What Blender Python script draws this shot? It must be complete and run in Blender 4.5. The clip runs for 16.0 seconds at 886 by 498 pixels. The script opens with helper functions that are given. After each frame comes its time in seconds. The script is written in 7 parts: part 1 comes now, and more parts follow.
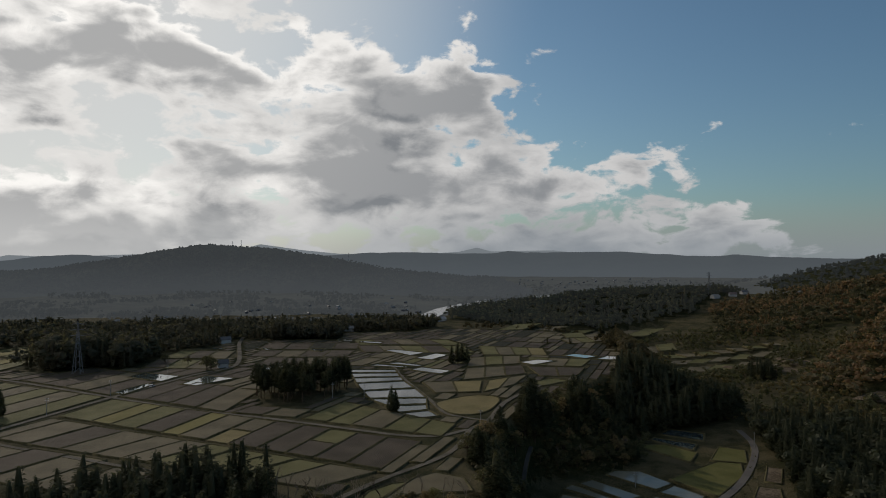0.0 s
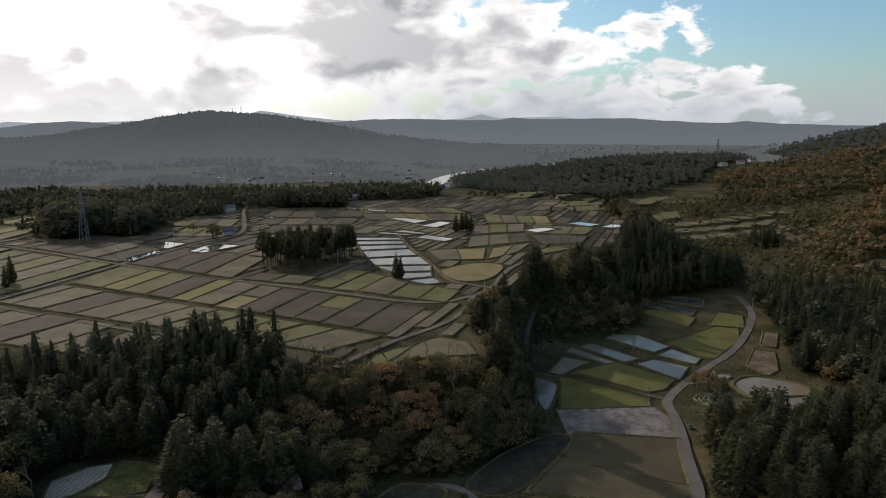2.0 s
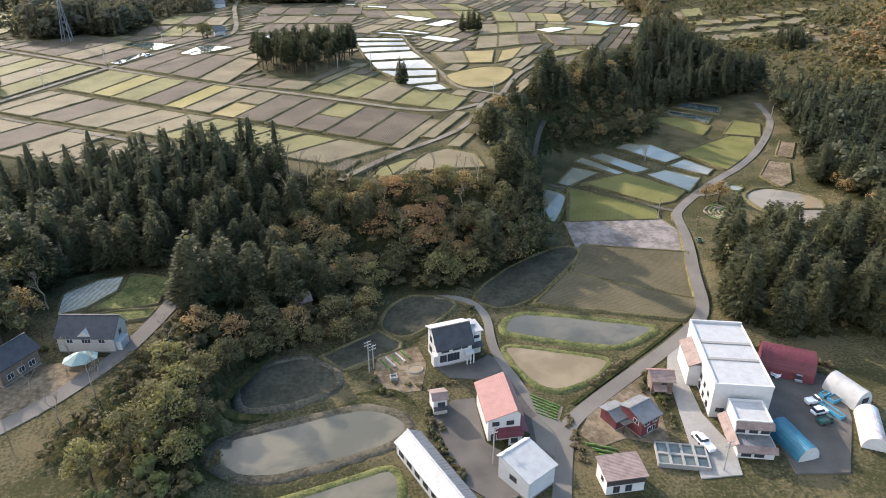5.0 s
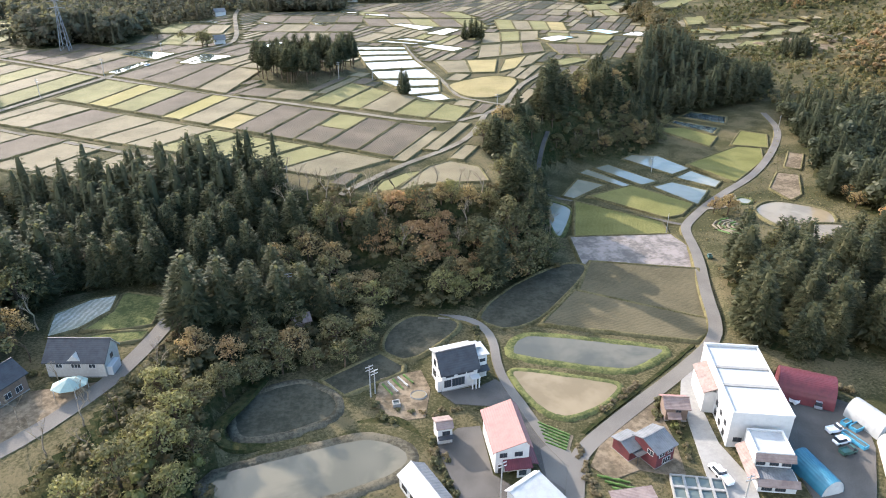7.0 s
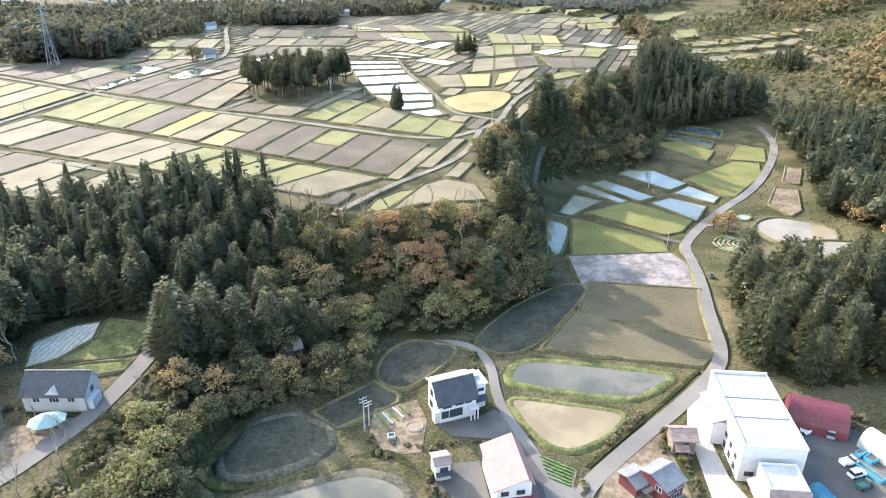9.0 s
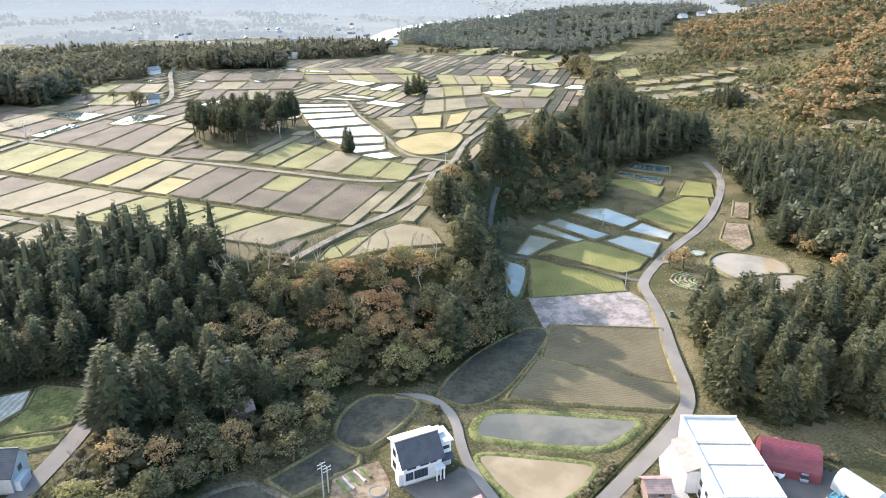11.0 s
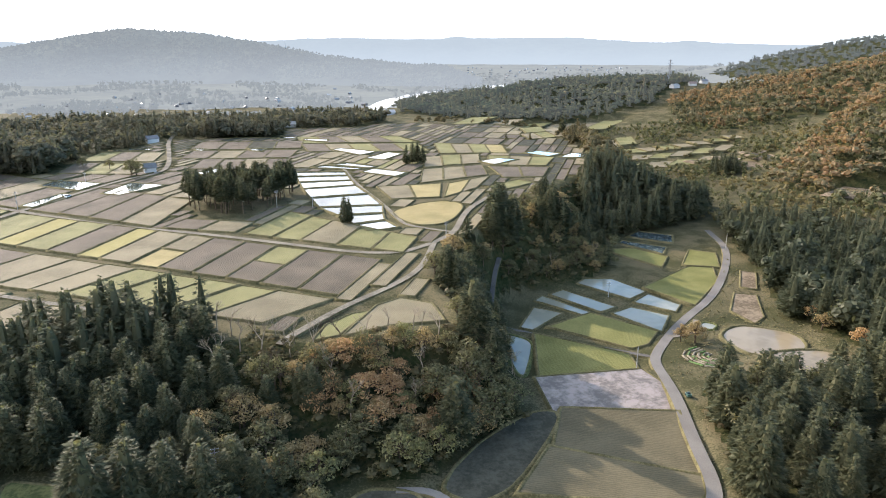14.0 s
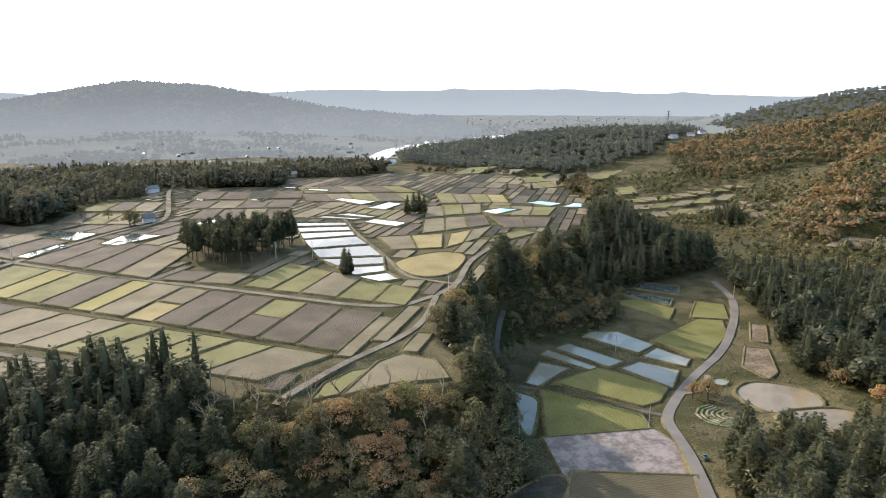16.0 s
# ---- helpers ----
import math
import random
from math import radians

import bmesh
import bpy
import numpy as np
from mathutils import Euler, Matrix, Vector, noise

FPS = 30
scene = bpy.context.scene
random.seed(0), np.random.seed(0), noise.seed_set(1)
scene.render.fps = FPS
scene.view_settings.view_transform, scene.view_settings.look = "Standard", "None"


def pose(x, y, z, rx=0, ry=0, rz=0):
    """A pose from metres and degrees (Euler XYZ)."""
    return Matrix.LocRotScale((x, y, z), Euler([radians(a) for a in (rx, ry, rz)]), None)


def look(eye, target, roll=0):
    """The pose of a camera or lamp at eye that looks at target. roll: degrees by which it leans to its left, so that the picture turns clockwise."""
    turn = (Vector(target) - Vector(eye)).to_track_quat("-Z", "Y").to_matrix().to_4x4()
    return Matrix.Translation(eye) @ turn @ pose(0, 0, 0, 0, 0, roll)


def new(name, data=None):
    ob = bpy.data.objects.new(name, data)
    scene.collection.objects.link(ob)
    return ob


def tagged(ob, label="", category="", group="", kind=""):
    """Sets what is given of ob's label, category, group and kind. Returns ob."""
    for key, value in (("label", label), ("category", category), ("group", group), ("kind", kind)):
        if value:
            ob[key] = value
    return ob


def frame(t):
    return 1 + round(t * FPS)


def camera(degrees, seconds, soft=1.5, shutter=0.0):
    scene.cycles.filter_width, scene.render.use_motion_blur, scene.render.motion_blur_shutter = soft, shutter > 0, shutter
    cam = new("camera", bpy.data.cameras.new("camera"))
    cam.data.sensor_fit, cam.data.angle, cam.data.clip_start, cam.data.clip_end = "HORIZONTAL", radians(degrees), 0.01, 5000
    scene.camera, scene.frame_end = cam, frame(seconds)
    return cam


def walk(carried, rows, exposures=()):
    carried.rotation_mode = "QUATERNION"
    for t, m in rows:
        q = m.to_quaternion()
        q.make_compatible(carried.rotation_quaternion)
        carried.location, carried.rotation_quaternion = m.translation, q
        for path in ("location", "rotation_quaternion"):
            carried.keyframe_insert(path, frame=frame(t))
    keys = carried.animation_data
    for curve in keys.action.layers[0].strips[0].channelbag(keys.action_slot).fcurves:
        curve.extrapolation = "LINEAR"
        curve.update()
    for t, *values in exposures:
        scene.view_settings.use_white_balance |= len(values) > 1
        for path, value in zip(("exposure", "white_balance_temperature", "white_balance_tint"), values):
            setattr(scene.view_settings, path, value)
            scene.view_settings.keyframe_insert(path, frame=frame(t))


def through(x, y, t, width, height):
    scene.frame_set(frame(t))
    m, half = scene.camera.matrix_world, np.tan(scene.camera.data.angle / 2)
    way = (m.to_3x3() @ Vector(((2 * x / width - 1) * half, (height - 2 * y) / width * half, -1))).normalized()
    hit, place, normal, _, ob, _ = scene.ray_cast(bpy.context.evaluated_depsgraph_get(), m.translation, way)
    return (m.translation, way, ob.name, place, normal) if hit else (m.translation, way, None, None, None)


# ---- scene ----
# camera: a drone gliding forward, tilting down and up again
cam = camera(66.45, 16.0, 1.0)
PATH = [
    (0, pose(0.00, 0.00, 94.99, 90.91, 0, -7.21)),
    (0.5, pose(0.16, 1.23, 94.90, 88.36, 0, -7.12)),
    (1, pose(0.27, 2.46, 94.81, 85.37, 0, -7.05)),
    (1.5, pose(0.31, 3.70, 94.76, 82.79, 0, -6.99)),
    (2, pose(0.32, 4.98, 94.75, 79.75, 0, -6.89)),
    (2.5, pose(0.35, 6.34, 94.78, 77.15, 0, -6.84)),
    (3, pose(0.37, 7.79, 94.83, 74.08, 0, -6.76)),
    (3.5, pose(0.34, 9.27, 94.82, 71.37, 0, -6.71)),
    (4, pose(0.25, 10.78, 94.75, 68.22, 0, -6.64)),
    (4.5, pose(0.16, 12.33, 94.70, 65.51, 0, -6.60)),
    (4.7, pose(0.14, 12.93, 94.72, 64.32, 0, -6.58)),
    (5.15, pose(0.13, 14.40, 94.75, 63.10, 0, -6.58)),
    (5.9, pose(0.09, 16.90, 94.85, 63.25, 0, -6.54)),
    (6.8, pose(0.06, 19.88, 94.93, 63.79, 0, -6.48)),
    (7, pose(0.06, 20.51, 94.93, 63.75, 0, -6.51)),
    (7.5, pose(0.06, 22.13, 94.97, 63.66, 0, -6.49)),
    (8, pose(0.06, 23.78, 95.02, 63.58, 0, -6.48)),
    (8.5, pose(0.07, 25.41, 95.07, 63.78, 0, -6.49)),
    (9, pose(0.09, 27.02, 95.10, 64.68, 0, -7.17)),
    (9.2, pose(0.08, 27.57, 95.17, 64.96, 0, -7.54)),
    (11.3, pose(-0.13, 34.30, 95.12, 68.42, 0, -11.66)),
    (11.5, pose(-0.17, 34.98, 95.13, 68.80, 0, -11.67)),
    (12, pose(-0.22, 36.60, 95.14, 69.78, 0, -11.66)),
    (12.5, pose(-0.20, 38.20, 95.13, 70.59, 0, -11.64)),
    (13, pose(-0.17, 39.83, 95.11, 71.56, 0, -11.69)),
    (13.5, pose(-0.17, 41.45, 95.09, 72.40, 0, -11.78)),
    (14, pose(-0.18, 43.07, 95.08, 73.30, 0, -11.85)),
    (14.5, pose(-0.15, 44.68, 95.05, 74.22, 0, -11.84)),
    (15, pose(-0.13, 46.29, 95.01, 75.18, 0, -11.85)),
    (15.5, pose(-0.07, 47.91, 94.98, 76.17, 0, -11.87)),
    (16, pose(0.00, 49.56, 94.99, 77.38, 0, -11.88)),
]
EXPOSURES = [(0, -1.95, 6400, 11), (1.5, -1.35, 6450, 13), (3.0, -0.35, 6500, 15), (4.5, 0.68, 6400, 15), (7.0, 1.35, 6100, 13), (9.0, 1.8, 5950, 12), (11.5, 1.6, 6100, 14), (13.5, 1.25, 6200, 14), (16.0, 0.80, 6400, 14)]
walk(cam, PATH, EXPOSURES)

# ---- sky, sun ----
SUN_AZ, SUN_EL = -33.0, 24.0            # degrees: left of the flight, above the horizon
sun_way = Vector((math.sin(radians(SUN_AZ)) * math.cos(radians(SUN_EL)),
                  math.cos(radians(SUN_AZ)) * math.cos(radians(SUN_EL)), math.sin(radians(SUN_EL))))
sun = new("sun", bpy.data.lights.new("sun", "SUN"))
sun.data.energy, sun.data.angle, sun.data.color = 4.8, radians(0.6), (1.0, 0.880, 0.755)
sun.matrix_world = look(sun_way * 100, (0, 0, 0))


class Nodes:
    """Short hand to wire a node tree."""

    def __init__(self, tree):
        self.tree = tree
        tree.nodes.clear()

    def add(self, kind, **values):
        node = self.tree.nodes.new(kind)
        for key, value in values.items():
            if key == "op":
                node.operation = value
            elif key == "blend":
                node.blend_type = value
            elif key == "data":
                node.data_type = value
        return node

    def link(self, a, b):
        self.tree.links.new(a, b)

    def put(self, socket, value):
        if isinstance(value, bpy.types.NodeSocket):
            self.tree.links.new(value, socket)
        else:
            socket.default_value = value

    def math(self, op, a, b=0.0, c=0.0, clamp=False):
        n = self.add("ShaderNodeMath", op=op)
        n.use_clamp = clamp
        self.put(n.inputs[0], a), self.put(n.inputs[1], b)
        if op in ("MULTIPLY_ADD", "SMOOTH_MIN", "SMOOTH_MAX"):
            self.put(n.inputs[2], c)
        return n.outputs[0]

    def range(self, v, a, b, c=0.0, d=1.0, smooth=True):
        n = self.add("ShaderNodeMapRange")
        n.interpolation_type = "SMOOTHSTEP" if smooth else "LINEAR"
        self.put(n.inputs[0], v)
        for k, x in zip((1, 2, 3, 4), (a, b, c, d)):
            self.put(n.inputs[k], x)
        return n.outputs[0]

    def mix(self, f, a, b, blend="MIX"):
        n = self.add("ShaderNodeMix", blend=blend, data="RGBA")
        n.data_type, n.blend_type = "RGBA", blend
        self.put(n.inputs[0], f)
        self.put(n.inputs[6], (*a, 1) if isinstance(a, tuple) else a)
        self.put(n.inputs[7], (*b, 1) if isinstance(b, tuple) else b)
        return n.outputs[2]

    def noise(self, vector, scale, detail=4.0, rough=0.55, distort=0.0):
        n = self.add("ShaderNodeTexNoise")
        if vector is not None:
            self.put(n.inputs["Vector"], vector)
        self.put(n.inputs["Scale"], scale), self.put(n.inputs["Detail"], detail)
        self.put(n.inputs["Roughness"], rough), self.put(n.inputs["Distortion"], distort)
        return n.outputs["Fac"]


world = bpy.data.worlds.new("world")
scene.world = world
world.use_nodes = True
w = Nodes(world.node_tree)
sky = w.add("ShaderNodeTexSky")
sky.sky_type, sky.sun_disc = "NISHITA", False
sky.sun_elevation, sky.sun_rotation = radians(SUN_EL), radians(SUN_AZ)
sky.air_density, sky.dust_density, sky.ozone_density = 1.0, 1.2, 1.0
geo = w.add("ShaderNodeTexCoord").outputs["Generated"]
xyz = w.add("ShaderNodeSeparateXYZ")
w.link(geo, xyz.inputs[0])
up = w.math("MAXIMUM", xyz.outputs["Z"], 0.0)
# heaped clouds: a noise over the directions, drawn out level, lit from the sun's side
spread = w.add("ShaderNodeVectorMath", op="MULTIPLY")
w.link(geo, spread.inputs[0])
spread.inputs[1].default_value = (1.0, 1.0, 2.0)
moved = w.add("ShaderNodeVectorMath", op="ADD")
w.link(spread.outputs[0], moved.inputs[0])
moved.inputs[1].default_value = (3.15, 1.9, 0.4)
heap = w.noise(moved.outputs[0], 5.2, 3.0, 0.5, 0.3)
curl = w.noise(moved.outputs[0], 13.0, 9.0, 0.60, 0.3)
# more cloud on the sunny side and low down, a clear sky on the other
side = w.range(w.math("MULTIPLY_ADD", up, 1.2, xyz.outputs["X"]), 0.28, 0.85, 0.084, -0.12)
cover = w.math("ADD", w.math("ADD", w.math("MULTIPLY", heap, 0.58), w.math("MULTIPLY", curl, 0.42)), side)
cloud = w.range(cover, 0.505, 0.550)
soft_cover = w.math("ADD", w.math("ADD", w.math("MULTIPLY", heap, 0.72), w.math("MULTIPLY", curl, 0.28)), side)
ahead = w.add("ShaderNodeVectorMath", op="ADD")
w.link(moved.outputs[0], ahead.inputs[0])
ahead.inputs[1].default_value = (sun_way.x * 0.07, sun_way.y * 0.03, 0.10)
heap_on = w.noise(ahead.outputs[0], 5.2, 3.0, 0.5, 0.3)
curl_on = w.noise(ahead.outputs[0], 13.0, 9.0, 0.60, 0.3)
density_on = w.math("ADD", w.math("MULTIPLY", heap_on, 0.72), w.math("MULTIPLY", curl_on, 0.28))
density = w.math("ADD", w.math("MULTIPLY", heap, 0.72), w.math("MULTIPLY", curl, 0.28))
# the side of a heap that the sun reaches is bright, the side behind it grey
lee = w.range(w.math("SUBTRACT", density_on, density), -0.075, 0.085)
thick = w.math("ADD", w.math("MULTIPLY", w.range(soft_cover, 0.535, 0.665), 0.80), w.math("MULTIPLY", lee, 0.34), 0.0, True)
toward = w.add("ShaderNodeVectorMath", op="DOT_PRODUCT")
w.link(geo, toward.inputs[0])
toward.inputs[1].default_value = sun_way
near_sun = w.range(toward.outputs["Value"], 0.62, 1.0)
bright = w.mix(near_sun, (19.5, 19.2, 18.6), (33.0, 32.0, 30.0))
grey = w.mix(near_sun, (5.4, 5.9, 6.4), (8.4, 8.6, 8.7))
cloud_colour = w.mix(thick, bright, grey)
glow = w.range(toward.outputs["Value"], 0.70, 1.0, 0.0, 1.0)
clear = w.mix(glow, w.mix(1.0, sky.outputs[0], (1.46, 1.92, 2.10), "MULTIPLY"), (20.0, 20.0, 19.4))
full = w.mix(cloud, clear, cloud_colour)
haze = w.range(up, 0.0, 0.10, 0.75, 0.0)
haze_colour = w.mix(near_sun, (8.0, 9.0, 9.8), (19.0, 18.8, 18.0))
full = w.mix(haze, full, haze_colour)
ground_side = w.range(xyz.outputs["Z"], -0.06, -0.01)
full = w.mix(ground_side, (0.5, 0.55, 0.5), full)
back = w.add("ShaderNodeBackground")
w.link(full, back.inputs[0])
back.inputs[1].default_value = 0.12
w.link(back.outputs[0], w.add("ShaderNodeOutputWorld").inputs[0])

# ---- materials ----
def material(name, build, rough=0.9, bump=0.0, metal=0.0, spec=None):
    """A Principled material; build(n, place) gives (colour socket or tuple, height socket or None)."""
    m = bpy.data.materials.new(name)
    m.use_nodes = True
    n = Nodes(m.node_tree)
    shader = n.add("ShaderNodeBsdfPrincipled")
    place = n.add("ShaderNodeNewGeometry").outputs["Position"]
    colour, relief = build(n, place)
    n.put(shader.inputs["Base Color"], (*colour, 1) if isinstance(colour, tuple) else colour)
    n.put(shader.inputs["Roughness"], rough)
    shader.inputs["Metallic"].default_value = metal
    shader.inputs["Specular IOR Level"].default_value = spec if spec is not None else 0.3 if rough < 0.8 else 0.02
    if relief is not None and bump:
        b = n.add("ShaderNodeBump")
        b.inputs["Strength"].default_value, b.inputs["Distance"].default_value = 1.0, bump
        n.link(relief, b.inputs["Height"])
        n.link(b.outputs[0], shader.inputs["Normal"])
    n.link(shader.outputs[0], n.add("ShaderNodeOutputMaterial").inputs[0])
    return m


def foliage(name, build, through=0.35):
    """Leaves that pass some of the light from behind."""
    m = bpy.data.materials.new(name)
    m.use_nodes = True
    n = Nodes(m.node_tree)
    colour, _ = build(n, n.add("ShaderNodeNewGeometry").outputs["Position"])
    d, t, mixed = n.add("ShaderNodeBsdfDiffuse"), n.add("ShaderNodeBsdfTranslucent"), n.add("ShaderNodeMixShader")
    n.link(colour, d.inputs[0])
    n.link(n.mix(1.0, colour, (1.25, 1.25, 0.95), "MULTIPLY"), t.inputs[0])
    mixed.inputs[0].default_value = through
    n.link(d.outputs[0], mixed.inputs[1]), n.link(t.outputs[0], mixed.inputs[2])
    waxy, glazed = n.add("ShaderNodeBsdfAnisotropic"), n.add("ShaderNodeMixShader")
    waxy.inputs["Roughness"].default_value = 0.55
    glazed.inputs[0].default_value = 0.014
    n.link(mixed.outputs[0], glazed.inputs[1]), n.link(waxy.outputs[0], glazed.inputs[2])
    n.link(glazed.outputs[0], n.add("ShaderNodeOutputMaterial").inputs[0])
    return m


def two_tone(a, b, coarse, fine, lo=0.38, hi=0.62):
    """Two colours mixed at two scales, for earth, grass, plaster and the like."""
    def build(n, place):
        big, small = n.noise(place, coarse, 3), n.noise(place, fine, 5, 0.65)
        f = n.range(n.math("MULTIPLY_ADD", small, 0.55, n.math("MULTIPLY", big, 0.45)), lo, hi)
        return n.mix(f, a, b), small
    return build


def rows(a, b, turn, step, patch=None):
    """Earth or stubble in drilled rows that run along turn degrees, with paler and damper patches."""
    def build(n, place):
        mapping = n.add("ShaderNodeMapping")
        n.link(place, mapping.inputs[0])
        mapping.inputs["Rotation"].default_value = (0, 0, radians(-turn))
        wave = n.add("ShaderNodeTexWave")
        wave.bands_direction = "Y"
        n.link(mapping.outputs[0], wave.inputs["Vector"])
        n.put(wave.inputs["Scale"], 0.314 / step), n.put(wave.inputs["Distortion"], 5.0)
        n.put(wave.inputs["Detail"], 3.0), n.put(wave.inputs["Detail Scale"], 1.5)
        big, small = n.noise(place, 0.06, 4, 0.6), n.noise(place, 1.6, 5, 0.7)
        f = n.math("ADD", n.math("MULTIPLY", wave.outputs["Fac"], 0.17), n.math("ADD", n.math("MULTIPLY", big, 0.80), n.math("MULTIPLY", small, 0.50)))
        colour = n.mix(n.range(f, 0.50, 0.98), a, b)
        piece = n.math("FRACT", n.math("ADD", n.add("ShaderNodeObjectInfo").outputs["Random"], n.add("ShaderNodeNewGeometry").outputs["Random Per Island"]))
        colour = n.mix(n.range(piece, 0, 1, 0.0, 0.35), colour, b if patch is None else patch)
        return colour, n.math("ADD", wave.outputs["Fac"], small)
    return build


def leafy(a, b, c):
    """Foliage: hue by tree, light and dark by clump."""
    def build(n, place):
        tree = n.add("ShaderNodeObjectInfo").outputs["Random"]
        clump = n.add("ShaderNodeNewGeometry").outputs["Random Per Island"]
        base = n.mix(tree, a, b)
        return n.mix(n.range(clump, 0.35, 1.0, 0.0, 0.8), base, c), None
    return build


def woodland(tones):
    """Far trees of one wood: every clump takes one of a few hues, in drifts."""
    def build(n, place):
        clump = n.add("ShaderNodeNewGeometry").outputs["Random Per Island"]
        drift = n.noise(place, 0.012, 3, 0.6)
        f = n.math("ADD", n.math("MULTIPLY", n.range(drift, 0.3, 0.7), 0.7), n.math("MULTIPLY", clump, 0.3))
        ramp = n.add("ShaderNodeValToRGB")
        n.link(f, ramp.inputs[0])
        el = ramp.color_ramp.elements
        while len(el) < len(tones):
            el.new(0.5)
        for k, tone in enumerate(tones):
            el[k].position, el[k].color = k / (len(tones) - 1), (*tone, 1)
        return ramp.outputs[0], None
    return build


def ribbed(a, b, step, axis="X", turn=0.0):
    """Corrugated or standing-seam sheet with a little grime; bands follow the thing's own axes."""
    def build(n, place):
        own = n.add("ShaderNodeTexCoord").outputs["Object"]
        wave = n.add("ShaderNodeTexWave")
        wave.bands_direction = axis
        n.link(own, wave.inputs["Vector"])
        n.put(wave.inputs["Scale"], 0.314 / step)
        dirt = n.noise(place, 0.7, 5, 0.65)
        return n.mix(n.range(dirt, 0.35, 0.75), a, b), wave.outputs["Fac"]
    return build


def still_water(name, deep, silt, rough=0.03, mirror=0.5):
    def build(n, place):
        return n.mix(n.range(n.noise(place, 0.07, 4, 0.6, 0.4), 0.40, 0.62), deep, silt), n.noise(place, 1.5, 3)
    return material(name, build, rough, 0.004, 0.0, mirror)


def plain(name, a, rough=0.6, spread=0.75, scale=2.0, metal=0.0, spec=0.4, bump=0.0):
    """One paint or sheet with uneven weathering."""
    return material(name, two_tone(tuple(v * spread for v in a), a, scale * 0.15, scale), rough, bump, metal, spec)


FIELD_TURN = 63.0     # the way the long sides of the fields on the plain run
M_GROUND = material("grass_and_earth", two_tone((0.040, 0.040, 0.018), (0.108, 0.089, 0.049), 0.07, 1.6, 0.42, 0.60), bump=0.25)
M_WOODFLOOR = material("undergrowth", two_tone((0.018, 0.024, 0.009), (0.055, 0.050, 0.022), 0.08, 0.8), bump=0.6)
M_BUND = material("bund_turf", two_tone((0.062, 0.055, 0.025), (0.138, 0.118, 0.060), 0.15, 1.4), bump=0.12)
M_LUSH = material("lush_turf", two_tone((0.062, 0.070, 0.028), (0.128, 0.128, 0.050), 0.35, 1.6, 0.42, 0.58), bump=0.2)
M_PLOUGHED = material("ploughed_earth", rows((0.060, 0.048, 0.034), (0.125, 0.100, 0.070), FIELD_TURN, 0.8), 0.8, spec=0.05, bump=0.15)
M_STUBBLE = material("rice_stubble", rows((0.110, 0.092, 0.056), (0.200, 0.165, 0.100), FIELD_TURN, 0.6), 0.8, spec=0.05, bump=0.10)
M_GREEN = material("green_stubble", rows((0.100, 0.096, 0.036), (0.185, 0.166, 0.072), FIELD_TURN, 0.6), 0.8, spec=0.05, bump=0.10)
M_YELLOW = material("yellow_stubble", rows((0.150, 0.130, 0.042), (0.255, 0.214, 0.080), FIELD_TURN, 0.6), 0.8, spec=0.05, bump=0.10)
M_ORANGE = material("ochre_stubble", rows((0.18, 0.145, 0.062), (0.29, 0.23, 0.105), FIELD_TURN, 0.6), 0.8, spec=0.05, bump=0.10)
M_VSTUBBLE = material("brown_stubble", rows((0.050, 0.044, 0.026), (0.122, 0.103, 0.063), -24, 0.75), bump=0.05)
# dark earth, lowered further so the paddies hold the wood's shade in colour
M_VDARK = material("dark_earth", two_tone((0.036, 0.036, 0.026), (0.066, 0.063, 0.046), 0.16, 0.9), bump=0.10)
M_STRAW = material("bleached_straw_rows", rows((0.10, 0.10, 0.05), (0.50, 0.48, 0.42), 75, 1.3), bump=0.12)
M_WEED = foliage("dry_weeds", woodland([(0.085, 0.085, 0.032), (0.19, 0.16, 0.085), (0.12, 0.12, 0.045)]), 0.35)
M_ASH = material("pale_mud", two_tone((0.095, 0.078, 0.062), (0.225, 0.185, 0.160), 0.10, 0.45, 0.40, 0.60), 0.7, 0.05)
M_VGREEN = material("green_meadow", rows((0.088, 0.090, 0.028), (0.180, 0.165, 0.064), 20, 0.7), bump=0.10)
M_WATER = still_water("clear_pond_water", (0.045, 0.060, 0.060), (0.10, 0.115, 0.095))
M_PALE = still_water("pale_green_pond_water", (0.165, 0.165, 0.125), (0.215, 0.205, 0.155), 0.08, 0.10)
M_MUD = still_water("muddy_pond_water", (0.165, 0.128, 0.076), (0.215, 0.168, 0.104), 0.08, 0.10)
M_GREY = still_water("grey_silty_pond_water", (0.070, 0.066, 0.047), (0.120, 0.106, 0.074), 0.06, 0.22)
M_ROAD = material("worn_asphalt", two_tone((0.120, 0.108, 0.094), (0.165, 0.149, 0.129), 0.09, 9.0), 0.85, 0.004)
M_TRACK = material("gravel_track", two_tone((0.105, 0.092, 0.071), (0.195, 0.170, 0.132), 0.1, 1.5), 0.95, 0.05)
M_MARGIN = material("drying_pond_mud", two_tone((0.048, 0.043, 0.030), (0.108, 0.095, 0.068), 0.25, 1.4), bump=0.08)
M_YARD = material("yard_asphalt", two_tone((0.068, 0.062, 0.055), (0.125, 0.113, 0.099), 0.12, 5.0), 0.85, 0.004)
M_CONCRETE = plain("concrete", (0.25, 0.237, 0.215), 0.85, 0.82, 1.5)
M_SOIL = material("bare_soil", two_tone((0.085, 0.066, 0.043), (0.20, 0.155, 0.105), 0.12, 0.8), bump=0.15)
M_CEDAR = foliage("cedar_needles", leafy((0.046, 0.052, 0.027), (0.066, 0.068, 0.034), (0.120, 0.116, 0.060)), 0.36)
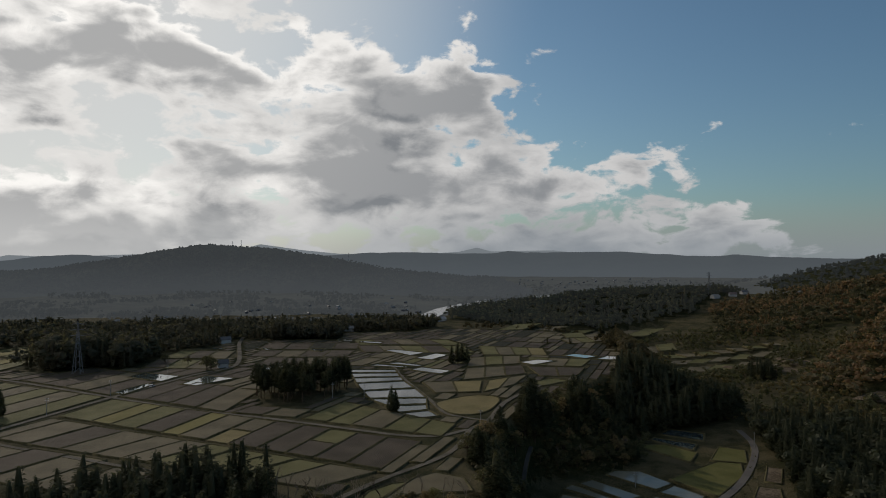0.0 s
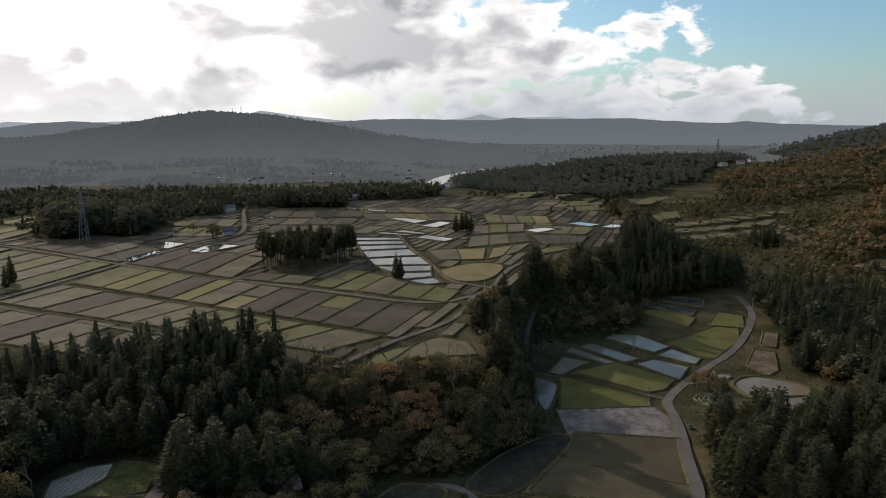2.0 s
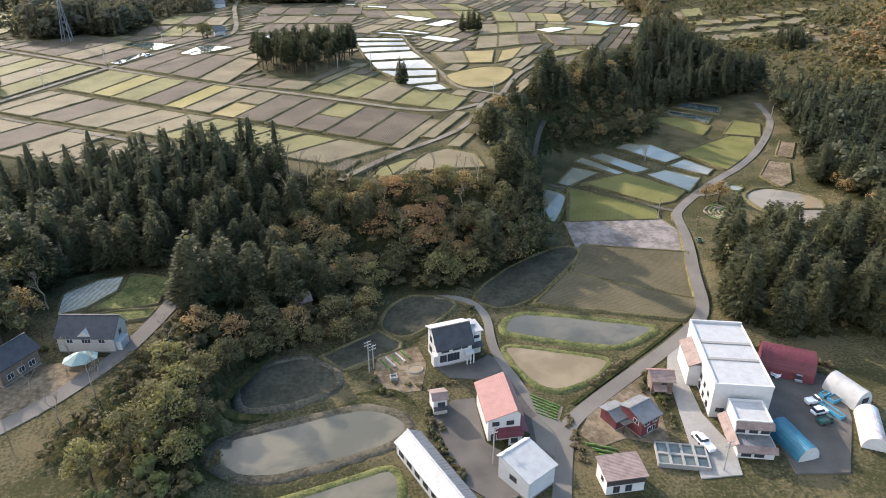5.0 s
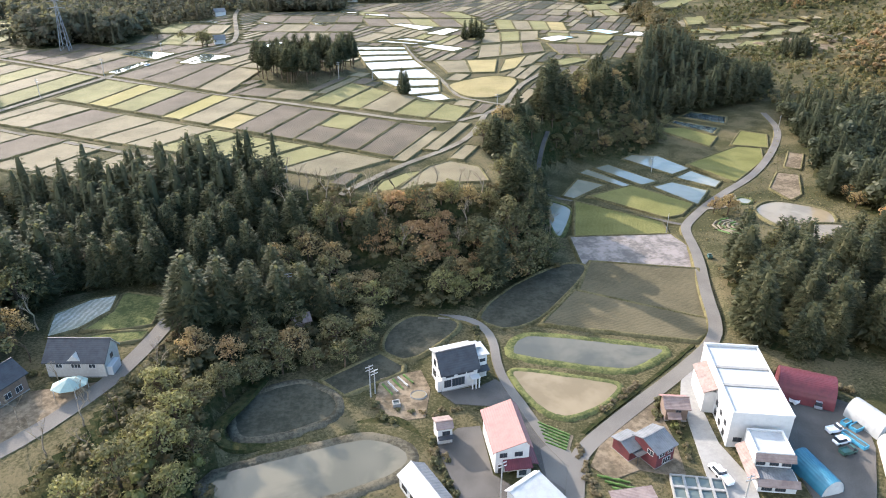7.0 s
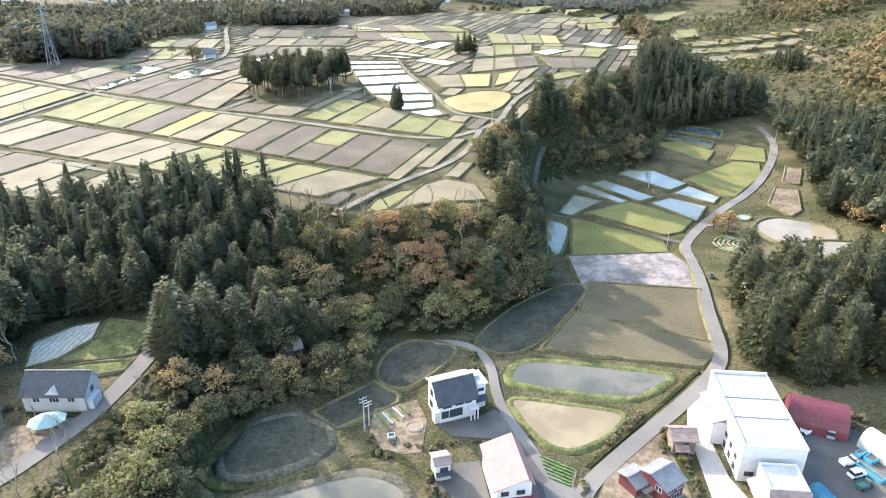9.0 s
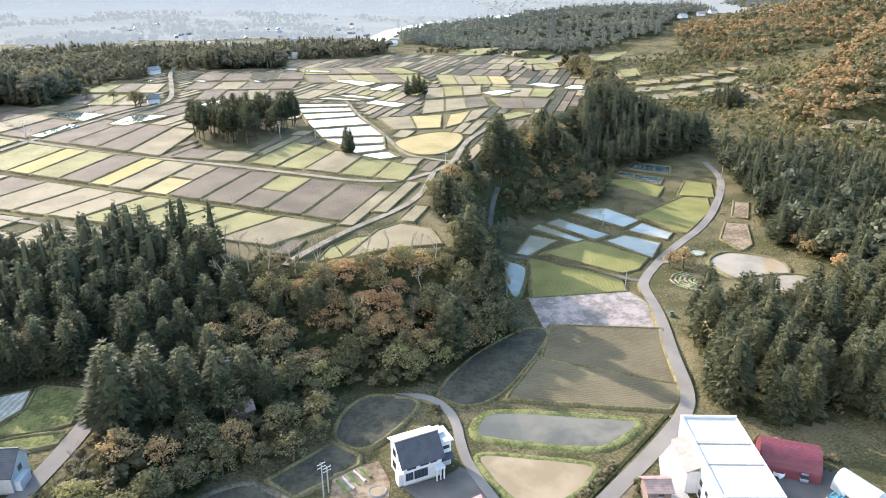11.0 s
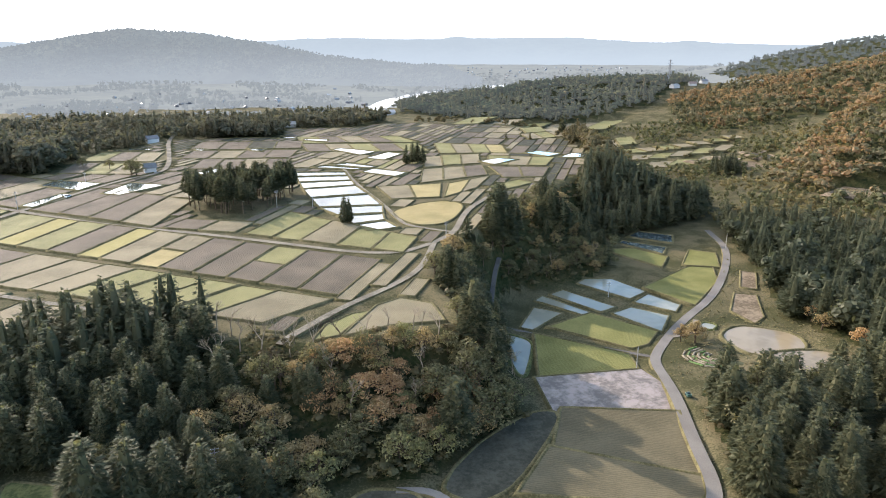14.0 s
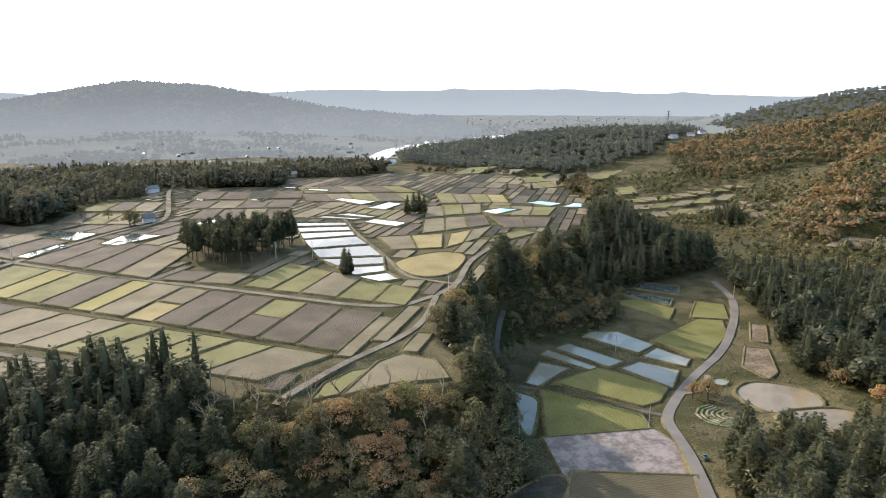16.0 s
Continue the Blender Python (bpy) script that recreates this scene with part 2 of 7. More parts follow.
M_LEAF = foliage("green_leaves", leafy((0.074, 0.076, 0.034), (0.112, 0.102, 0.046), (0.190, 0.165, 0.080)), 0.44)
M_AUTUMN = foliage("autumn_leaves", leafy((0.185, 0.140, 0.066), (0.23, 0.155, 0.072), (0.36, 0.27, 0.14)), 0.48)
M_RUSSET = foliage("orange_leaves", leafy((0.30, 0.190, 0.085), (0.31, 0.165, 0.085), (0.47, 0.33, 0.165)), 0.48)
M_BARK = material("bark", two_tone((0.05, 0.036, 0.025), (0.12, 0.09, 0.06), 0.5, 6.0), 0.95, 0.02)
M_FARCEDAR = foliage("far_cedars", woodland([(0.050, 0.057, 0.031), (0.064, 0.068, 0.036), (0.098, 0.096, 0.052)]), 0.36)
M_FARMIX = foliage("far_mixed_wood", woodland([(0.034, 0.040, 0.018), (0.072, 0.066, 0.029), (0.108, 0.082, 0.036), (0.058, 0.058, 0.026)]), 0.32)
M_FARAUTUMN = foliage("far_autumn_wood", woodland([(0.054, 0.060, 0.032), (0.155, 0.126, 0.066), (0.090, 0.090, 0.046), (0.275, 0.165, 0.080), (0.115, 0.105, 0.055), (0.215, 0.155, 0.075)]), 0.42)
M_FARLEFT = foliage("far_dull_wood", woodland([(0.075, 0.078, 0.048), (0.105, 0.092, 0.058), (0.085, 0.084, 0.050), (0.125, 0.10, 0.065)]), 0.40)
M_SCRUB = foliage("scrub", woodland([(0.050, 0.058, 0.024), (0.105, 0.098, 0.044), (0.075, 0.080, 0.034)]), 0.32)
M_OLIVE = foliage("olive_autumn_wood", woodland([(0.050, 0.060, 0.026), (0.115, 0.105, 0.044), (0.072, 0.078, 0.032), (0.175, 0.132, 0.056), (0.095, 0.096, 0.040)]), 0.35)
M_WHITE = plain("white_wall", (0.48, 0.47, 0.45), 0.7, 0.88, 1.0)
M_WHITEROOF = material("white_roof_sheet", ribbed((0.35, 0.35, 0.335), (0.30, 0.29, 0.278), 0.9), 0.6, 0.008)
M_GREYROOF = material("grey_roof_sheet", ribbed((0.15, 0.15, 0.15), (0.10, 0.10, 0.10), 0.45), 0.65, 0.04)
M_SLATE = material("dark_slate_roof", ribbed((0.050, 0.051, 0.055), (0.034, 0.034, 0.037), 0.35, "Y"), 0.7, 0.03)
M_PINKROOF = material("faded_pink_roof_sheet", ribbed((0.27, 0.140, 0.122), (0.23, 0.118, 0.104), 0.45), 0.6, 0.03, 0.0, 0.15)
M_MAROON = material("maroon_sheet", ribbed((0.125, 0.030, 0.036), (0.085, 0.024, 0.028), 0.4), 0.5, 0.04)
M_REDWALL = material("red_brown_boarding", ribbed((0.130, 0.034, 0.036), (0.085, 0.028, 0.030), 0.25, "Z"), 0.75, 0.02)
M_TILE = material("brown_tiled_roof", ribbed((0.23, 0.17, 0.145), (0.15, 0.105, 0.09), 0.3, "Y"), 0.7, 0.03)
M_BROWNWALL = plain("brown_wall", (0.17, 0.12, 0.09), 0.8)
M_BLUE = material("blue_sheet", ribbed((0.030, 0.135, 0.20), (0.025, 0.105, 0.16), 0.4), 0.45, 0.04)
M_TARP = plain("bright_blue_tarpaulin", (0.07, 0.30, 0.45), 0.5)
M_TEAL = plain("pale_teal_awning", (0.20, 0.275, 0.25), 0.6, 0.85)
M_CREAM = plain("cream_wall", (0.40, 0.375, 0.335), 0.75, 0.85)
M_GLASS = plain("window_glass", (0.035, 0.042, 0.050), 0.06, 0.9, 1.0, 0.0, 0.6)
M_FRAME = plain("dark_frame", (0.05, 0.045, 0.045), 0.5)
M_STEEL = plain("galvanised_steel", (0.42, 0.43, 0.44), 0.45, 0.8, 1.0, 0.7)
M_PYLON = plain("weathered_pylon_steel", (0.20, 0.205, 0.21), 0.7)
M_POLE = plain("pole_concrete", (0.30, 0.29, 0.27), 0.85)
M_CARWHITE = plain("white_car_paint", (0.78, 0.78, 0.78), 0.25, 0.95, 1.0, 0.0, 0.6)
M_CARSILVER = plain("silver_car_paint", (0.38, 0.40, 0.43), 0.3, 0.95, 1.0, 0.5)
M_CARGREEN = plain("dark_green_truck_paint", (0.05, 0.11, 0.09), 0.35, 0.9, 1.0)
M_RUBBER = plain("tyre_rubber", (0.02, 0.02, 0.02), 0.9)
M_CROP = plain("crop_rows", (0.085, 0.15, 0.030), 0.8, 0.5, 3.0)
M_DRYROW = plain("dry_stalks", (0.20, 0.165, 0.11), 0.9, 0.5, 3.0)
M_FILM = plain("pale_mulch_sheet", (0.36, 0.35, 0.32), 0.6)


def hazed_distance(name, wood, haze_glow, share, foot=None, deep=120.0):
    """The far backdrop: woods, haze mixed in as emission, thicker towards the valley floor."""
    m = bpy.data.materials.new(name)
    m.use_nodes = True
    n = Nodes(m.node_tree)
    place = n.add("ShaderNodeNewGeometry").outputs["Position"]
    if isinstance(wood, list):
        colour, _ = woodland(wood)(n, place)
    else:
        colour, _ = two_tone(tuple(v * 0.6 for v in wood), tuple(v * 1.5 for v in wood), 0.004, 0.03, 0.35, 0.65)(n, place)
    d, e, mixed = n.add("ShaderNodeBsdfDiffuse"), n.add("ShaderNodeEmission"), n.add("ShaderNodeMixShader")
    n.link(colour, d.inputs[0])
    e.inputs[0].default_value = (*haze_glow, 1)
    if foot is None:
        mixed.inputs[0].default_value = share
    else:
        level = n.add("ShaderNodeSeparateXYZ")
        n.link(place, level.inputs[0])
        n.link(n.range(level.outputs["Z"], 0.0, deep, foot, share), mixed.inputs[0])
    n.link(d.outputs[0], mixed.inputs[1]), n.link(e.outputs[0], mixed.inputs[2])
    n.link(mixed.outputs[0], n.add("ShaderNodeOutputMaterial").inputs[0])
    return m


# emission colour that stands in for haze over far hills, woods and plain
AIR_HAZE = (0.31, 0.340, 0.365)
M_MASTHILL = hazed_distance("hazed_wooded_hill", (0.045, 0.050, 0.035), AIR_HAZE, 0.44, 0.64)
M_FARRIDGE = hazed_distance("hazed_ridge", (0.045, 0.050, 0.040), (0.34, 0.39, 0.43), 0.74, 0.84)
M_HAZYPEAK = hazed_distance("hazy_peaks", (0.05, 0.06, 0.06), (0.72, 0.80, 0.85), 0.9)
M_FARPLAIN = hazed_distance("hazed_river_plain", (0.080, 0.078, 0.052), AIR_HAZE, 0.52)
# far woods: glowing haze is mixed into the leaf colours
M_ACROSS = hazed_distance("hazed_mixed_wood", [(0.030, 0.042, 0.022), (0.040, 0.050, 0.024), (0.095, 0.088, 0.040), (0.036, 0.046, 0.024), (0.12, 0.095, 0.045)], AIR_HAZE, 0.09)
M_RIVERWOOD = hazed_distance("hazed_riverside_wood", [(0.040, 0.050, 0.026), (0.075, 0.072, 0.036), (0.050, 0.056, 0.028)], AIR_HAZE, 0.48)
M_DARKRIDGE = hazed_distance("hazed_dark_ridge", [(0.030, 0.040, 0.024), (0.045, 0.050, 0.028), (0.065, 0.058, 0.032)], AIR_HAZE, 0.17)

# ---- the lie of the land ----
K = 1.18   # metres to a unit of the plan below
PLATEAU = [(-900, 120), (-300, 215), (-103, 206), (-70, 200), (-39, 200), (-27, 197), (-20, 189), (-8, 184), (6, 179), (20, 181), (33, 183),
           (38, 192), (33, 207), (34, 224), (52, 256), (66, 280), (88, 308), (112, 336), (142, 366), (168, 405), (188, 450), (205, 530),
           (150, 620), (80, 740), (20, 810), (-300, 900), (-900, 950)]
VALLEY = [(-300, -200), (-300, 120), (-125, 182), (-68, 158), (-47, 154), (-41, 141), (-35, 128), (-28, 112), (-25, 119), (-20, 124),
          (-8, 130), (1, 140), (6, 148), (16, 146), (23, 149), (29, 161), (46, 165), (53, 185), (55, 200), (57, 222), (60, 243),
          (74, 259), (99, 266), (123, 278), (134, 310), (137, 329), (156, 342), (182, 341), (200, 350), (205, 380), (212, 440),
          (235, 520), (260, 600), (330, 720), (420, 735), (470, 650), (440, 570), (390, 510), (360, 430), (370, 350), (340, 280),
          (260, 220), (225, 120), (250, -200)]


def ease(v):
    v = np.clip(v, 0.0, 1.0)
    return v * v * (3 - 2 * v)


def outside(x, y, ring):
    """How far points lie outside a ring of corners; 0 within it."""
    far, inside = np.full(x.shape, 1e9), np.zeros(x.shape, bool)
    for (ax, ay), (bx, by) in zip(ring, ring[1:] + ring[:1]):
        dx, dy = bx - ax, by - ay
        k = np.clip(((x - ax) * dx + (y - ay) * dy) / (dx * dx + dy * dy), 0, 1)
        far = np.minimum(far, np.hypot(x - ax - k * dx, y - ay - k * dy))
        if dy:
            inside ^= ((ay > y) != (by > y)) & (x < ax + (y - ay) * dx / dy)
    return np.where(inside, 0.0, far)


def bump(x, y, cx, cy, rx, ry, turn, high):
    c, s = math.cos(radians(turn)), math.sin(radians(turn))
    u, v = (x - cx) * c + (y - cy) * s, (y - cy) * c - (x - cx) * s
    return high * np.exp(-0.5 * ((u / rx) ** 2 + (v / ry) ** 2))


def heights(x, y):
    """The ground's height at arrays of places."""
    x, y = np.asarray(x, float) / K, np.asarray(y, float) / K
    high = 16 - 10 * ease((y - 520) / 520)
    low = 0.5 - 8 * ease((y - 135) / 95) + 5.5 * ease((-x - 18) / 20) * ease((200 - y) / 30) + 11 * ease((y - 450) / 300)
    dp, dv = outside(x, y, PLATEAU), outside(x, y, VALLEY)
    k = ease(dv / np.maximum(dp + dv, 1e-6))
    z = low + (high - low) * k
    away = ease((np.minimum(dp, dv) - 15) / 200)
    z = z * (1 - away) + 2.0 * away
    z = z + bump(x, y, 640, 600, 150, 130, 0, 62) + bump(x, y, 455, 425, 88, 52, 10, 40) + bump(x, y, 1050, 950, 240, 300, 20, 100)
    z = z + bump(x, y, 365, 850, 150, 70, 0, 30) + bump(x, y, 420, 130, 110, 120, 0, 45)
    z = z + bump(x, y, 342, 384, 30, 20, 20, 11) + bump(x, y, 404, 436, 42, 26, 25, 17)
    z = z + 1.2 * np.sin(x / 23 + 1) * np.sin(y / 31) * ease(np.minimum(dp, dv) / 10)
    return z * K


def height(x, y):
    return float(heights(np.array([x]), np.array([y]))[0])



WOODS = {}     # rings of the woods, in metres
WOODS["left"] = [(-165, 225), (-130, 232), (-32, 233), (-26, 219), (-41, 189), (-54, 185), (-73, 187), (-84, 180), (-112, 190), (-150, 212)]
WOODS["front"] = [(-28, 220), (-9, 215), (5, 212), (22, 214), (39, 214), (55, 198), (52, 192), (34, 188), (27, 175), (16, 174), (6, 177), (-2, 166), (-9, 155), (-25, 148), (-32, 141), (-36, 132), (-41, 140), (-47, 166), (-52, 184), (-41, 191)]
WOODS["edge"] = [(40, 216), (47, 224), (43, 244), (43, 264), (64, 300), (81, 328), (106, 361), (136, 394), (171, 430), (212, 412), (182, 405), (160, 391), (155, 366), (143, 330), (116, 316), (86, 308), (68, 289), (65, 262), (62, 236), (60, 217), (53, 198)]
WOODS["right"] = [(90.5, 152), (96, 141), (120, 139), (170, 137), (220, 150), (228, 190), (205, 212), (178, 200), (150, 190), (122, 196), (111, 203), (102.5, 188), (95, 167)]
WOODS["upper"] = [(222, 356), (217, 334), (209, 310), (195, 286), (182, 262), (178, 244), (180, 226), (176, 212), (205, 206), (235, 215), (270, 245), (300, 300), (280, 360), (240, 385)]
WOODS["autumn"] = [(402, 722), (440, 678), (498, 666), (560, 640), (700, 560), (1000, 520), (1050, 820), (760, 920), (560, 900), (470, 862)]
WOODS["autumn_bank"] = [(332, 468), (318, 436), (345, 398), (420, 376), (520, 366), (660, 420), (660, 540), (540, 586), (440, 545), (385, 512)]
WOODS["across"] = [(118, 872), (160, 838), (232, 804), (330, 812), (400, 850), (440, 852), (480, 900), (560, 960), (660, 1080), (570, 1160), (330, 1130), (170, 1060), (124, 960)]
WOODS["far_left"] = [(-262, 512), (-216, 490), (-172, 478), (-157, 502), (-150, 557), (-127, 602), (-116, 655), (-84, 657), (-18, 654), (-14, 720), (60, 728), (92, 765), (84, 850), (0, 860), (-50, 830), (-350, 820), (-640, 720), (-640, 560), (-330, 650)]
WOODS["scarp"] = [(171, 430), (212, 412), (240, 470), (252, 540), (244, 620), (222, 604), (214, 530), (196, 480)]
# this ring also darkens the ground colour, for the shade of tall trees
WOODS["bank"] = [(-62, 112), (-36, 98), (-30, 110), (-33, 130), (-45, 152), (-50, 142), (-55, 134)]
WOODS["dark_ridge"] = [(760, 940), (800, 1300), (1300, 1500), (1700, 1200), (1500, 800), (1060, 840)]


def obj(name, verts, faces, mat, smooth=False):
    me = bpy.data.meshes.new(name)
    me.from_pydata([tuple(map(float, v)) for v in verts], [], faces)
    me.materials.append(mat)
    if smooth:
        me.polygons.foreach_set("use_smooth", [True] * len(me.polygons))
    me.update()
    return new(name, me)


def thing(name, x, y, z, label, category, group="", kind="", turn=0.0):
    """An empty at a thing's base, for its parts."""
    return_ob = new(name)
    return_ob.matrix_world = pose(x, y, z, 0, 0, turn)
    return tagged(return_ob, label, category, group, kind)


def put_under(ob, parent):
    ob.parent = parent
    return ob


def shape(name, verts, faces, mat, parent, label="", smooth=False):
    """One part from corners and faces, in its thing's own axes."""
    return tagged(put_under(obj(name, verts, faces, mat, smooth), parent), label)


def ccw(ring):
    area = sum(ax * by - bx * ay for (ax, ay), (bx, by) in zip(ring, ring[1:] + ring[:1]))
    return ring if area > 0 else ring[::-1]


def rounded(ring, times=2):
    """Corner cutting, for ponds and plots with soft outlines."""
    for _ in range(times):
        ring = [p for (ax, ay), (bx, by) in zip(ring, ring[1:] + ring[:1])
                for p in ((0.78 * ax + 0.22 * bx, 0.78 * ay + 0.22 * by), (0.22 * ax + 0.78 * bx, 0.22 * ay + 0.78 * by))]
    return ring


def grown(ring, d):
    """A ring of corners moved outwards by d metres."""
    out, n = [], len(ring)
    for k in range(n):
        a, b, c = Vector(ring[k - 1]), Vector(ring[k]), Vector(ring[(k + 1) % n])
        u, v = (b - a).normalized(), (c - b).normalized()
        nu, nv = Vector((u.y, -u.x)), Vector((v.y, -v.x))
        m = nu + nv
        m = m / max(m.length_squared / 2, 0.6)
        out.append((b.x + m.x * d, b.y + m.y * d))
    return out


PLOTS = []      # ring, level, surface, bank, bank's height and width, name, label, category, group


def plot(ring, surface, label, name="rice_paddy", bank=None, high=0.30, wide=0.7, category="paddy", group="paddies", level=None, soft=False, lift=0.0):
    ring = ccw(list(ring))
    if soft:
        ring = rounded(ring)
    if level is None:
        xs, ys = np.array([p[0] for p in ring]), np.array([p[1] for p in ring])
        level = float(heights(xs, ys).mean())
    PLOTS.append((ring, level + lift, surface, bank or M_BUND, high, wide, name, label, category, group))


SOILS = {"b": (M_PLOUGHED, "ploughed dark brown rice paddy with low grassy bunds"),
         "t": (M_STUBBLE, "harvested rice paddy with pale tan stubble"),
         "g": (M_GREEN, "harvested rice paddy with yellow-green regrowth"),
         "y": (M_YELLOW, "harvested rice paddy with bright yellow stubble"),
         "o": (M_ORANGE, "harvested rice paddy with ochre stubble"),
         "w": (M_WATER, "flooded rice paddy mirroring the bright sky"),
         "d": (M_VDARK, "bare damp dark rice paddy")}
TOP = 16 * K
pick = random.Random(5)


def between(a, b, f):
    return (a[0] + (b[0] - a[0]) * f, a[1] + (b[1] - a[1]) * f)


def strip(near, far, cuts, kinds, gap=0.5, group="paddies on the plain"):
    """A row of paddies between a near and a far line; a kind of two letters is a paddy split across."""
    cuts = [0.0, *cuts, 1.0]
    for k, kind in enumerate(kinds):
        a, b = between(*near, cuts[k]), between(*near, cuts[k + 1])
        d, c = between(*far, cuts[k]), between(*far, cuts[k + 1])
        for j, letter in enumerate(kind):
            lo, hi = j / len(kind), (j + 1) / len(kind)
            ring = ccw([between(a, d, lo), between(b, c, lo), between(b, c, hi), between(a, d, hi)])
            surface, label = SOILS[letter]
            mx, my = sum(p[0] for p in ring) / 4, sum(p[1] for p in ring) / 4
            plot(grown(ring, -gap), surface, label, group=group, level=height(mx, my) + pick.uniform(0.05, 0.45), wide=0.5 if letter == "w" else 0.6)


def even(n):
    return [k / n for k in range(1, n)]


# the plain, from the wooded edge to the far woods
strip([(-144, 350), (9, 247.5)], [(-132, 389), (27, 283)], [0.129, 0.202, 0.292, 0.38, 0.44, 0.524, 0.594, 0.678, 0.756, 0.832, 0.914], ["g", "y", "g", "b", "y", "t", "ot", "b", "b", "bg", "b", "b"])
strip([(-160, 314), (-14, 229)], [(-145, 346), (7.5, 244.5)], [0.056, 0.17, 0.28, 0.39, 0.48, 0.56, 0.64, 0.73, 0.805, 0.885], ["t", "t", "b", "t", "t", "t", "g", "g", "g", "g", "t"])
strip([(-180, 281), (-112, 244)], [(-163, 310), (-94, 272)], even(4), ["b", "t", "b", "t"])
strip([(-131, 397), (-66, 351)], [(-112, 446), (-56, 404)], even(4), ["b", "b", "b", "t"])
strip([(-62, 347), (-30, 333)], [(-54, 362), (-22, 350)], [0.5], ["b", "t"])
strip([(-26, 330), (36, 288.5)], [(-7, 367), (45, 309)], [0.19, 0.37, 0.60, 0.81], ["g", "g", "t", "g", "g"])
strip([(-235, 385), (-160, 334)], [(-215, 448), (-139, 397)], even(5), ["g", "t", "g", "t", "g"])
strip([(-210, 458), (-138, 402)], [(-185, 508), (-120, 453)], even(4), ["b", "b", "t", "b"])
strip([(-330, 534), (-244, 482)], [(-308, 584), (-238, 538)], even(5), ["g", "g", "t", "y", "g"])
strip([(-306, 590), (-262, 560)], [(-290, 634), (-258, 612)], even(3), ["g", "y", "g"])
strip([(-300, 440), (-240, 392)], [(-285, 500), (-218, 452)], even(4), ["g", "b", "g", "t"])
strip([(-72, 500), (-12, 486)], [(-68, 540), (-8, 530)], even(4), ["b", "b", "t", "b"])
strip([(-85, 545), (-8, 536)], [(-80, 582), (-2, 574)], even(4), ["b", "t", "b", "b"])
strip([(-84, 588), (0, 580)], [(-80, 632), (2, 622)], even(4), ["b", "b", "d", "b"])
strip([(5, 560), (95, 545)], [(0, 604), (92, 590)], even(5), ["b", "t", "g", "b", "g"])
strip([(2, 610), (95, 596)], [(-4, 650), (84, 640)], even(5), ["g", "b", "t", "b", "g"])
strip([(-150, 500), (-104, 488)], [(-150, 540), (-100, 530)], even(3), ["b", "g", "t"])
strip([(-150, 546), (-100, 536)], [(-146, 588), (-100, 580)], even(3), ["g", "b", "t"])
strip([(44, 384), (70, 384)], [(40, 418), (78, 420)], [0.5], ["t", "o"])
strip([(72, 384), (95, 404)], [(82, 420), (112, 438)], [0.5], ["o", "t"])
strip([(66, 424), (112, 442)], [(76, 470), (118, 478)], even(3), ["t", "t", "b"])
strip([(118, 430), (142, 426)], [(120, 470), (158, 458)], [0.5], ["b", "b"])
strip([(100, 405), (124, 422)], [(112, 398), (132, 412)], [], ["g"])
strip([(78, 476), (118, 484)], [(84, 520), (128, 524)], even(3), ["t", "g", "t"])
strip([(122, 476), (158, 464)], [(132, 516), (176, 496)], even(3), ["g", "t", "g"])
strip([(100, 532), (150, 524)], [(106, 586), (158, 566)], even(4), ["g", "t", "g", "o"])
plot([(41, 360), (66.7, 378), (80, 366), (63, 330), (48, 328.5), (41.5, 345)], M_ORANGE, "broad ochre field of dry stubble bent round a track", level=TOP + 0.2, soft=True)

# flooded paddies, a bright ladder across the plain
LADDER = [((25.3, 323.2), (40.9, 326.6)), ((20.4, 336.8), (36.2, 341.5)), ((14.0, 355.2), (36.8, 355.0)), ((6.2, 373.3), (39.0, 372.4)), ((2.6, 396.3), (34.7, 400.6)),
          ((-1.0, 420.8), (29.6, 425.6)), ((-3.0, 441.1), (28.6, 440.6)), ((-4.6, 459.5), (27.4, 456.7)), ((-6.0, 475.6), (27.0, 470.6))]
for (a, b), (d, c) in zip(LADDER, LADDER[1:]):
    plot(grown(ccw([a, b, c, d]), -0.8), M_WATER, SOILS["w"][1], group="flooded paddies", level=TOP + 0.15, wide=1.0, high=0.5)
for ring in ([(6, 489), (34, 475), (40, 479), (15, 496)], [(17, 499), (43, 480), (49, 486), (30, 503)]):
    plot(ring, M_WATER, SOILS["w"][1], group="flooded paddies", level=height(28, 488) + 0.3, wide=1.0, high=0.5)
sky_ponds_a = [[(23, 567), (30, 573), (55, 550), (42, 536)], [(44, 520), (63, 544), (72, 535), (56, 511)], [(36, 466), (45, 476), (64, 458), (55, 447)], [(-146, 459), (-141, 475), (-114, 460), (-121, 441)], [(-106, 430), (-98, 458), (-77, 447), (-96, 423)], [(-138, 406), (-127, 434), (-123, 429), (-130, 401)],
    [(-81, 596), (-70, 588), (-74, 580), (-79, 585)]]
sky_ponds_b = [[(-40, 587), (-27, 584), (-29, 569), (-37, 574)], [(-65, 484), (-54, 496), (-48, 484), (-58, 470)], [(-18, 652), (-4, 647), (-5, 639), (-18, 642)], [(3, 635), (23, 626), (21, 614), (3, 625)], [(-142, 598), (-114, 601), (-112, 592), (-138, 592)], [(119, 490), (136, 500), (147, 492), (126, 476)],
    [(161, 519), (174, 526), (186, 510), (173, 500)], [(179, 494), (194, 509), (210, 502), (196, 487)]]
for ring in sky_ponds_a + sky_ponds_b:
    mx, my = sum(p[0] for p in ring) / 4, sum(p[1] for p in ring) / 4
    plot(ring, M_WATER, "still pond among paddies mirroring the bright sky", name="pond", category="pond", group="ponds on the plain", level=height(mx, my) + 0.5, wide=1.2, high=0.3)

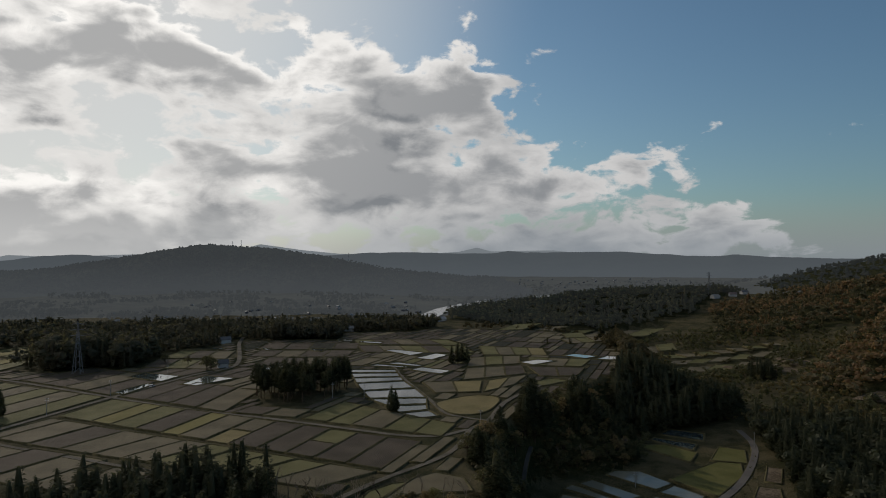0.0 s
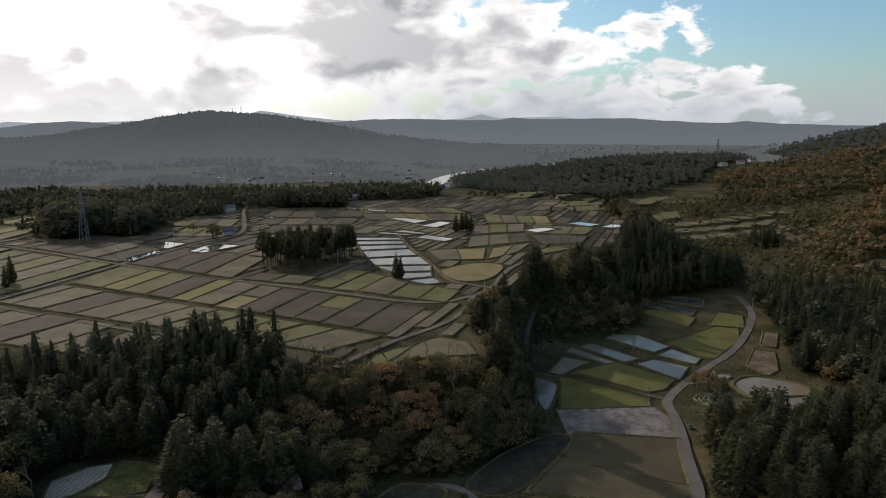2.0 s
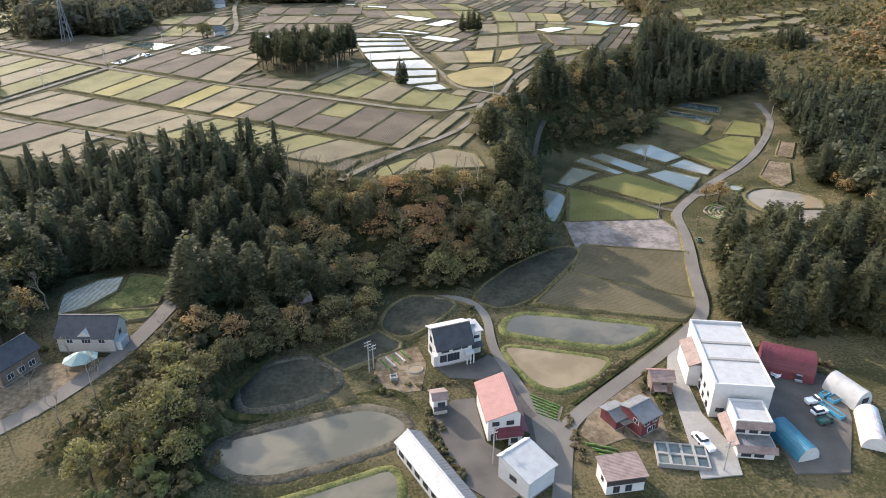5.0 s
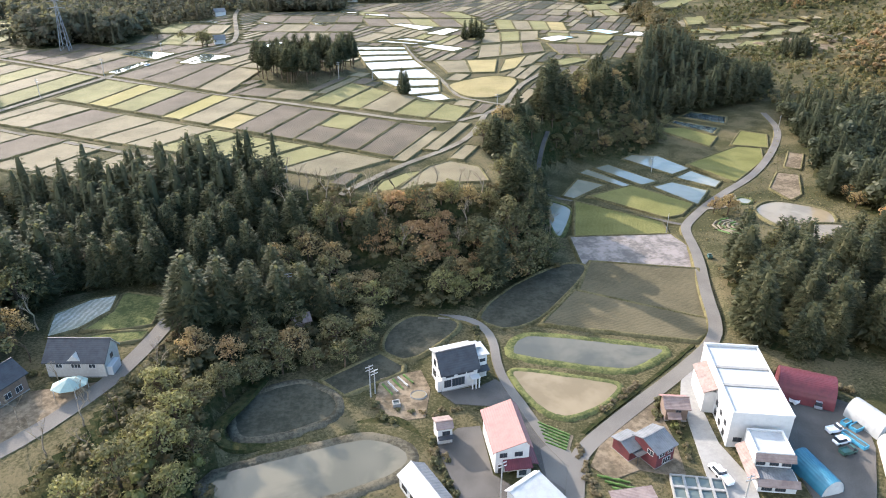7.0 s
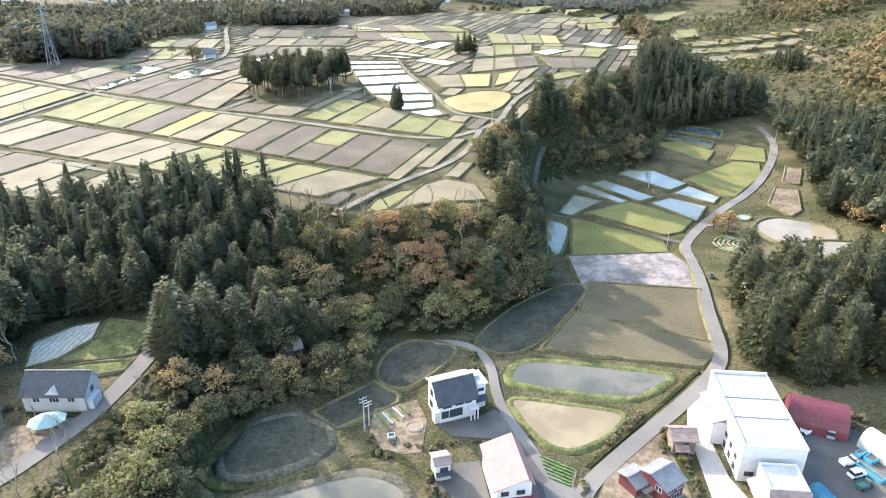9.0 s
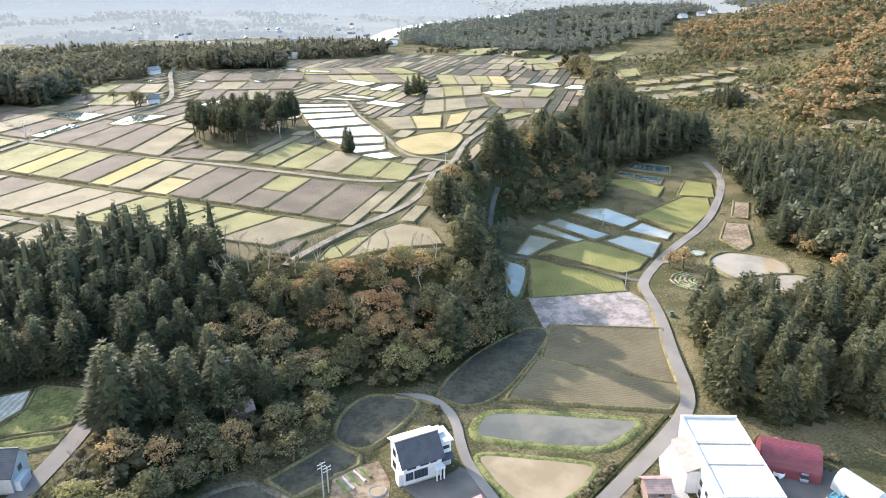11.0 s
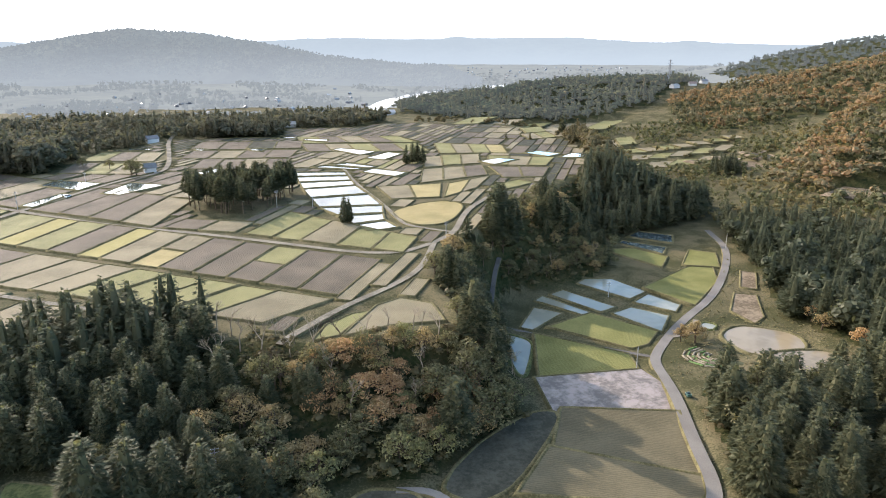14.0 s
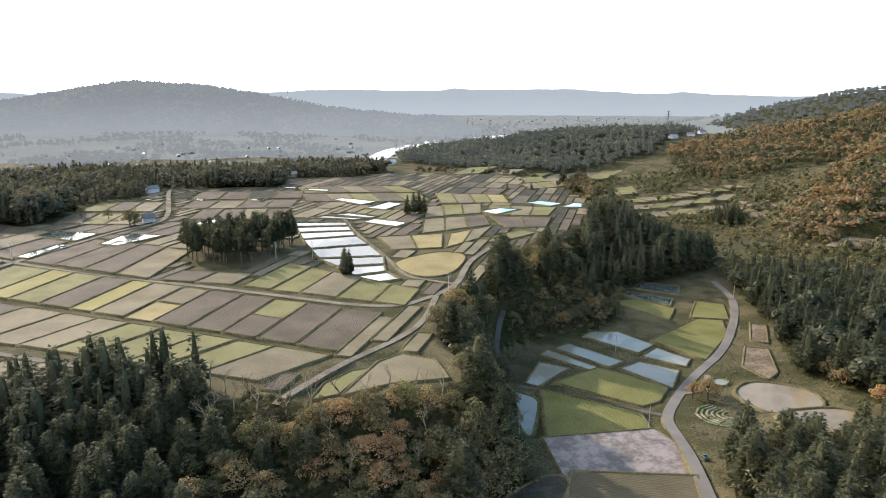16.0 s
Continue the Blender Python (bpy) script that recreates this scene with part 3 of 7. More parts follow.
# the triangle of dry fields at the wooded edge
plot([(8, 217), (22, 222), (38, 222), (37, 236), (28, 243), (20, 238)], M_STUBBLE, "pale harvested field at the edge of the woods", group="paddies on the plain", level=TOP - 0.4)
plot([(0, 216), (7, 218), (17, 234), (12, 233), (4, 226)], M_GREEN, "narrow green field beside the farm track", group="paddies on the plain", level=TOP - 0.5)

# the small valley
POND = dict(name="pond", category="pond", bank=M_LUSH, soft=True)
plot([(31.5, 153.5), (34, 158), (38.3, 160), (68.5, 150.4), (68.6, 148.5), (61.3, 144.1), (55.2, 142.4), (32.5, 151.1)], M_GREY, "grey silty fish pond with lush grass banks", wide=1.8, high=0.14, group="fish ponds", **POND)
plot([(29.7, 144.2), (31.4, 146.1), (52.1, 138.6), (53.2, 136.8), (48, 131.7), (39.5, 128.1), (35.8, 129.4), (32.8, 133.4)], M_MUD, "muddy beige fish pond with grassy banks", wide=1.3, high=0.14, group="fish ponds", **POND)
plot([(-34, 115.3), (-31.1, 119.8), (-22.2, 122.1), (-5.8, 126.4), (-0.6, 125.8), (5.1, 122), (4.6, 116.5), (-7.8, 112), (-24, 108)], M_GREY, "wide grey fish pond below the house gardens", wide=2.0, high=0.14, group="fish ponds", **{**POND, "bank": M_MARGIN})
plot([(-30, 100), (-8, 106), (3, 110), (2, 96), (-12, 90), (-30, 90)], M_GREY, "grey fish pond with a grassy bank", wide=1.5, high=0.2, group="fish ponds", **POND)
plot([(-30.8, 139), (-26.2, 143.6), (-17.6, 146.5), (-11.6, 142.2), (-9, 138.1), (-9.7, 133.5), (-17.8, 129.6), (-23.6, 128.6), (-28.5, 128.8), (-30.5, 133)], M_VDARK, "drained dark rounded pond with a raised rim", name="drained_pond", category="pond", bank=M_MARGIN, soft=True, wide=1.5, high=0.3, group="fish ponds")
# three paddies by the slope wood, its shade put into their dark colour
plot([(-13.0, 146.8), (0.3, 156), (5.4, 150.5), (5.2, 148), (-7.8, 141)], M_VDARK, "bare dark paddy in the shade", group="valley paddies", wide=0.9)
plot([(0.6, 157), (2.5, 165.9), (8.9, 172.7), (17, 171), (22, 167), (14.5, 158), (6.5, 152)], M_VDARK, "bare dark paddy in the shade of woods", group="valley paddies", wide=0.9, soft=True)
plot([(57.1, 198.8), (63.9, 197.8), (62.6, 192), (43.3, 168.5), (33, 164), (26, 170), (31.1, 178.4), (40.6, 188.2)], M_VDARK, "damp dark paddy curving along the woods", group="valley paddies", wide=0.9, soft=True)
plot([(66.1, 199.1), (96.6, 190.7), (86.9, 163.2), (57, 181.6)], M_VSTUBBLE, "brown stubble paddy with drilled rows", group="valley paddies", wide=0.8)
plot([(55.6, 180.4), (86.2, 161.4), (85, 157.1), (78.2, 152.6), (42, 164.3)], M_VSTUBBLE, "brown stubble paddy with drilled rows", group="valley paddies", wide=0.8)
plot([(66.5, 222.4), (101.5, 220.8), (103.4, 211), (96.5, 192.4), (64.5, 201)], M_ASH, "pale ashen paddy of drying mud", group="valley paddies", wide=0.7)
plot([(80, 261), (106, 238), (104, 226.5), (69.5, 226)], M_VGREEN, "shaded green meadow paddy", group="valley paddies", wide=0.7)
plot([(88.4, 269.2), (109.9, 279), (127.1, 256.5), (117.8, 246.6), (110.8, 244.5)], M_VGREEN, "bright green meadow paddy", group="valley paddies", wide=0.7)
plot([(145.3, 301.9), (176.5, 322), (197, 332), (182.6, 303), (155.6, 277.6), (152.5, 283.8)], M_VGREEN, "bright green meadow paddy with mown rows", group="valley paddies", wide=0.7)
plot([(196, 349), (206, 341), (194.4, 319.5), (178.9, 326.5)], M_VGREEN, "small green meadow paddy", group="valley paddies", wide=0.7)
plot([(152.6, 361), (169.8, 359), (179.4, 342), (168.1, 327)], M_VGREEN, "green meadow paddy below the cedar hill", group="valley paddies", wide=0.7)
for ring in ([(78.3, 272.4), (90.2, 290.9), (99.4, 282.9), (82.1, 269.1)], [(93.4, 298.7), (98.3, 303.1), (110.7, 281.7), (107.8, 278.4)],
             [(102.2, 304.2), (109.9, 308.5), (123.7, 284.7), (115.5, 281.1)], [(119.7, 315.5), (125.3, 320.4), (137.5, 317.9), (145, 299.3), (133.8, 292.1)],
             [(133.8, 288.3), (144.3, 295.9), (151.4, 281.6), (145.3, 274.6)], [(119.4, 278.4), (129.8, 283.1), (140.5, 271.7), (129.6, 257.6)]):
    plot(ring, M_PALE, "pale blue-green fish pond with narrow earth banks", name="pond", category="pond", group="terraced fish ponds", wide=0.7, high=0.3, soft=False, level=-7.6 * K + 0.4)
plot([(67.3, 263.3), (70.2, 265.9), (77.9, 257.7), (74.1, 247.4), (66.5, 231.4), (64.5, 233.8)], M_PALE, "pale fish pond under the wooded slope", group="terraced fish ponds", wide=1.0, high=0.5, **POND)
plot([(170.6, 374), (188, 357.8), (180.2, 347.4), (166.3, 370)], M_WATER, "dark pond reflecting cedars", name="pond", category="pond", group="terraced fish ponds", wide=1.0, high=0.4)
plot([(177, 381), (188, 391), (203, 378), (195, 364)], M_WATER, "dark pond at the foot of the cedar hill", name="pond", category="pond", group="terraced fish ponds", wide=1.0, high=0.4)
plot([(143, 242), (152, 249), (160, 249.5), (173, 239), (167, 225), (145, 224.5)], M_MUD, "muddy brown pond with earth banks", name="pond", category="pond", group="brown ponds", wide=1.2, high=0.5, soft=True)
plot([(142, 221.5), (168, 221), (170, 205), (139, 205)], M_MUD, "muddy brown pond with earth banks", name="pond", category="pond", group="brown ponds", wide=1.2, high=0.5, soft=True)
plot([(179, 285), (186.5, 281), (174, 259), (166.5, 254), (165, 267)], M_SOIL, "bare pinkish soil plot beside the road", name="soil_plot", category="field", group="valley paddies")
plot([(200, 311), (205, 307), (191, 287), (186, 291)], M_SOIL, "bare pinkish soil plot below cedars", name="soil_plot", category="field", group="valley paddies")
plot([(143, 256), (148.5, 260), (152, 256), (147, 252)], M_PALE, "small round pond beside the lane", group="brown ponds", wide=0.8, high=0.4, **POND)
plot([(-76.8, 162.5), (-79, 173), (-72.5, 179.5), (-66.5, 181), (-66, 173), (-71, 165.5)], M_STRAW, "small paddy striped with bleached straw rows", group="valley paddies", wide=0.6)
plot([(-69.5, 165), (-65, 173), (-65.3, 181.2), (-64.3, 182.2), (-53.9, 178.6), (-54, 165.6), (-62.6, 163.9)], M_LUSH, "green paddy beside bleached straw rows", group="valley paddies", wide=0.6)
plot([(-75.6, 159.9), (-62.4, 162.2), (-53.6, 162.4), (-54.4, 158.6), (-60.2, 157.6)], M_LUSH, "narrow grassy strip behind the long house", name="grass_strip", category="field", group="valley paddies")
# terraces far up the side valley
for ring, surface in (([(333, 577), (351, 576), (350, 549), (339, 553)], M_VGREEN), ([(355, 574), (372, 571), (368, 541), (354, 546)], M_SOIL), ([(377, 567), (390, 546), (379, 520), (370, 536)], M_VDARK),
                      ([(349, 541), (365, 535), (362, 508), (349, 524)], M_SOIL), ([(330, 410), (356, 425), (372, 405), (345, 395)], M_MUD)):
    plot(ring, surface, "terraced plot cut into the side valley", name="terrace", category="field", group="far terraces", high=0.5, wide=2.4, bank=M_SOIL)
strip([(200, 630), (330, 668)], [(206, 668), (352, 724)], even(6), ["g", "t", "g", "g", "t", "g"], group="far terraces")
strip([(306, 633), (431, 640)], [(303, 657), (436, 662)], even(7), ["g", "t", "g", "t", "t", "g", "t"], group="far terraces")
strip([(262, 576), (352, 560)], [(285, 601), (380, 592)], even(4), ["g", "t", "g", "t"], group="far terraces")
strip([(288, 605), (384, 597)], [(306, 629), (424, 634)], even(5), ["t", "g", "t", "g", "t"], group="far terraces")
strip([(150, 722), (330, 742)], [(186, 786), (396, 826)], even(6), ["g", "t", "g", "t", "t", "g"], group="far terraces")
strip([(190, 590), (232, 604)], [(192, 626), (236, 640)], even(3), ["t", "g", "t"], group="far terraces")

# the rest of the plain: plots between those above, off roads, woods and the edge
TRACKS = [[(-330, 535), (-211, 453), (-134.5, 394), (-82, 354.5), (-45, 335), (-15, 315.5), (29.6, 285.5), (50, 300), (62, 314), (72, 342), (82, 362), (110, 400)],
          [(-170, 296), (-157, 331), (-134.5, 394), (-117, 440), (-103, 474), (-90, 483), (-85.5, 510), (-96, 575), (-107, 634), (-112, 700)],
          [(-190, 330), (-144, 298), (-88, 264), (-60, 248)], [(-9, 214), (-4, 221), (10, 238), (28, 254), (40, 270), (50, 300)],
          [(26, 481), (29.5, 430), (38, 377), (41.5, 345), (43, 331), (52, 322), (62, 314)]]
GROVE_RING = [(-62, 398), (-49, 371), (-34, 360), (-20, 372), (-9, 388), (-2, 398), (-2, 422), (-20, 420), (-50, 422)]
plain_ring = [(x * K, y * K) for x, y in PLATEAU]


def clear_of_all(x, y):
    """Where points lie on the open plain, off every plot, track and wood."""
    good = outside(x, y, plain_ring) == 0
    for ring, *_ in PLOTS:
        near = (x > min(p[0] for p in ring) - 2) & (x < max(p[0] for p in ring) + 2) & (y > min(p[1] for p in ring) - 2) & (y < max(p[1] for p in ring) + 2)
        if near.any():
            good[near] &= outside(x[near], y[near], ring) > 0.9
    for ring in [*WOODS.values(), GROVE_RING]:
        good &= outside(x, y, ring) > 1.0
    for line in TRACKS:
        for (ax, ay), (bx, by) in zip(line, line[1:]):
            dx, dy = bx - ax, by - ay
            k = np.clip(((x - ax) * dx + (y - ay) * dy) / (dx * dx + dy * dy), 0, 1)
            good &= np.hypot(x - ax - k * dx, y - ay - k * dy) > 2.4
    return good


cos_f, sin_f = math.cos(radians(FIELD_TURN)), math.sin(radians(FIELD_TURN))
cell = 3.0
us, vs = np.arange(60, 720, cell), np.arange(-140, 620, cell)
gu, gv = np.meshgrid(us, vs, indexing="ij")
free = clear_of_all(gu * cos_f - gv * sin_f, gu * sin_f + gv * cos_f)
for i in range(len(us)):
    for j in range(len(vs)):
        if not free[i, j]:
            continue
        # the largest plot up to 13 by 5 cells that fits from here
        long_side, best = 0, (0, 0)
        wide_most = 5
        while long_side < 13 and i + long_side < len(us) and wide_most > 0:
            row = free[i + long_side, j:j + wide_most]
            wide_most = len(row) if row.all() else int(np.argmin(row))
            long_side += 1
            if long_side * wide_most > best[0] * best[1]:
                best = (long_side, wide_most)
        a, b = best
        if a < 4 or b < 2:
            continue
        free[i:i + a, j:j + b] = False
        u0, u1, v0, v1 = us[i] - cell / 2 + 0.5, us[i + a - 1] + cell / 2 - 0.5, vs[j] - cell / 2 + 0.4, vs[j + b - 1] + cell / 2 - 0.4
        ring = [(u * cos_f - v * sin_f, u * sin_f + v * cos_f) for u, v in ((u0, v0), (u1, v0), (u1, v1), (u0, v1))]
        mx, my = sum(p[0] for p in ring) / 4, sum(p[1] for p in ring) / 4
        drift = noise.noise(Vector((mx / 90, my / 90, 3.3)))
        letter = pick.choice("bbbtd") if drift > 0.02 else pick.choice("gttbb") if drift < -0.25 else pick.choice("btbtd")
        near_by = my < 350
        plot(ring, *SOILS[letter], name="rice_paddy" if near_by else "paddy_patchwork", group="paddies on the plain" if near_by else "", level=height(mx, my) + pick.uniform(0.05, 0.35), wide=0.5)

# ---- the ground: one sheet, fine near the flight and coarse towards the horizon, levelled under every plot ----
turns = np.radians(np.concatenate([np.arange(-50, 62, 0.46), np.arange(62, 310, 6.0)]))
rings = 25 * np.exp(np.linspace(0, math.log(4950 / 25), 370))
gx, gy = np.outer(rings, np.sin(turns)), 24 + np.outer(rings, np.cos(turns))
gz = heights(gx, gy)
RIVER = [(96, 1089), (91, 983), (104, 978), (127, 1083), (171, 1225), (246, 1376), (320, 1462), (420, 1560), (800, 1790), (1120, 1950), (1130, 1990), (780, 1850), (380, 1640), (290, 1540), (190, 1354), (140, 1249)]
hold = 1 - ease(outside(gx, gy, RIVER) / 60)
gz = gz * (1 - hold) + np.minimum(gz, 2.2) * hold
for ring, level, *_ in PLOTS:
    xs, ys = [p[0] for p in ring], [p[1] for p in ring]
    near = (gx > min(xs) - 6) & (gx < max(xs) + 6) & (gy > min(ys) - 6) & (gy < max(ys) + 6)
    if near.any():
        far = outside(gx[near], gy[near], ring)
        hold = 1 - ease((far - 1.5) / 4.0)
        gz[near] = gz[near] * (1 - hold) + np.minimum(level - 0.45, 1e9) * hold
for ring, level, surface, bank, *_ in PLOTS:
    if bank in (M_LUSH, M_MARGIN):     # ponds lie almost flush in the valley floor
        far = outside(gx, gy, ring)
        gz = np.where(far < 8, np.maximum(gz, level + 0.02 - 0.10 * far), gz)
for ring, level, *_ in PLOTS:
    xs, ys = [p[0] for p in ring], [p[1] for p in ring]
    near = (gx > min(xs) - 2) & (gx < max(xs) + 2) & (gy > min(ys) - 2) & (gy < max(ys) + 2)
    if near.any():
        low_there = outside(gx[near], gy[near], ring) < 1.3
        gz[near] = np.where(low_there, np.minimum(gz[near], level - 0.45), gz[near])
verts = np.stack([gx, gy, gz], -1).reshape(-1, 3)
T, R = len(turns), len(rings)
faces = [(r * T + k, (r + 1) * T + k, (r + 1) * T + (k + 1) % T, r * T + (k + 1) % T) for r in range(R - 1) for k in range(T)]
verts = np.concatenate([verts, [(0, 24, height(0, 24))]])
faces += [(k, (k + 1) % T, len(verts) - 1) for k in range(T)]
ground_ob = obj("ground", verts, [f[::-1] for f in faces], M_GROUND, True)
ground_ob.data.materials.append(M_WOODFLOOR)
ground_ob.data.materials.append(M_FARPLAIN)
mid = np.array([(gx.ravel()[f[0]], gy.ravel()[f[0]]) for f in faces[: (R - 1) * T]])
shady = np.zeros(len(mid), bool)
# ground in wood rings takes the dark floor colour, shade included at the bank
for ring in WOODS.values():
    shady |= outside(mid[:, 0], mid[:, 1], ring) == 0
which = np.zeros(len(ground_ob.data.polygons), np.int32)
# open ground beyond 1120 m takes the material with haze as emission
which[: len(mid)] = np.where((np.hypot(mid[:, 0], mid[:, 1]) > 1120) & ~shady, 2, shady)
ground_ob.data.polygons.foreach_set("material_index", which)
tagged(ground_ob, "grassy brown farmland rising from a valley to a plain", "ground", kind="structure")

patch_verts, patch_faces, patch_kinds = [], [], []
PATCH_MATS = [M_BUND, *(m for m, _ in SOILS.values())]
for ring, level, surface, bank, high, wide, name, label, category, group in PLOTS:
    if name == "paddy_patchwork":
        for loop_ring, z in ((grown(ring, 0.7), -0.9), (grown(ring, 0.15), high), (grown(ring, -0.3), -0.1)):
            patch_verts += [(x, y, level + z) for x, y in loop_ring]
        b = len(patch_verts) - 12
        patch_faces += [(b + a * 4 + k, b + a * 4 + (k + 1) % 4, b + a * 4 + 4 + (k + 1) % 4, b + a * 4 + 4 + k) for a in (0, 1) for k in range(4)]
        patch_verts += [(x, y, level) for x, y in grown(ring, -0.1)]
        patch_faces.append((b + 12, b + 13, b + 14, b + 15))
        patch_kinds += [0] * 8 + [PATCH_MATS.index(surface)]
        continue
    cx, cy = sum(p[0] for p in ring) / len(ring), sum(p[1] for p in ring) / len(ring)
    home = thing(name, cx, cy, level, label, category, group)
    ring = [(x - cx, y - cy) for x, y in ring]
    n, verts = len(ring), []
    rough = [p for a, b in zip(ring, ring[1:] + ring[:1]) for p in (between(a, b, j / max(1, int(math.dist(a, b) / 2.5))) for j in range(max(1, int(math.dist(a, b) / 2.5))))]
    m = len(rough)
    for d, z in ((wide * 1.5, -1.1), (wide * 0.75, high * 0.45), (wide * 0.25, high), (-wide * 0.1, high * 0.75), (-wide * 0.45, -0.12)):
        verts += [(x + 0.22 * wide * noise.noise(Vector((x + cx, y + cy, z)) * 0.7), y + 0.22 * wide * noise.noise(Vector((y + cy, x + cx, z)) * 0.7), z + (0.5 * high * noise.noise(Vector((x, y, cx)) * 0.6) if 0 < z else 0)) for x, y in grown(rough, d)]
    faces = [(a * m + k, a * m + (k + 1) % m, a * m + m + (k + 1) % m, a * m + m + k) for a in range(4) for k in range(m)]
    shape("bund", verts, faces, bank, home, smooth=True)
    wet = surface in (M_WATER, M_PALE, M_MUD, M_GREY)
    shape("water_surface" if wet else "soil_surface", [(x, y, 0.0) for x, y in grown(ring, -wide * 0.2)], [tuple(range(n))], surface, home)

patchwork = obj("paddy_patchwork", patch_verts, patch_faces, M_BUND)
for m in PATCH_MATS[1:]:
    patchwork.data.materials.append(m)
patchwork.data.polygons.foreach_set("material_index", patch_kinds)
tagged(patchwork, "small harvested rice paddies filling the plain", "paddies", kind="stuff")


# ---- roads and tracks, draped ----
def ribbon(name, points, width, mat, label, over=0.14, piece=3.0, edge=None):
    line = [Vector(p) for p in points]
    for _ in range(2):
        line = [line[0]] + [q for a, b in zip(line, line[1:]) for q in (a.lerp(b, 0.25), a.lerp(b, 0.75))] + [line[-1]]
    fine = [line[0]]
    for a, b in zip(line, line[1:]):
        steps = max(1, int((b - a).length / piece))
        fine += [a.lerp(b, (k + 1) / steps) for k in range(steps)]
    verts, m = [], len(fine)
    for k, p in enumerate(fine):
        d = (fine[min(k + 1, m - 1)] - fine[max(k - 1, 0)]).normalized()
        s = Vector((d.y, -d.x)) * width / 2
        w_here = [p - s * 1.25, p - s, p + s, p + s * 1.25]
        z = max(float(heights(np.array([q.x for q in w_here]), np.array([q.y for q in w_here])).max()), -99) + over
        verts += [(w_here[0].x, w_here[0].y, z - 0.7), (w_here[1].x, w_here[1].y, z), (w_here[2].x, w_here[2].y, z), (w_here[3].x, w_here[3].y, z - 0.7)]
    tops = [(4 * k + 1, 4 * k + 5, 4 * k + 6, 4 * k + 2) for k in range(m - 1)]
    sides = [(4 * k + j, 4 * k + j + 4, 4 * k + j + 5, 4 * k + j + 1) for k in range(m - 1) for j in (0, 2)]
    o = obj(name, verts, [f[::-1] for f in tops + sides], mat)
    o.data.materials.append(edge or M_BUND)
    for k in range(len(tops), len(tops) + len(sides)):
        o.data.polygons[k].material_index = 1
    return tagged(o, label, "road", kind="structure")


ribbon("road", [(20, 60), (30, 95), (36.5, 115), (39.5, 119), (48, 125.5), (56, 131.3), (65, 137.6), (74, 144.5), (81, 150.2), (86, 157.5), (91, 174), (100.6, 198), (105, 211), (109, 225), (113, 233), (126.9, 249), (142.9, 264.8), (168.5, 284.3), (197.1, 318), (216.7, 347.7), (226, 380)], 3.4, M_ROAD, "narrow grey asphalt valley road", 0.2)
ribbon("road", [(16, 171), (24.4, 169), (28.5, 160.2), (27.2, 147.3), (28.2, 139.6), (30, 133), (32.4, 122), (35.6, 115)], 2.2, M_ROAD, "grey worn lane between house and ponds", 0.2)
ribbon("road", [(112, 232), (104, 241), (90, 256), (80, 266), (71, 274), (70, 286), (77, 305), (82, 315)], 1.9, M_YARD, "grey lane climbing round the ponds into the woods", 0.25)
ribbon("ditch", [(-26, 148), (-29, 139), (-31.4, 133), (-32.6, 129), (-31.5, 125.6), (-28, 125.4), (-18, 127.8), (-9, 130.2), (-2, 131.6), (2.4, 132.2), (6, 128.5), (7.4, 123), (8, 112), (12, 100)], 2.1, M_WOODFLOOR, "dark wet ditch between the ponds", 0.12, edge=M_WOODFLOOR)
ribbon("ditch", [(40.4, 123.0), (47, 128.2), (55, 134.0), (63.6, 140.4), (71, 146.2), (76.5, 150.6)], 0.9, M_WOODFLOOR, "dark drain between road and pond bank", 0.16, edge=M_WOODFLOOR)
ribbon("road", [(126, 249), (139, 250), (147, 263)], 2.2, M_TRACK, "short gravel track by the ponds", 0.2)
ribbon("road", [(-330, 535), (-211, 453), (-134.5, 394), (-82, 354.5), (-45, 335), (-15, 315.5), (29.6, 285.5), (50, 300), (62, 314), (72, 342), (82, 362), (110, 400)], 2.8, M_TRACK, "straight pale farm road across the plain", 0.3)
ribbon("road", [(-170, 296), (-157, 331), (-134.5, 394), (-117, 440), (-103, 474), (-90, 483), (-85.5, 510), (-96, 575), (-107, 634), (-112, 700)], 3.2, M_TRACK, "pale farm road crossing the paddies", 0.3)
ribbon("road", [(-190, 330), (-144, 298), (-88, 264), (-60, 248)], 2.2, M_TRACK, "rutted farm track between paddies", 0.3)
ribbon("road", [(-9, 214), (-4, 221), (10, 238), (28, 254), (40, 270), (50, 300)], 2.4, M_TRACK, "pale farm track along the edge of the plain", 0.25)
ribbon("road", [(26, 481), (29.5, 430), (38, 377), (41.5, 345), (43, 331), (52, 322), (62, 314)], 2.0, M_TRACK, "earth track beside the flooded paddies", 0.3)
ribbon("road", [(-49.5, 168), (-51.5, 158), (-54.5, 147.8), (-58, 139.3), (-68.4, 123.6), (-90, 105)], 4.2, M_ROAD, "asphalt lane past the long house", 0.2)
ribbon("road", [(250, 520), (276, 550), (340, 552), (396, 560)], 3.0, M_TRACK, "pale track up the side valley", 0.3)

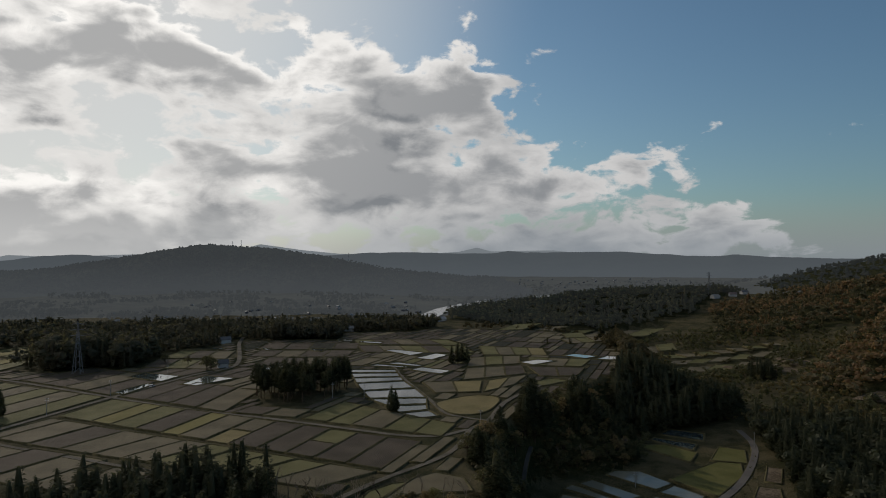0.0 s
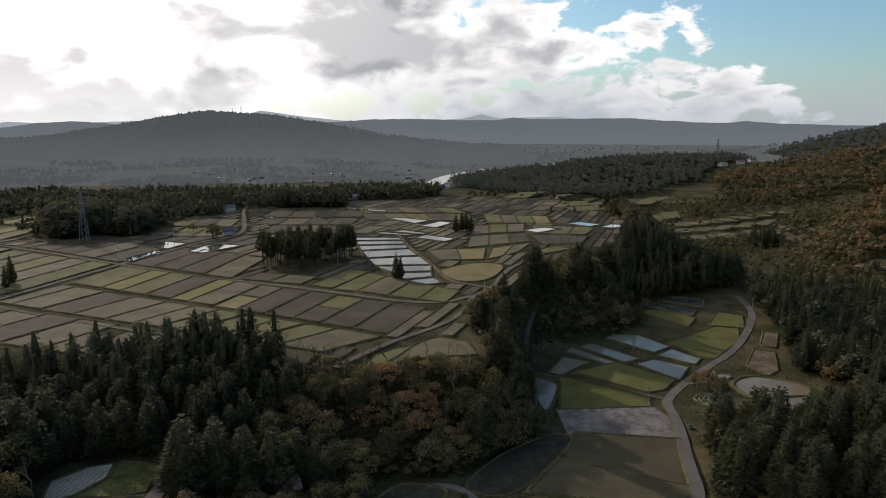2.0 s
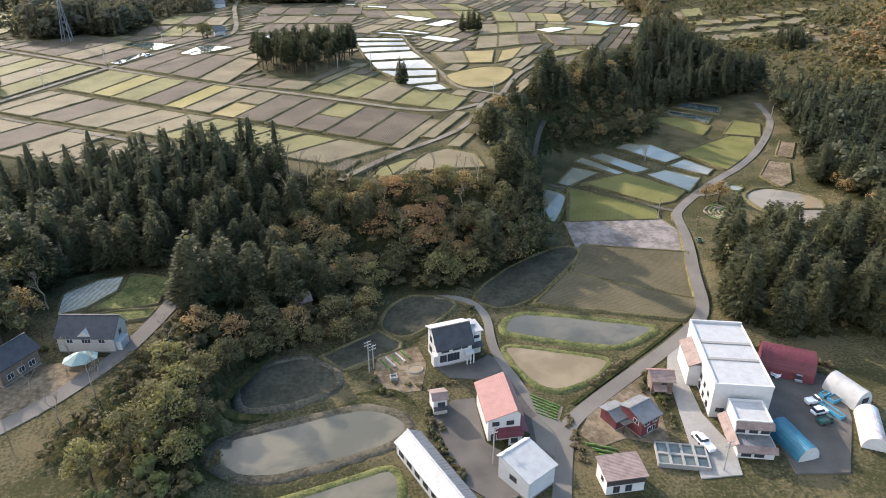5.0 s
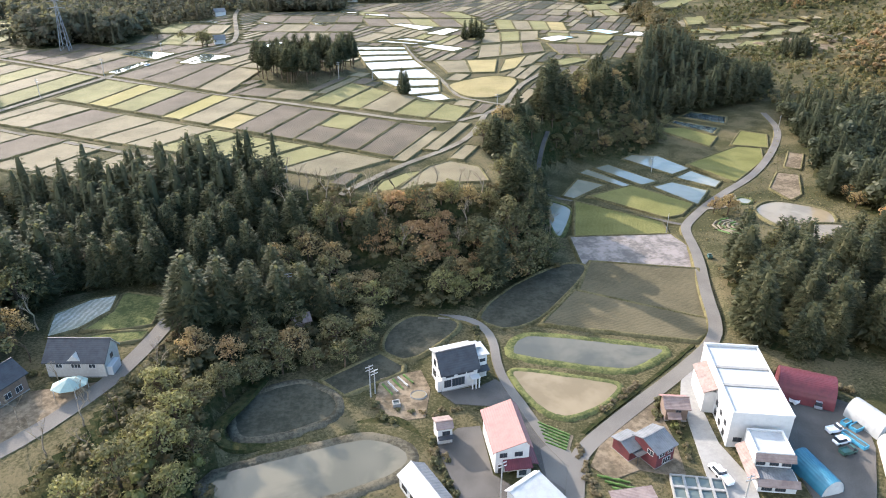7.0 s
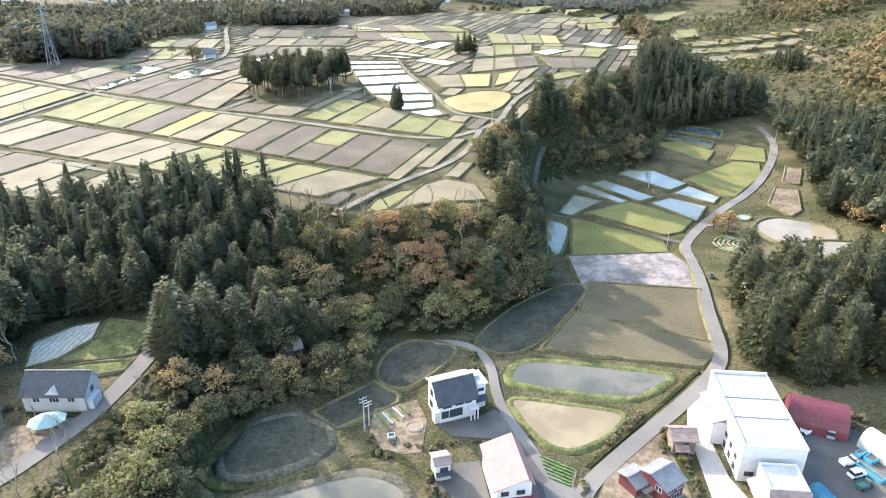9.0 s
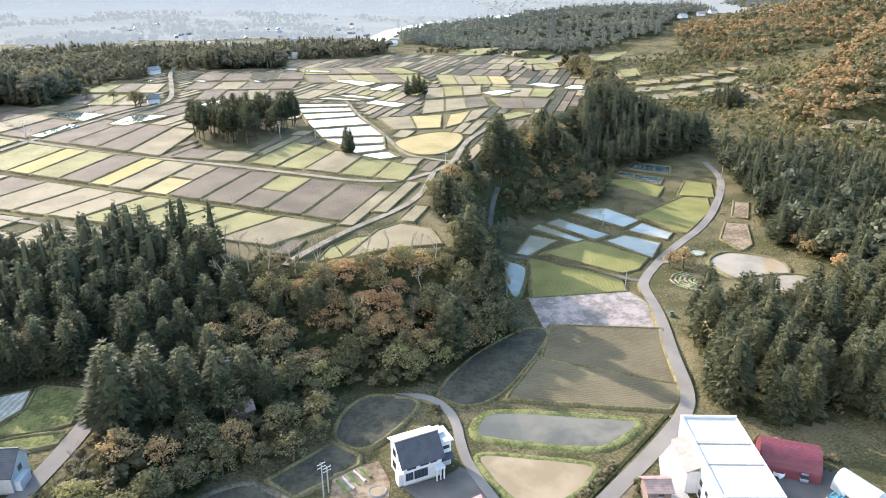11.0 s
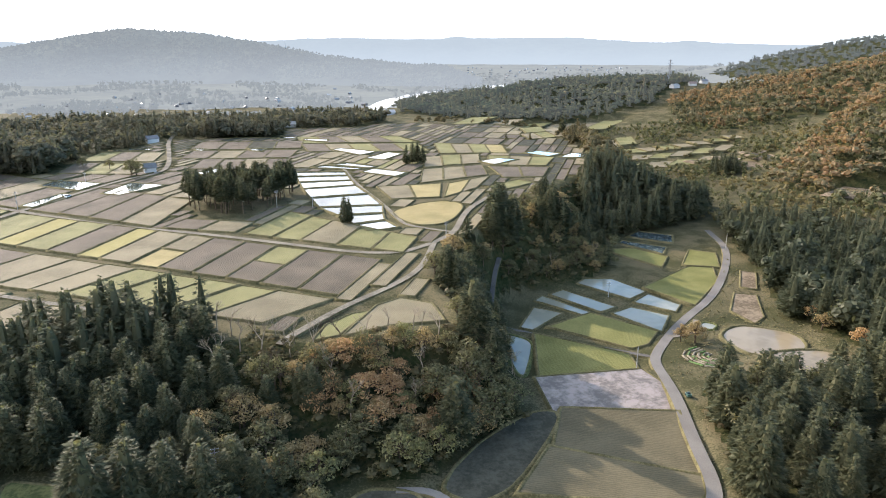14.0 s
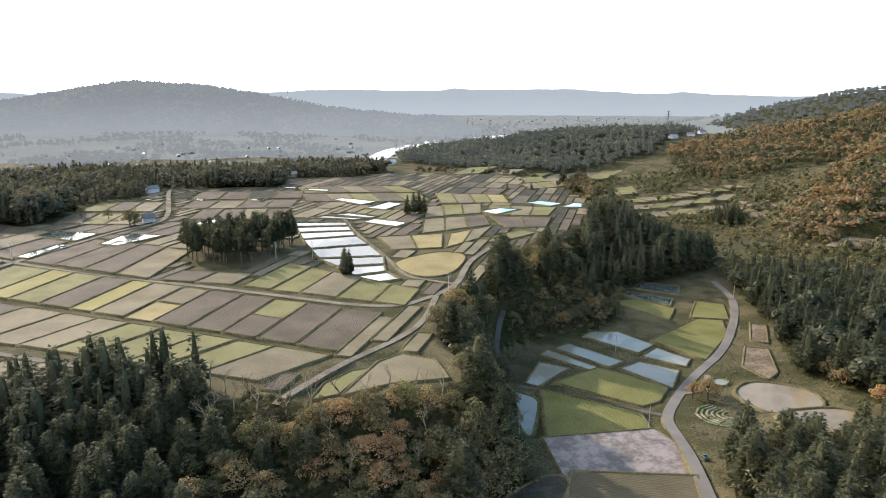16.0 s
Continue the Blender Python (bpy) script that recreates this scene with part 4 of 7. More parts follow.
# ---- the distance: a river, wooded hills and hazy ridges ----
def backdrop_ridge(name, crest, mat, label, run, rough, seed, rows_up=14):
    """A long hill from bearings (degrees), heights (degrees) and distances of its crest; run: how far its near foot lies before it."""
    bearings = np.radians(np.linspace(crest[0][0], crest[-1][0], 260))
    table = np.array(crest, float)
    up = np.interp(np.degrees(bearings), table[:, 0], table[:, 1])
    off = np.interp(np.degrees(bearings), table[:, 0], table[:, 2])
    verts = []
    for j in range(rows_up + 3):
        f = j / rows_up
        for k, (b, e, d) in enumerate(zip(bearings, up, off)):
            r = d - run * (1 - f) * (d / max(off))
            top = max(95 + d * math.tan(radians(e)), 6)
            z = -3 + (top + 3) * (1 - (1 - min(f, 1)) ** 1.5) if f <= 1 else top - (f - 1) * 200
            bumpy = noise.fractal(Vector((r * math.sin(b) / 170, r * math.cos(b) / 170, seed)), 0.9, 2.1, 5)
            fine = noise.noise(Vector((r * math.sin(b) / 9, r * math.cos(b) / 9, seed + 9)))
            z += rough * (bumpy * min(1, 1.6 * (1 - abs(2 * min(f, 1) - 1)) + 0.12) + 0.16 * fine * (0.2 < f))
            verts.append((r * math.sin(b), r * math.cos(b), z))
    n = len(bearings)
    faces = [(j * n + k, j * n + k + 1, j * n + n + k + 1, j * n + n + k) for j in range(rows_up + 2) for k in range(n - 1)]
    tagged(obj(name, verts, faces, mat, True), label, "hill", kind="structure")
    return verts


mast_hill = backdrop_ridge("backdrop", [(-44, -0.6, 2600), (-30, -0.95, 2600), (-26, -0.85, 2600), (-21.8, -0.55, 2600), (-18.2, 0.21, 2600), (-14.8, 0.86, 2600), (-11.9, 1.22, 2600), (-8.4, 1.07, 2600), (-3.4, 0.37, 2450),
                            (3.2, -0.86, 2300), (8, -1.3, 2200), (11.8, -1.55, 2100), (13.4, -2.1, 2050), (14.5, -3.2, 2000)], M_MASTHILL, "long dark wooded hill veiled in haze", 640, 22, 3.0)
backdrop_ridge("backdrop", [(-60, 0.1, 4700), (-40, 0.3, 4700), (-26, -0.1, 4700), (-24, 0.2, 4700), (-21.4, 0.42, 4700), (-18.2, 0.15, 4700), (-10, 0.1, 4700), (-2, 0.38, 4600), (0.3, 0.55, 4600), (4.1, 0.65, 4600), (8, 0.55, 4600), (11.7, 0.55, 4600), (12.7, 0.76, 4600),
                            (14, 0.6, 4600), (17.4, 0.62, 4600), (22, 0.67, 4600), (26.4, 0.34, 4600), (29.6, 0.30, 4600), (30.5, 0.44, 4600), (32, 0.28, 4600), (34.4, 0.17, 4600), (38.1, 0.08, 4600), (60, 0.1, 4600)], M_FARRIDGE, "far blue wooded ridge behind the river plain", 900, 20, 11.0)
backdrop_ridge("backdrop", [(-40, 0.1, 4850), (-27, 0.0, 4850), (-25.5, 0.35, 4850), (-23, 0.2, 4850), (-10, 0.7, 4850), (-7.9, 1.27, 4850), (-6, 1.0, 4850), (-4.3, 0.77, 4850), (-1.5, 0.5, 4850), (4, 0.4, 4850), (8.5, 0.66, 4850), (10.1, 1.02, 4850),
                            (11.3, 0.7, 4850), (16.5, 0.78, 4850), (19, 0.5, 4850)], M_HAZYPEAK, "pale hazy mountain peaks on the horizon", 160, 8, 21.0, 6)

ring = ccw(rounded(RIVER, 1))
tagged(obj("water", [(x, y, 3.2) for x, y in ring], [tuple(range(len(ring)))], still_water("river_water", (0.05, 0.06, 0.06), (0.09, 0.10, 0.09), 0.12)), "wide river bending through the plain below hills", "river", kind="structure")
far = random.Random(77)
verts, faces = [], []
for k in range(210):
    if k < 150:
        x, y = far.uniform(500, 1500), far.uniform(1900, 3100)
    elif k < 180:
        x, y = far.uniform(-330, 140), far.uniform(1080, 1640)
    else:
        x, y = far.uniform(-420, 60), far.uniform(900, 1300)
    w2, d2, h2 = far.uniform(2.4, 4.5), far.uniform(2, 3.2), far.uniform(2.2, 3.6)
    z, a = height(x, y) - 0.5, far.uniform(0, 3.1)
    c2, s2 = math.cos(a), math.sin(a)
    b = len(verts)
    for lx, ly, lz in ((-w2, -d2, 0), (w2, -d2, 0), (w2, d2, 0), (-w2, d2, 0), (-w2, -d2, h2), (w2, -d2, h2), (w2, d2, h2), (-w2, d2, h2), (-w2, 0, h2 + 1.6), (w2, 0, h2 + 1.6)):
        verts.append((x + lx * c2 - ly * s2, y + lx * s2 + ly * c2, z + lz))
    faces += [tuple(b + i for i in f) for f in ((0, 1, 5, 4), (2, 3, 7, 6), (1, 2, 6, 9, 5), (3, 0, 4, 8, 7), (4, 5, 9, 8), (6, 7, 8, 9))]
tagged(obj("far_houses", verts, faces, material("far_house_walls", woodland([(0.16, 0.16, 0.16), (0.07, 0.07, 0.08), (0.30, 0.30, 0.29), (0.10, 0.09, 0.08)]), 0.5)), "scattered pale houses of far villages on the plain", "houses", kind="stuff")

# ---- trees ----
def tube(points, radii, sides=6):
    """A tapered limb along points."""
    verts, faces = [], []
    for k, (p, r) in enumerate(zip(points, radii)):
        d = (Vector(points[min(k + 1, len(points) - 1)]) - Vector(points[max(k - 1, 0)])).normalized()
        s = d.cross(Vector((0.3, 1, 0.1))).normalized()
        t = d.cross(s)
        for i in range(sides):
            a = 6.2832 * i / sides
            v = Vector(p) + (s * math.cos(a) + t * math.sin(a)) * r
            verts.append(tuple(v))
    for k in range(len(points) - 1):
        faces += [(k * sides + i, k * sides + (i + 1) % sides, k * sides + sides + (i + 1) % sides, k * sides + sides + i) for i in range(sides)]
    return verts, faces


def joined(pieces):
    verts, faces = [], []
    for v, f in pieces:
        b = len(verts)
        verts += v
        faces += [tuple(b + i for i in q) for q in f]
    return verts, faces


def mesh(name, verts, faces, mat):
    me = bpy.data.meshes.new(name)
    me.from_pydata(verts, [], faces)
    me.materials.append(mat)
    me.update()
    return me


def cedar_crown(r, low, wide, sprays, taper=0.50, big=1.0):
    """A dense pointed crown of drooping sprays round a dark heart; one unit high."""
    verts, faces = [], []
    lobes = [(r.uniform(0, 6.28), r.uniform(0.2, 0.9), r.uniform(-0.25, 0.3)) for _ in range(9)]

    def girth(z, a):
        f = (z - low) / (1 - low)
        g = wide * min(1.0, (f * 4.5 + 0.35)) * (1 - f) ** taper + 0.006
        return g * (1 + sum(h * math.exp(-((z - zz) * 7) ** 2) * max(0, math.cos(a - aa)) for aa, zz, h in lobes))

    for k in range(sprays):
        f = 1 - (1 - r.random()) ** 0.62
        z, a = low + (1 - low) * f, r.uniform(0, 6.2832)
        q = girth(z, a) * r.uniform(0.72, 1.05)
        c = Vector((q * math.cos(a), q * math.sin(a), z))
        out = Vector((math.cos(a), math.sin(a), r.uniform(-0.15, 0.55)))
        side = Vector((-math.sin(a), math.cos(a), 0))
        size = big * (0.026 + 0.030 * (1 - f)) * r.uniform(0.7, 1.25)
        for j in (-1, 0, 1):
            d = (out + side * (0.75 * j + r.uniform(-0.3, 0.3)) + Vector((0, 0, r.uniform(-0.5, 0.5)))).normalized()
            s = d.cross(Vector((r.uniform(-0.6, 0.6), r.uniform(-0.6, 0.6), 1))).normalized() * size * 0.42
            b = len(verts)
            verts += [tuple(c - s), tuple(c + s), tuple(c + d * size * 1.5 + s * 0.3 - Vector((0, 0, size * 0.25)))]
            faces.append((b, b + 1, b + 2))
    b, sides = len(verts), 9 if sprays > 100 else 6
    levels = [low + 0.01, low + 0.12 * (1 - low), low + 0.4 * (1 - low), low + 0.75 * (1 - low), 0.93]
    for z in levels:
        verts += [(q * math.cos(a), q * math.sin(a), z) for a, q in ((a, r.uniform(0.40, 0.66) * girth(z, a)) for a in (6.2832 * i / sides for i in range(sides)))]
    for k in range(len(levels) - 1):
        faces += [(b + k * sides + i, b + k * sides + (i + 1) % sides, b + k * sides + sides + (i + 1) % sides, b + k * sides + sides + i) for i in range(sides)]
    return verts, faces


def leaf_ball(r, c, rad, count, size, flat=0.8):
    verts, faces = [], []
    for _ in range(count):
        v = Vector((r.gauss(0, 1), r.gauss(0, 1), r.gauss(0, 1) + 0.15)).normalized()
        p = Vector(c) + Vector((v.x, v.y, v.z * flat)) * rad * r.uniform(0.62, 1.08)
        n = (v + Vector((r.uniform(-0.8, 0.8), r.uniform(-0.8, 0.8), r.uniform(-0.3, 0.9)))).normalized()
        s = n.orthogonal().normalized()
        s = Matrix.Rotation(r.uniform(0, 6.28), 3, n) @ s
        t, l = n.cross(s), size * r.uniform(0.6, 1.3)
        b = len(verts)
        verts += [tuple(p - s * l), tuple(p + t * l * 0.55), tuple(p + s * l), tuple(p - t * l * 0.55)]
        faces.append((b, b + 1, b + 2, b + 3))
    return verts, faces


def round_tree(r, balls, leaves, size):
    """Limbs that fork from a trunk, and a leaf clump on each; one unit high."""
    crown, wood = [], [tube([(0, 0, -0.05), (0.01, 0, 0.2), (0.0, 0.02, 0.45), (0.02, 0, 0.72)], [0.028, 0.022, 0.016, 0.006])]
    for k in range(balls):
        a = k * 2.4 + r.uniform(-0.4, 0.4)
        q = 0.30 * math.sqrt((k + 0.3) / balls) * r.uniform(0.8, 1.2)
        z = 0.84 - 0.42 * (q / 0.30) ** 1.5 + r.uniform(-0.09, 0.07)
        c = (q * math.cos(a), q * math.sin(a), z)
        crown.append(leaf_ball(r, c, r.uniform(0.075, 0.15), leaves, size, 0.95))
        start = 0.25 + 0.3 * r.random()
        wood.append(tube([(0, 0.01, start), (c[0] * 0.5, c[1] * 0.5, (start + z) / 2 - 0.02), c], [0.013, 0.009, 0.003], 4))
    return joined(crown), joined(wood)


tree_seed = random.Random(11)
CEDARS, GROVE, ROUNDS, FIRS = [], [], [], []
for k in range(5):
    crown = cedar_crown(tree_seed, 0.08, 0.190, 450, 0.50 + 0.06 * k, 1.25)
    CEDARS.append((mesh("crown", *crown, M_CEDAR), mesh("trunk", *tube([(0, 0, -0.05), (0, 0, 0.3), (0, 0, 0.9)], [0.02, 0.016, 0.004]), M_BARK)))
for k in range(4):
    crown = cedar_crown(tree_seed, 0.38, 0.150, 400, 0.42 + 0.06 * k)
    GROVE.append((mesh("crown", *crown, M_CEDAR), mesh("trunk", *tube([(0, 0, -0.05), (0.01, 0, 0.3), (0, 0.01, 0.9)], [0.016, 0.013, 0.004]), M_BARK)))
shapes = [round_tree(tree_seed, 18 + k % 4, 56, 0.027) for k in range(7)]
M_PALELEAF = foliage("pale_green_leaves", leafy((0.125, 0.120, 0.050), (0.160, 0.148, 0.060), (0.26, 0.235, 0.105)), 0.48)
for mat in (M_LEAF, M_AUTUMN, M_RUSSET, M_PALELEAF):
    ROUNDS.append([(mesh("crown", *crown, mat), mesh("trunk", *wood, M_BARK)) for crown, wood in shapes])
KINDS = {"cedar": (CEDARS, "cedar", "tall dark green cedar with a dense pointed crown", "cedars"),
         "grove": (GROVE, "cedar", "cedar with a bare straight stem and high crown", "cedar grove on the plain"),
         "green": (ROUNDS[0], "broadleaf_tree", "olive green broadleaf tree with a loose crown", "broadleaf trees"),
         "autumn": (ROUNDS[1], "broadleaf_tree", "broadleaf tree in brown autumn leaf", "broadleaf trees"),
         "orange": (ROUNDS[2], "broadleaf_tree", "broadleaf tree in bright orange autumn leaf", "broadleaf trees")}
KINDS["pale"] = (ROUNDS[3], "broadleaf_tree", "pale yellow-green tree with feathery leaves", "broadleaf trees")


def tree(kind, x, y, h, r, wide=1.0, z=None):
    meshes, name, label, group = KINDS[kind]
    crown, trunk = r.choice(meshes)
    home = new(name)
    q = h * wide * r.uniform(0.88, 1.14)
    home.matrix_world = Matrix.Translation((x, y, (height(x, y) if z is None else z) - 0.2)) @ Matrix.Rotation(r.uniform(0, 6.28), 4, "Z") @ Matrix.Rotation(radians(r.uniform(-2.5, 2.5)), 4, "X") @ Matrix.Diagonal((q, q, h, 1))
    tagged(home, label, "tree", group)
    put_under(new("trunk", trunk), home)
    put_under(new("crown", crown), home)


LANE = [(112, 232), (104, 241), (90, 256), (80, 266), (71, 274), (70, 286), (77, 305), (84, 318)]


def off_lane(x, y, line=LANE, gap=2.4):
    for (ax, ay), (bx, by) in zip(line, line[1:]):
        dx, dy = bx - ax, by - ay
        k = min(1, max(0, ((x - ax) * dx + (y - ay) * dy) / (dx * dx + dy * dy)))
        if math.hypot(x - ax - k * dx, y - ay - k * dy) < gap:
            return False
    return True


def kept(places, gap=1.0):
    """Those places on which no plot lies, nor the lane."""
    if not places:
        return []
    x, y = np.array([p[0] for p in places]), np.array([p[1] for p in places])
    good = np.ones(len(x), bool)
    for ring, *_ in PLOTS:
        xs, ys = [p[0] for p in ring], [p[1] for p in ring]
        near = (x > min(xs) - gap) & (x < max(xs) + gap) & (y > min(ys) - gap) & (y < max(ys) + gap)
        if near.any():
            good[near] &= outside(x[near], y[near], ring) >= gap
    return [p for p, ok in zip(places, good) if ok and off_lane(*p)]


def spots(ring, step, r, jitter=0.55):
    """Uneven places about step metres apart within a ring."""
    xs, ys = [p[0] for p in ring], [p[1] for p in ring]
    gx, gy = np.meshgrid(np.arange(min(xs), max(xs), step), np.arange(min(ys), max(ys), step))
    gx = gx + np.array([[r.uniform(-jitter, jitter) * step for _ in row] for row in gx]) + (np.arange(gx.shape[0]) % 2)[:, None] * step * 0.5
    gy = gy + np.array([[r.uniform(-jitter, jitter) * step for _ in row] for row in gy])
    keep = outside(gx, gy, ring) == 0
    return [(float(x), float(y)) for x, y in zip(gx[keep], gy[keep])]


def wood(ring, step, kinds, low, tall, seed, wide=1.0):
    r = random.Random(seed)
    for x, y in kept(spots(ring, step, r)):
        kind = r.choice(kinds)
        h = r.uniform(low, tall) * (1.0 if kind == "cedar" else 0.72)
        tree(kind, x, y, h, r, wide * (1.0 if kind == "cedar" else 1.25))


# cedar wood before the plain, and the taller row below it
LEFT_NEAR = [(-84, 180), (-73, 187), (-54, 185), (-41, 189), (-26, 219), (-30, 226), (-44, 212), (-84, 208)]
LEFT_FAR = [(-165, 225), (-150, 212), (-112, 190), (-85, 180.5), (-85, 208), (-90, 208), (-120, 214)]
wood(LEFT_NEAR, 5.0, ["cedar"] * 14 + ["green"], 12.5, 17.0, 21)
wood([(-52, 184), (-48, 168), (-40, 163), (-30, 168), (-24, 180), (-28, 200), (-40, 192)], 6.0, ["green", "green", "cedar"], 9, 13, 22)
for x, y, h in ((-43.5, 162, 21), (-36.5, 165, 18.5), (-30.4, 166.5, 18), (-23.6, 168, 17), (-18, 172, 15)):
    tree("cedar", x, y, h, tree_seed, 1.2)
# mixed wood on the slope, orange along its crest
wood([(-26, 205), (-9, 206), (4, 205), (-2, 186), (-14, 166), (-27, 158), (-36, 172), (-34, 192)], 6.0, ["green", "green", "green", "cedar", "autumn"], 10, 15, 23)
wood([(-4, 206), (5, 208), (22, 210), (37, 209), (44, 200), (30, 190), (12, 188), (0, 190)], 5.0, ["autumn", "orange", "autumn", "orange", "green", "pale"], 9, 13.5, 24)
wood([(-6, 190), (12, 188), (30, 190), (48, 198), (52, 194), (34, 190), (26, 178), (6, 180), (-2, 170), (-12, 164)], 5.4, ["green", "green", "autumn", "pale"], 10, 15, 25)
wood([(36, 206), (44, 214), (56, 204), (54, 192), (40, 190), (30, 184), (28, 196)], 5.5, ["green", "cedar", "green"], 15, 20, 33)
# the wooded edge: cedars at its corner, mixed trees, then the cedar hill
wood([(40, 222), (46, 226), (43, 246), (60, 250), (64, 236), (60, 220), (54, 205)], 6.5, ["green", "green", "cedar", "autumn"], 10, 15, 26)
wood([(40, 246), (43, 264), (52, 280), (66, 276), (66, 256), (56, 246)], 6.0, ["cedar", "cedar", "green"], 15, 21, 27)
wood([(52, 281), (64, 300), (82, 328), (106, 361), (134, 390), (146, 384), (120, 352), (96, 330), (86, 312), (70, 292), (66, 278)], 6.2, ["green", "green", "cedar", "autumn", "green"], 10, 15, 28)
for x, y, h in ((80, 320, 19), (83, 327, 21), (86, 333, 20), (90, 338, 18), (87, 324, 19), (93, 332, 17), (117, 350, 19), (121, 355, 21), (125, 351, 18)):
    tree("cedar", x, y, h, tree_seed, 1.25)
wood([(122, 352), (148, 384), (158, 388), (152, 364), (143, 332), (118, 320), (90, 312), (100, 332)], 7.2, ["green", "green", "autumn", "cedar"], 8, 13, 30)
# cedars beside the valley road
wood(WOODS["right"], 7.0, ["cedar"] * 14 + ["green"], 14, 21, 31, 1.08)
# single trees and small groups
solo = random.Random(8)
for x, y in spots([(-60, 398), (-49, 373), (-34, 362), (-20, 374), (-11, 388), (-4, 398), (-4, 420), (-20, 417), (-48, 420)], 6.0, solo):
    tree("grove", x, y, solo.uniform(14, 20), solo, 1.0)
single_trees_a = [(17, 339, 14, "cedar"), (19, 340.5, 12, "cedar"), (68, 490, 14, "cedar"), (73, 492, 16, "cedar"), (77, 495, 15, "cedar"), (80, 491, 13, "cedar"),
    (-102, 481, 12, "green"), (-100, 484, 11, "green"), (133, 241, 9.5, "autumn"), (129, 244, 7.5, "autumn"), (136, 246, 7, "autumn"), (-171, 352, 15, "cedar"),
    (-176, 346, 14, "cedar"), (-168, 340, 12, "cedar"), (230, 620, 17, "cedar"), (262, 650, 18, "cedar"), (-140, 520, 8, "green"), (-122, 512, 7, "green"),
    (-40, 119, 11, "pale"), (-45, 112, 11, "green"), (-39, 127, 10, "pale"), (-43, 122, 9, "green"), (-50, 106, 10, "pale"), (-36, 110, 9, "pale")]
single_trees_b = [(-44, 136, 9, "pale"), (-37, 134, 8, "green"), (-35, 121, 7, "green"), (-33, 140, 9, "green"), (-28, 146, 8, "green"), (-22, 150, 9, "green"),
    (-15, 151, 7, "green"), (-8, 152, 8, "green"), (-20, 156, 10, "autumn"), (-10, 160, 10, "green"), (-3, 158, 7, "green"), (-2, 164, 9, "green"),
    (-26, 154, 10, "green"), (-84, 150, 15, "green"), (-88, 162, 17, "cedar"), (-92, 148, 16, "cedar"), (-86, 172, 16, "green"), (-95, 180, 17, "cedar"),
    (-100, 165, 18, "cedar"), (-82, 158, 11, "autumn"), (-40, 150, 9, "autumn"), (-33, 150, 8, "orange"), (178, 216, 9, "orange"), (182, 238, 8, "autumn"),
    (186, 248, 8, "orange")]
for x, y, h, kind in single_trees_a + single_trees_b:
    tree(kind, x, y, h, solo, 1.25 if kind != "cedar" else 0.72 if 300 < y < 520 else 1.0)


# ---- far woods, scrub and undergrowth: uncountable ----
def low_cedar(r):
    v, f = cedar_crown(r, 0.1, 0.17, 40, 0.6, 2.2)
    return np.array(v), f


def heart(r, c, rad, flat=0.85, sides=6):
    """The shaded inside of a crown, lumpy."""
    verts = [(c[0], c[1], c[2] - rad * flat)]
    for q in (-0.45, 0.25, 0.75):
        for i in range(sides):
            a, k = 6.2832 * (i + 0.5 * (q > 0)) / sides, math.sqrt(1 - q * q) * rad * r.uniform(0.8, 1.15)
            verts.append((c[0] + k * math.cos(a), c[1] + k * math.sin(a), c[2] + q * rad * flat * r.uniform(0.85, 1.15)))
    verts.append((c[0], c[1], c[2] + rad * flat))
    n = len(verts) - 1
    faces = [(0, 1 + (i + 1) % sides, 1 + i) for i in range(sides)] + [(n, n - sides + i, n - sides + (i + 1) % sides) for i in range(sides)]
    faces += [(1 + j * sides + i, 1 + j * sides + (i + 1) % sides, 1 + (j + 1) * sides + (i + 1) % sides, 1 + (j + 1) * sides + i) for j in (0, 1) for i in range(sides)]
    return verts, faces


def low_round(r, balls=4, leaves=18, size=0.082):
    """A broad crown of a few leaf clumps for trees seen from far off; one unit high."""
    pieces = []
    for k in range(balls):
        a = 6.2832 * k / balls + r.uniform(-0.5, 0.5)
        q = 0.0 if balls == 1 else r.uniform(0.13, 0.24)
        c, rad = (q * math.cos(a), q * math.sin(a), r.uniform(0.42, 0.70)), r.uniform(0.20, 0.29) if balls > 1 else 0.36
        pieces += [leaf_ball(r, c, rad, leaves, size, 0.95), heart(r, c, rad * 0.62)]
    return np.array(joined(pieces)[0]), joined(pieces)[1]


far_r = random.Random(3)
LOW = {"tall": [(np.array(v), f) for v, f in (cedar_crown(far_r, 0.08, 0.185, 115, 0.52 + 0.06 * k, 1.4) for k in range(5))], "cedar": [low_cedar(far_r) for _ in range(4)], "round": [low_round(far_r, 5, 26, 0.062) for _ in range(6)], "bush": [low_round(far_r, 2, 30, 0.078) for _ in range(6)], "tuft": [low_round(far_r, 1, 14, 0.16) for _ in range(4)], "far": [low_round(far_r, 2, 14, 0.10) for _ in range(6)], "speck": [low_round(far_r, 1, 16, 0.17) for _ in range(4)]}


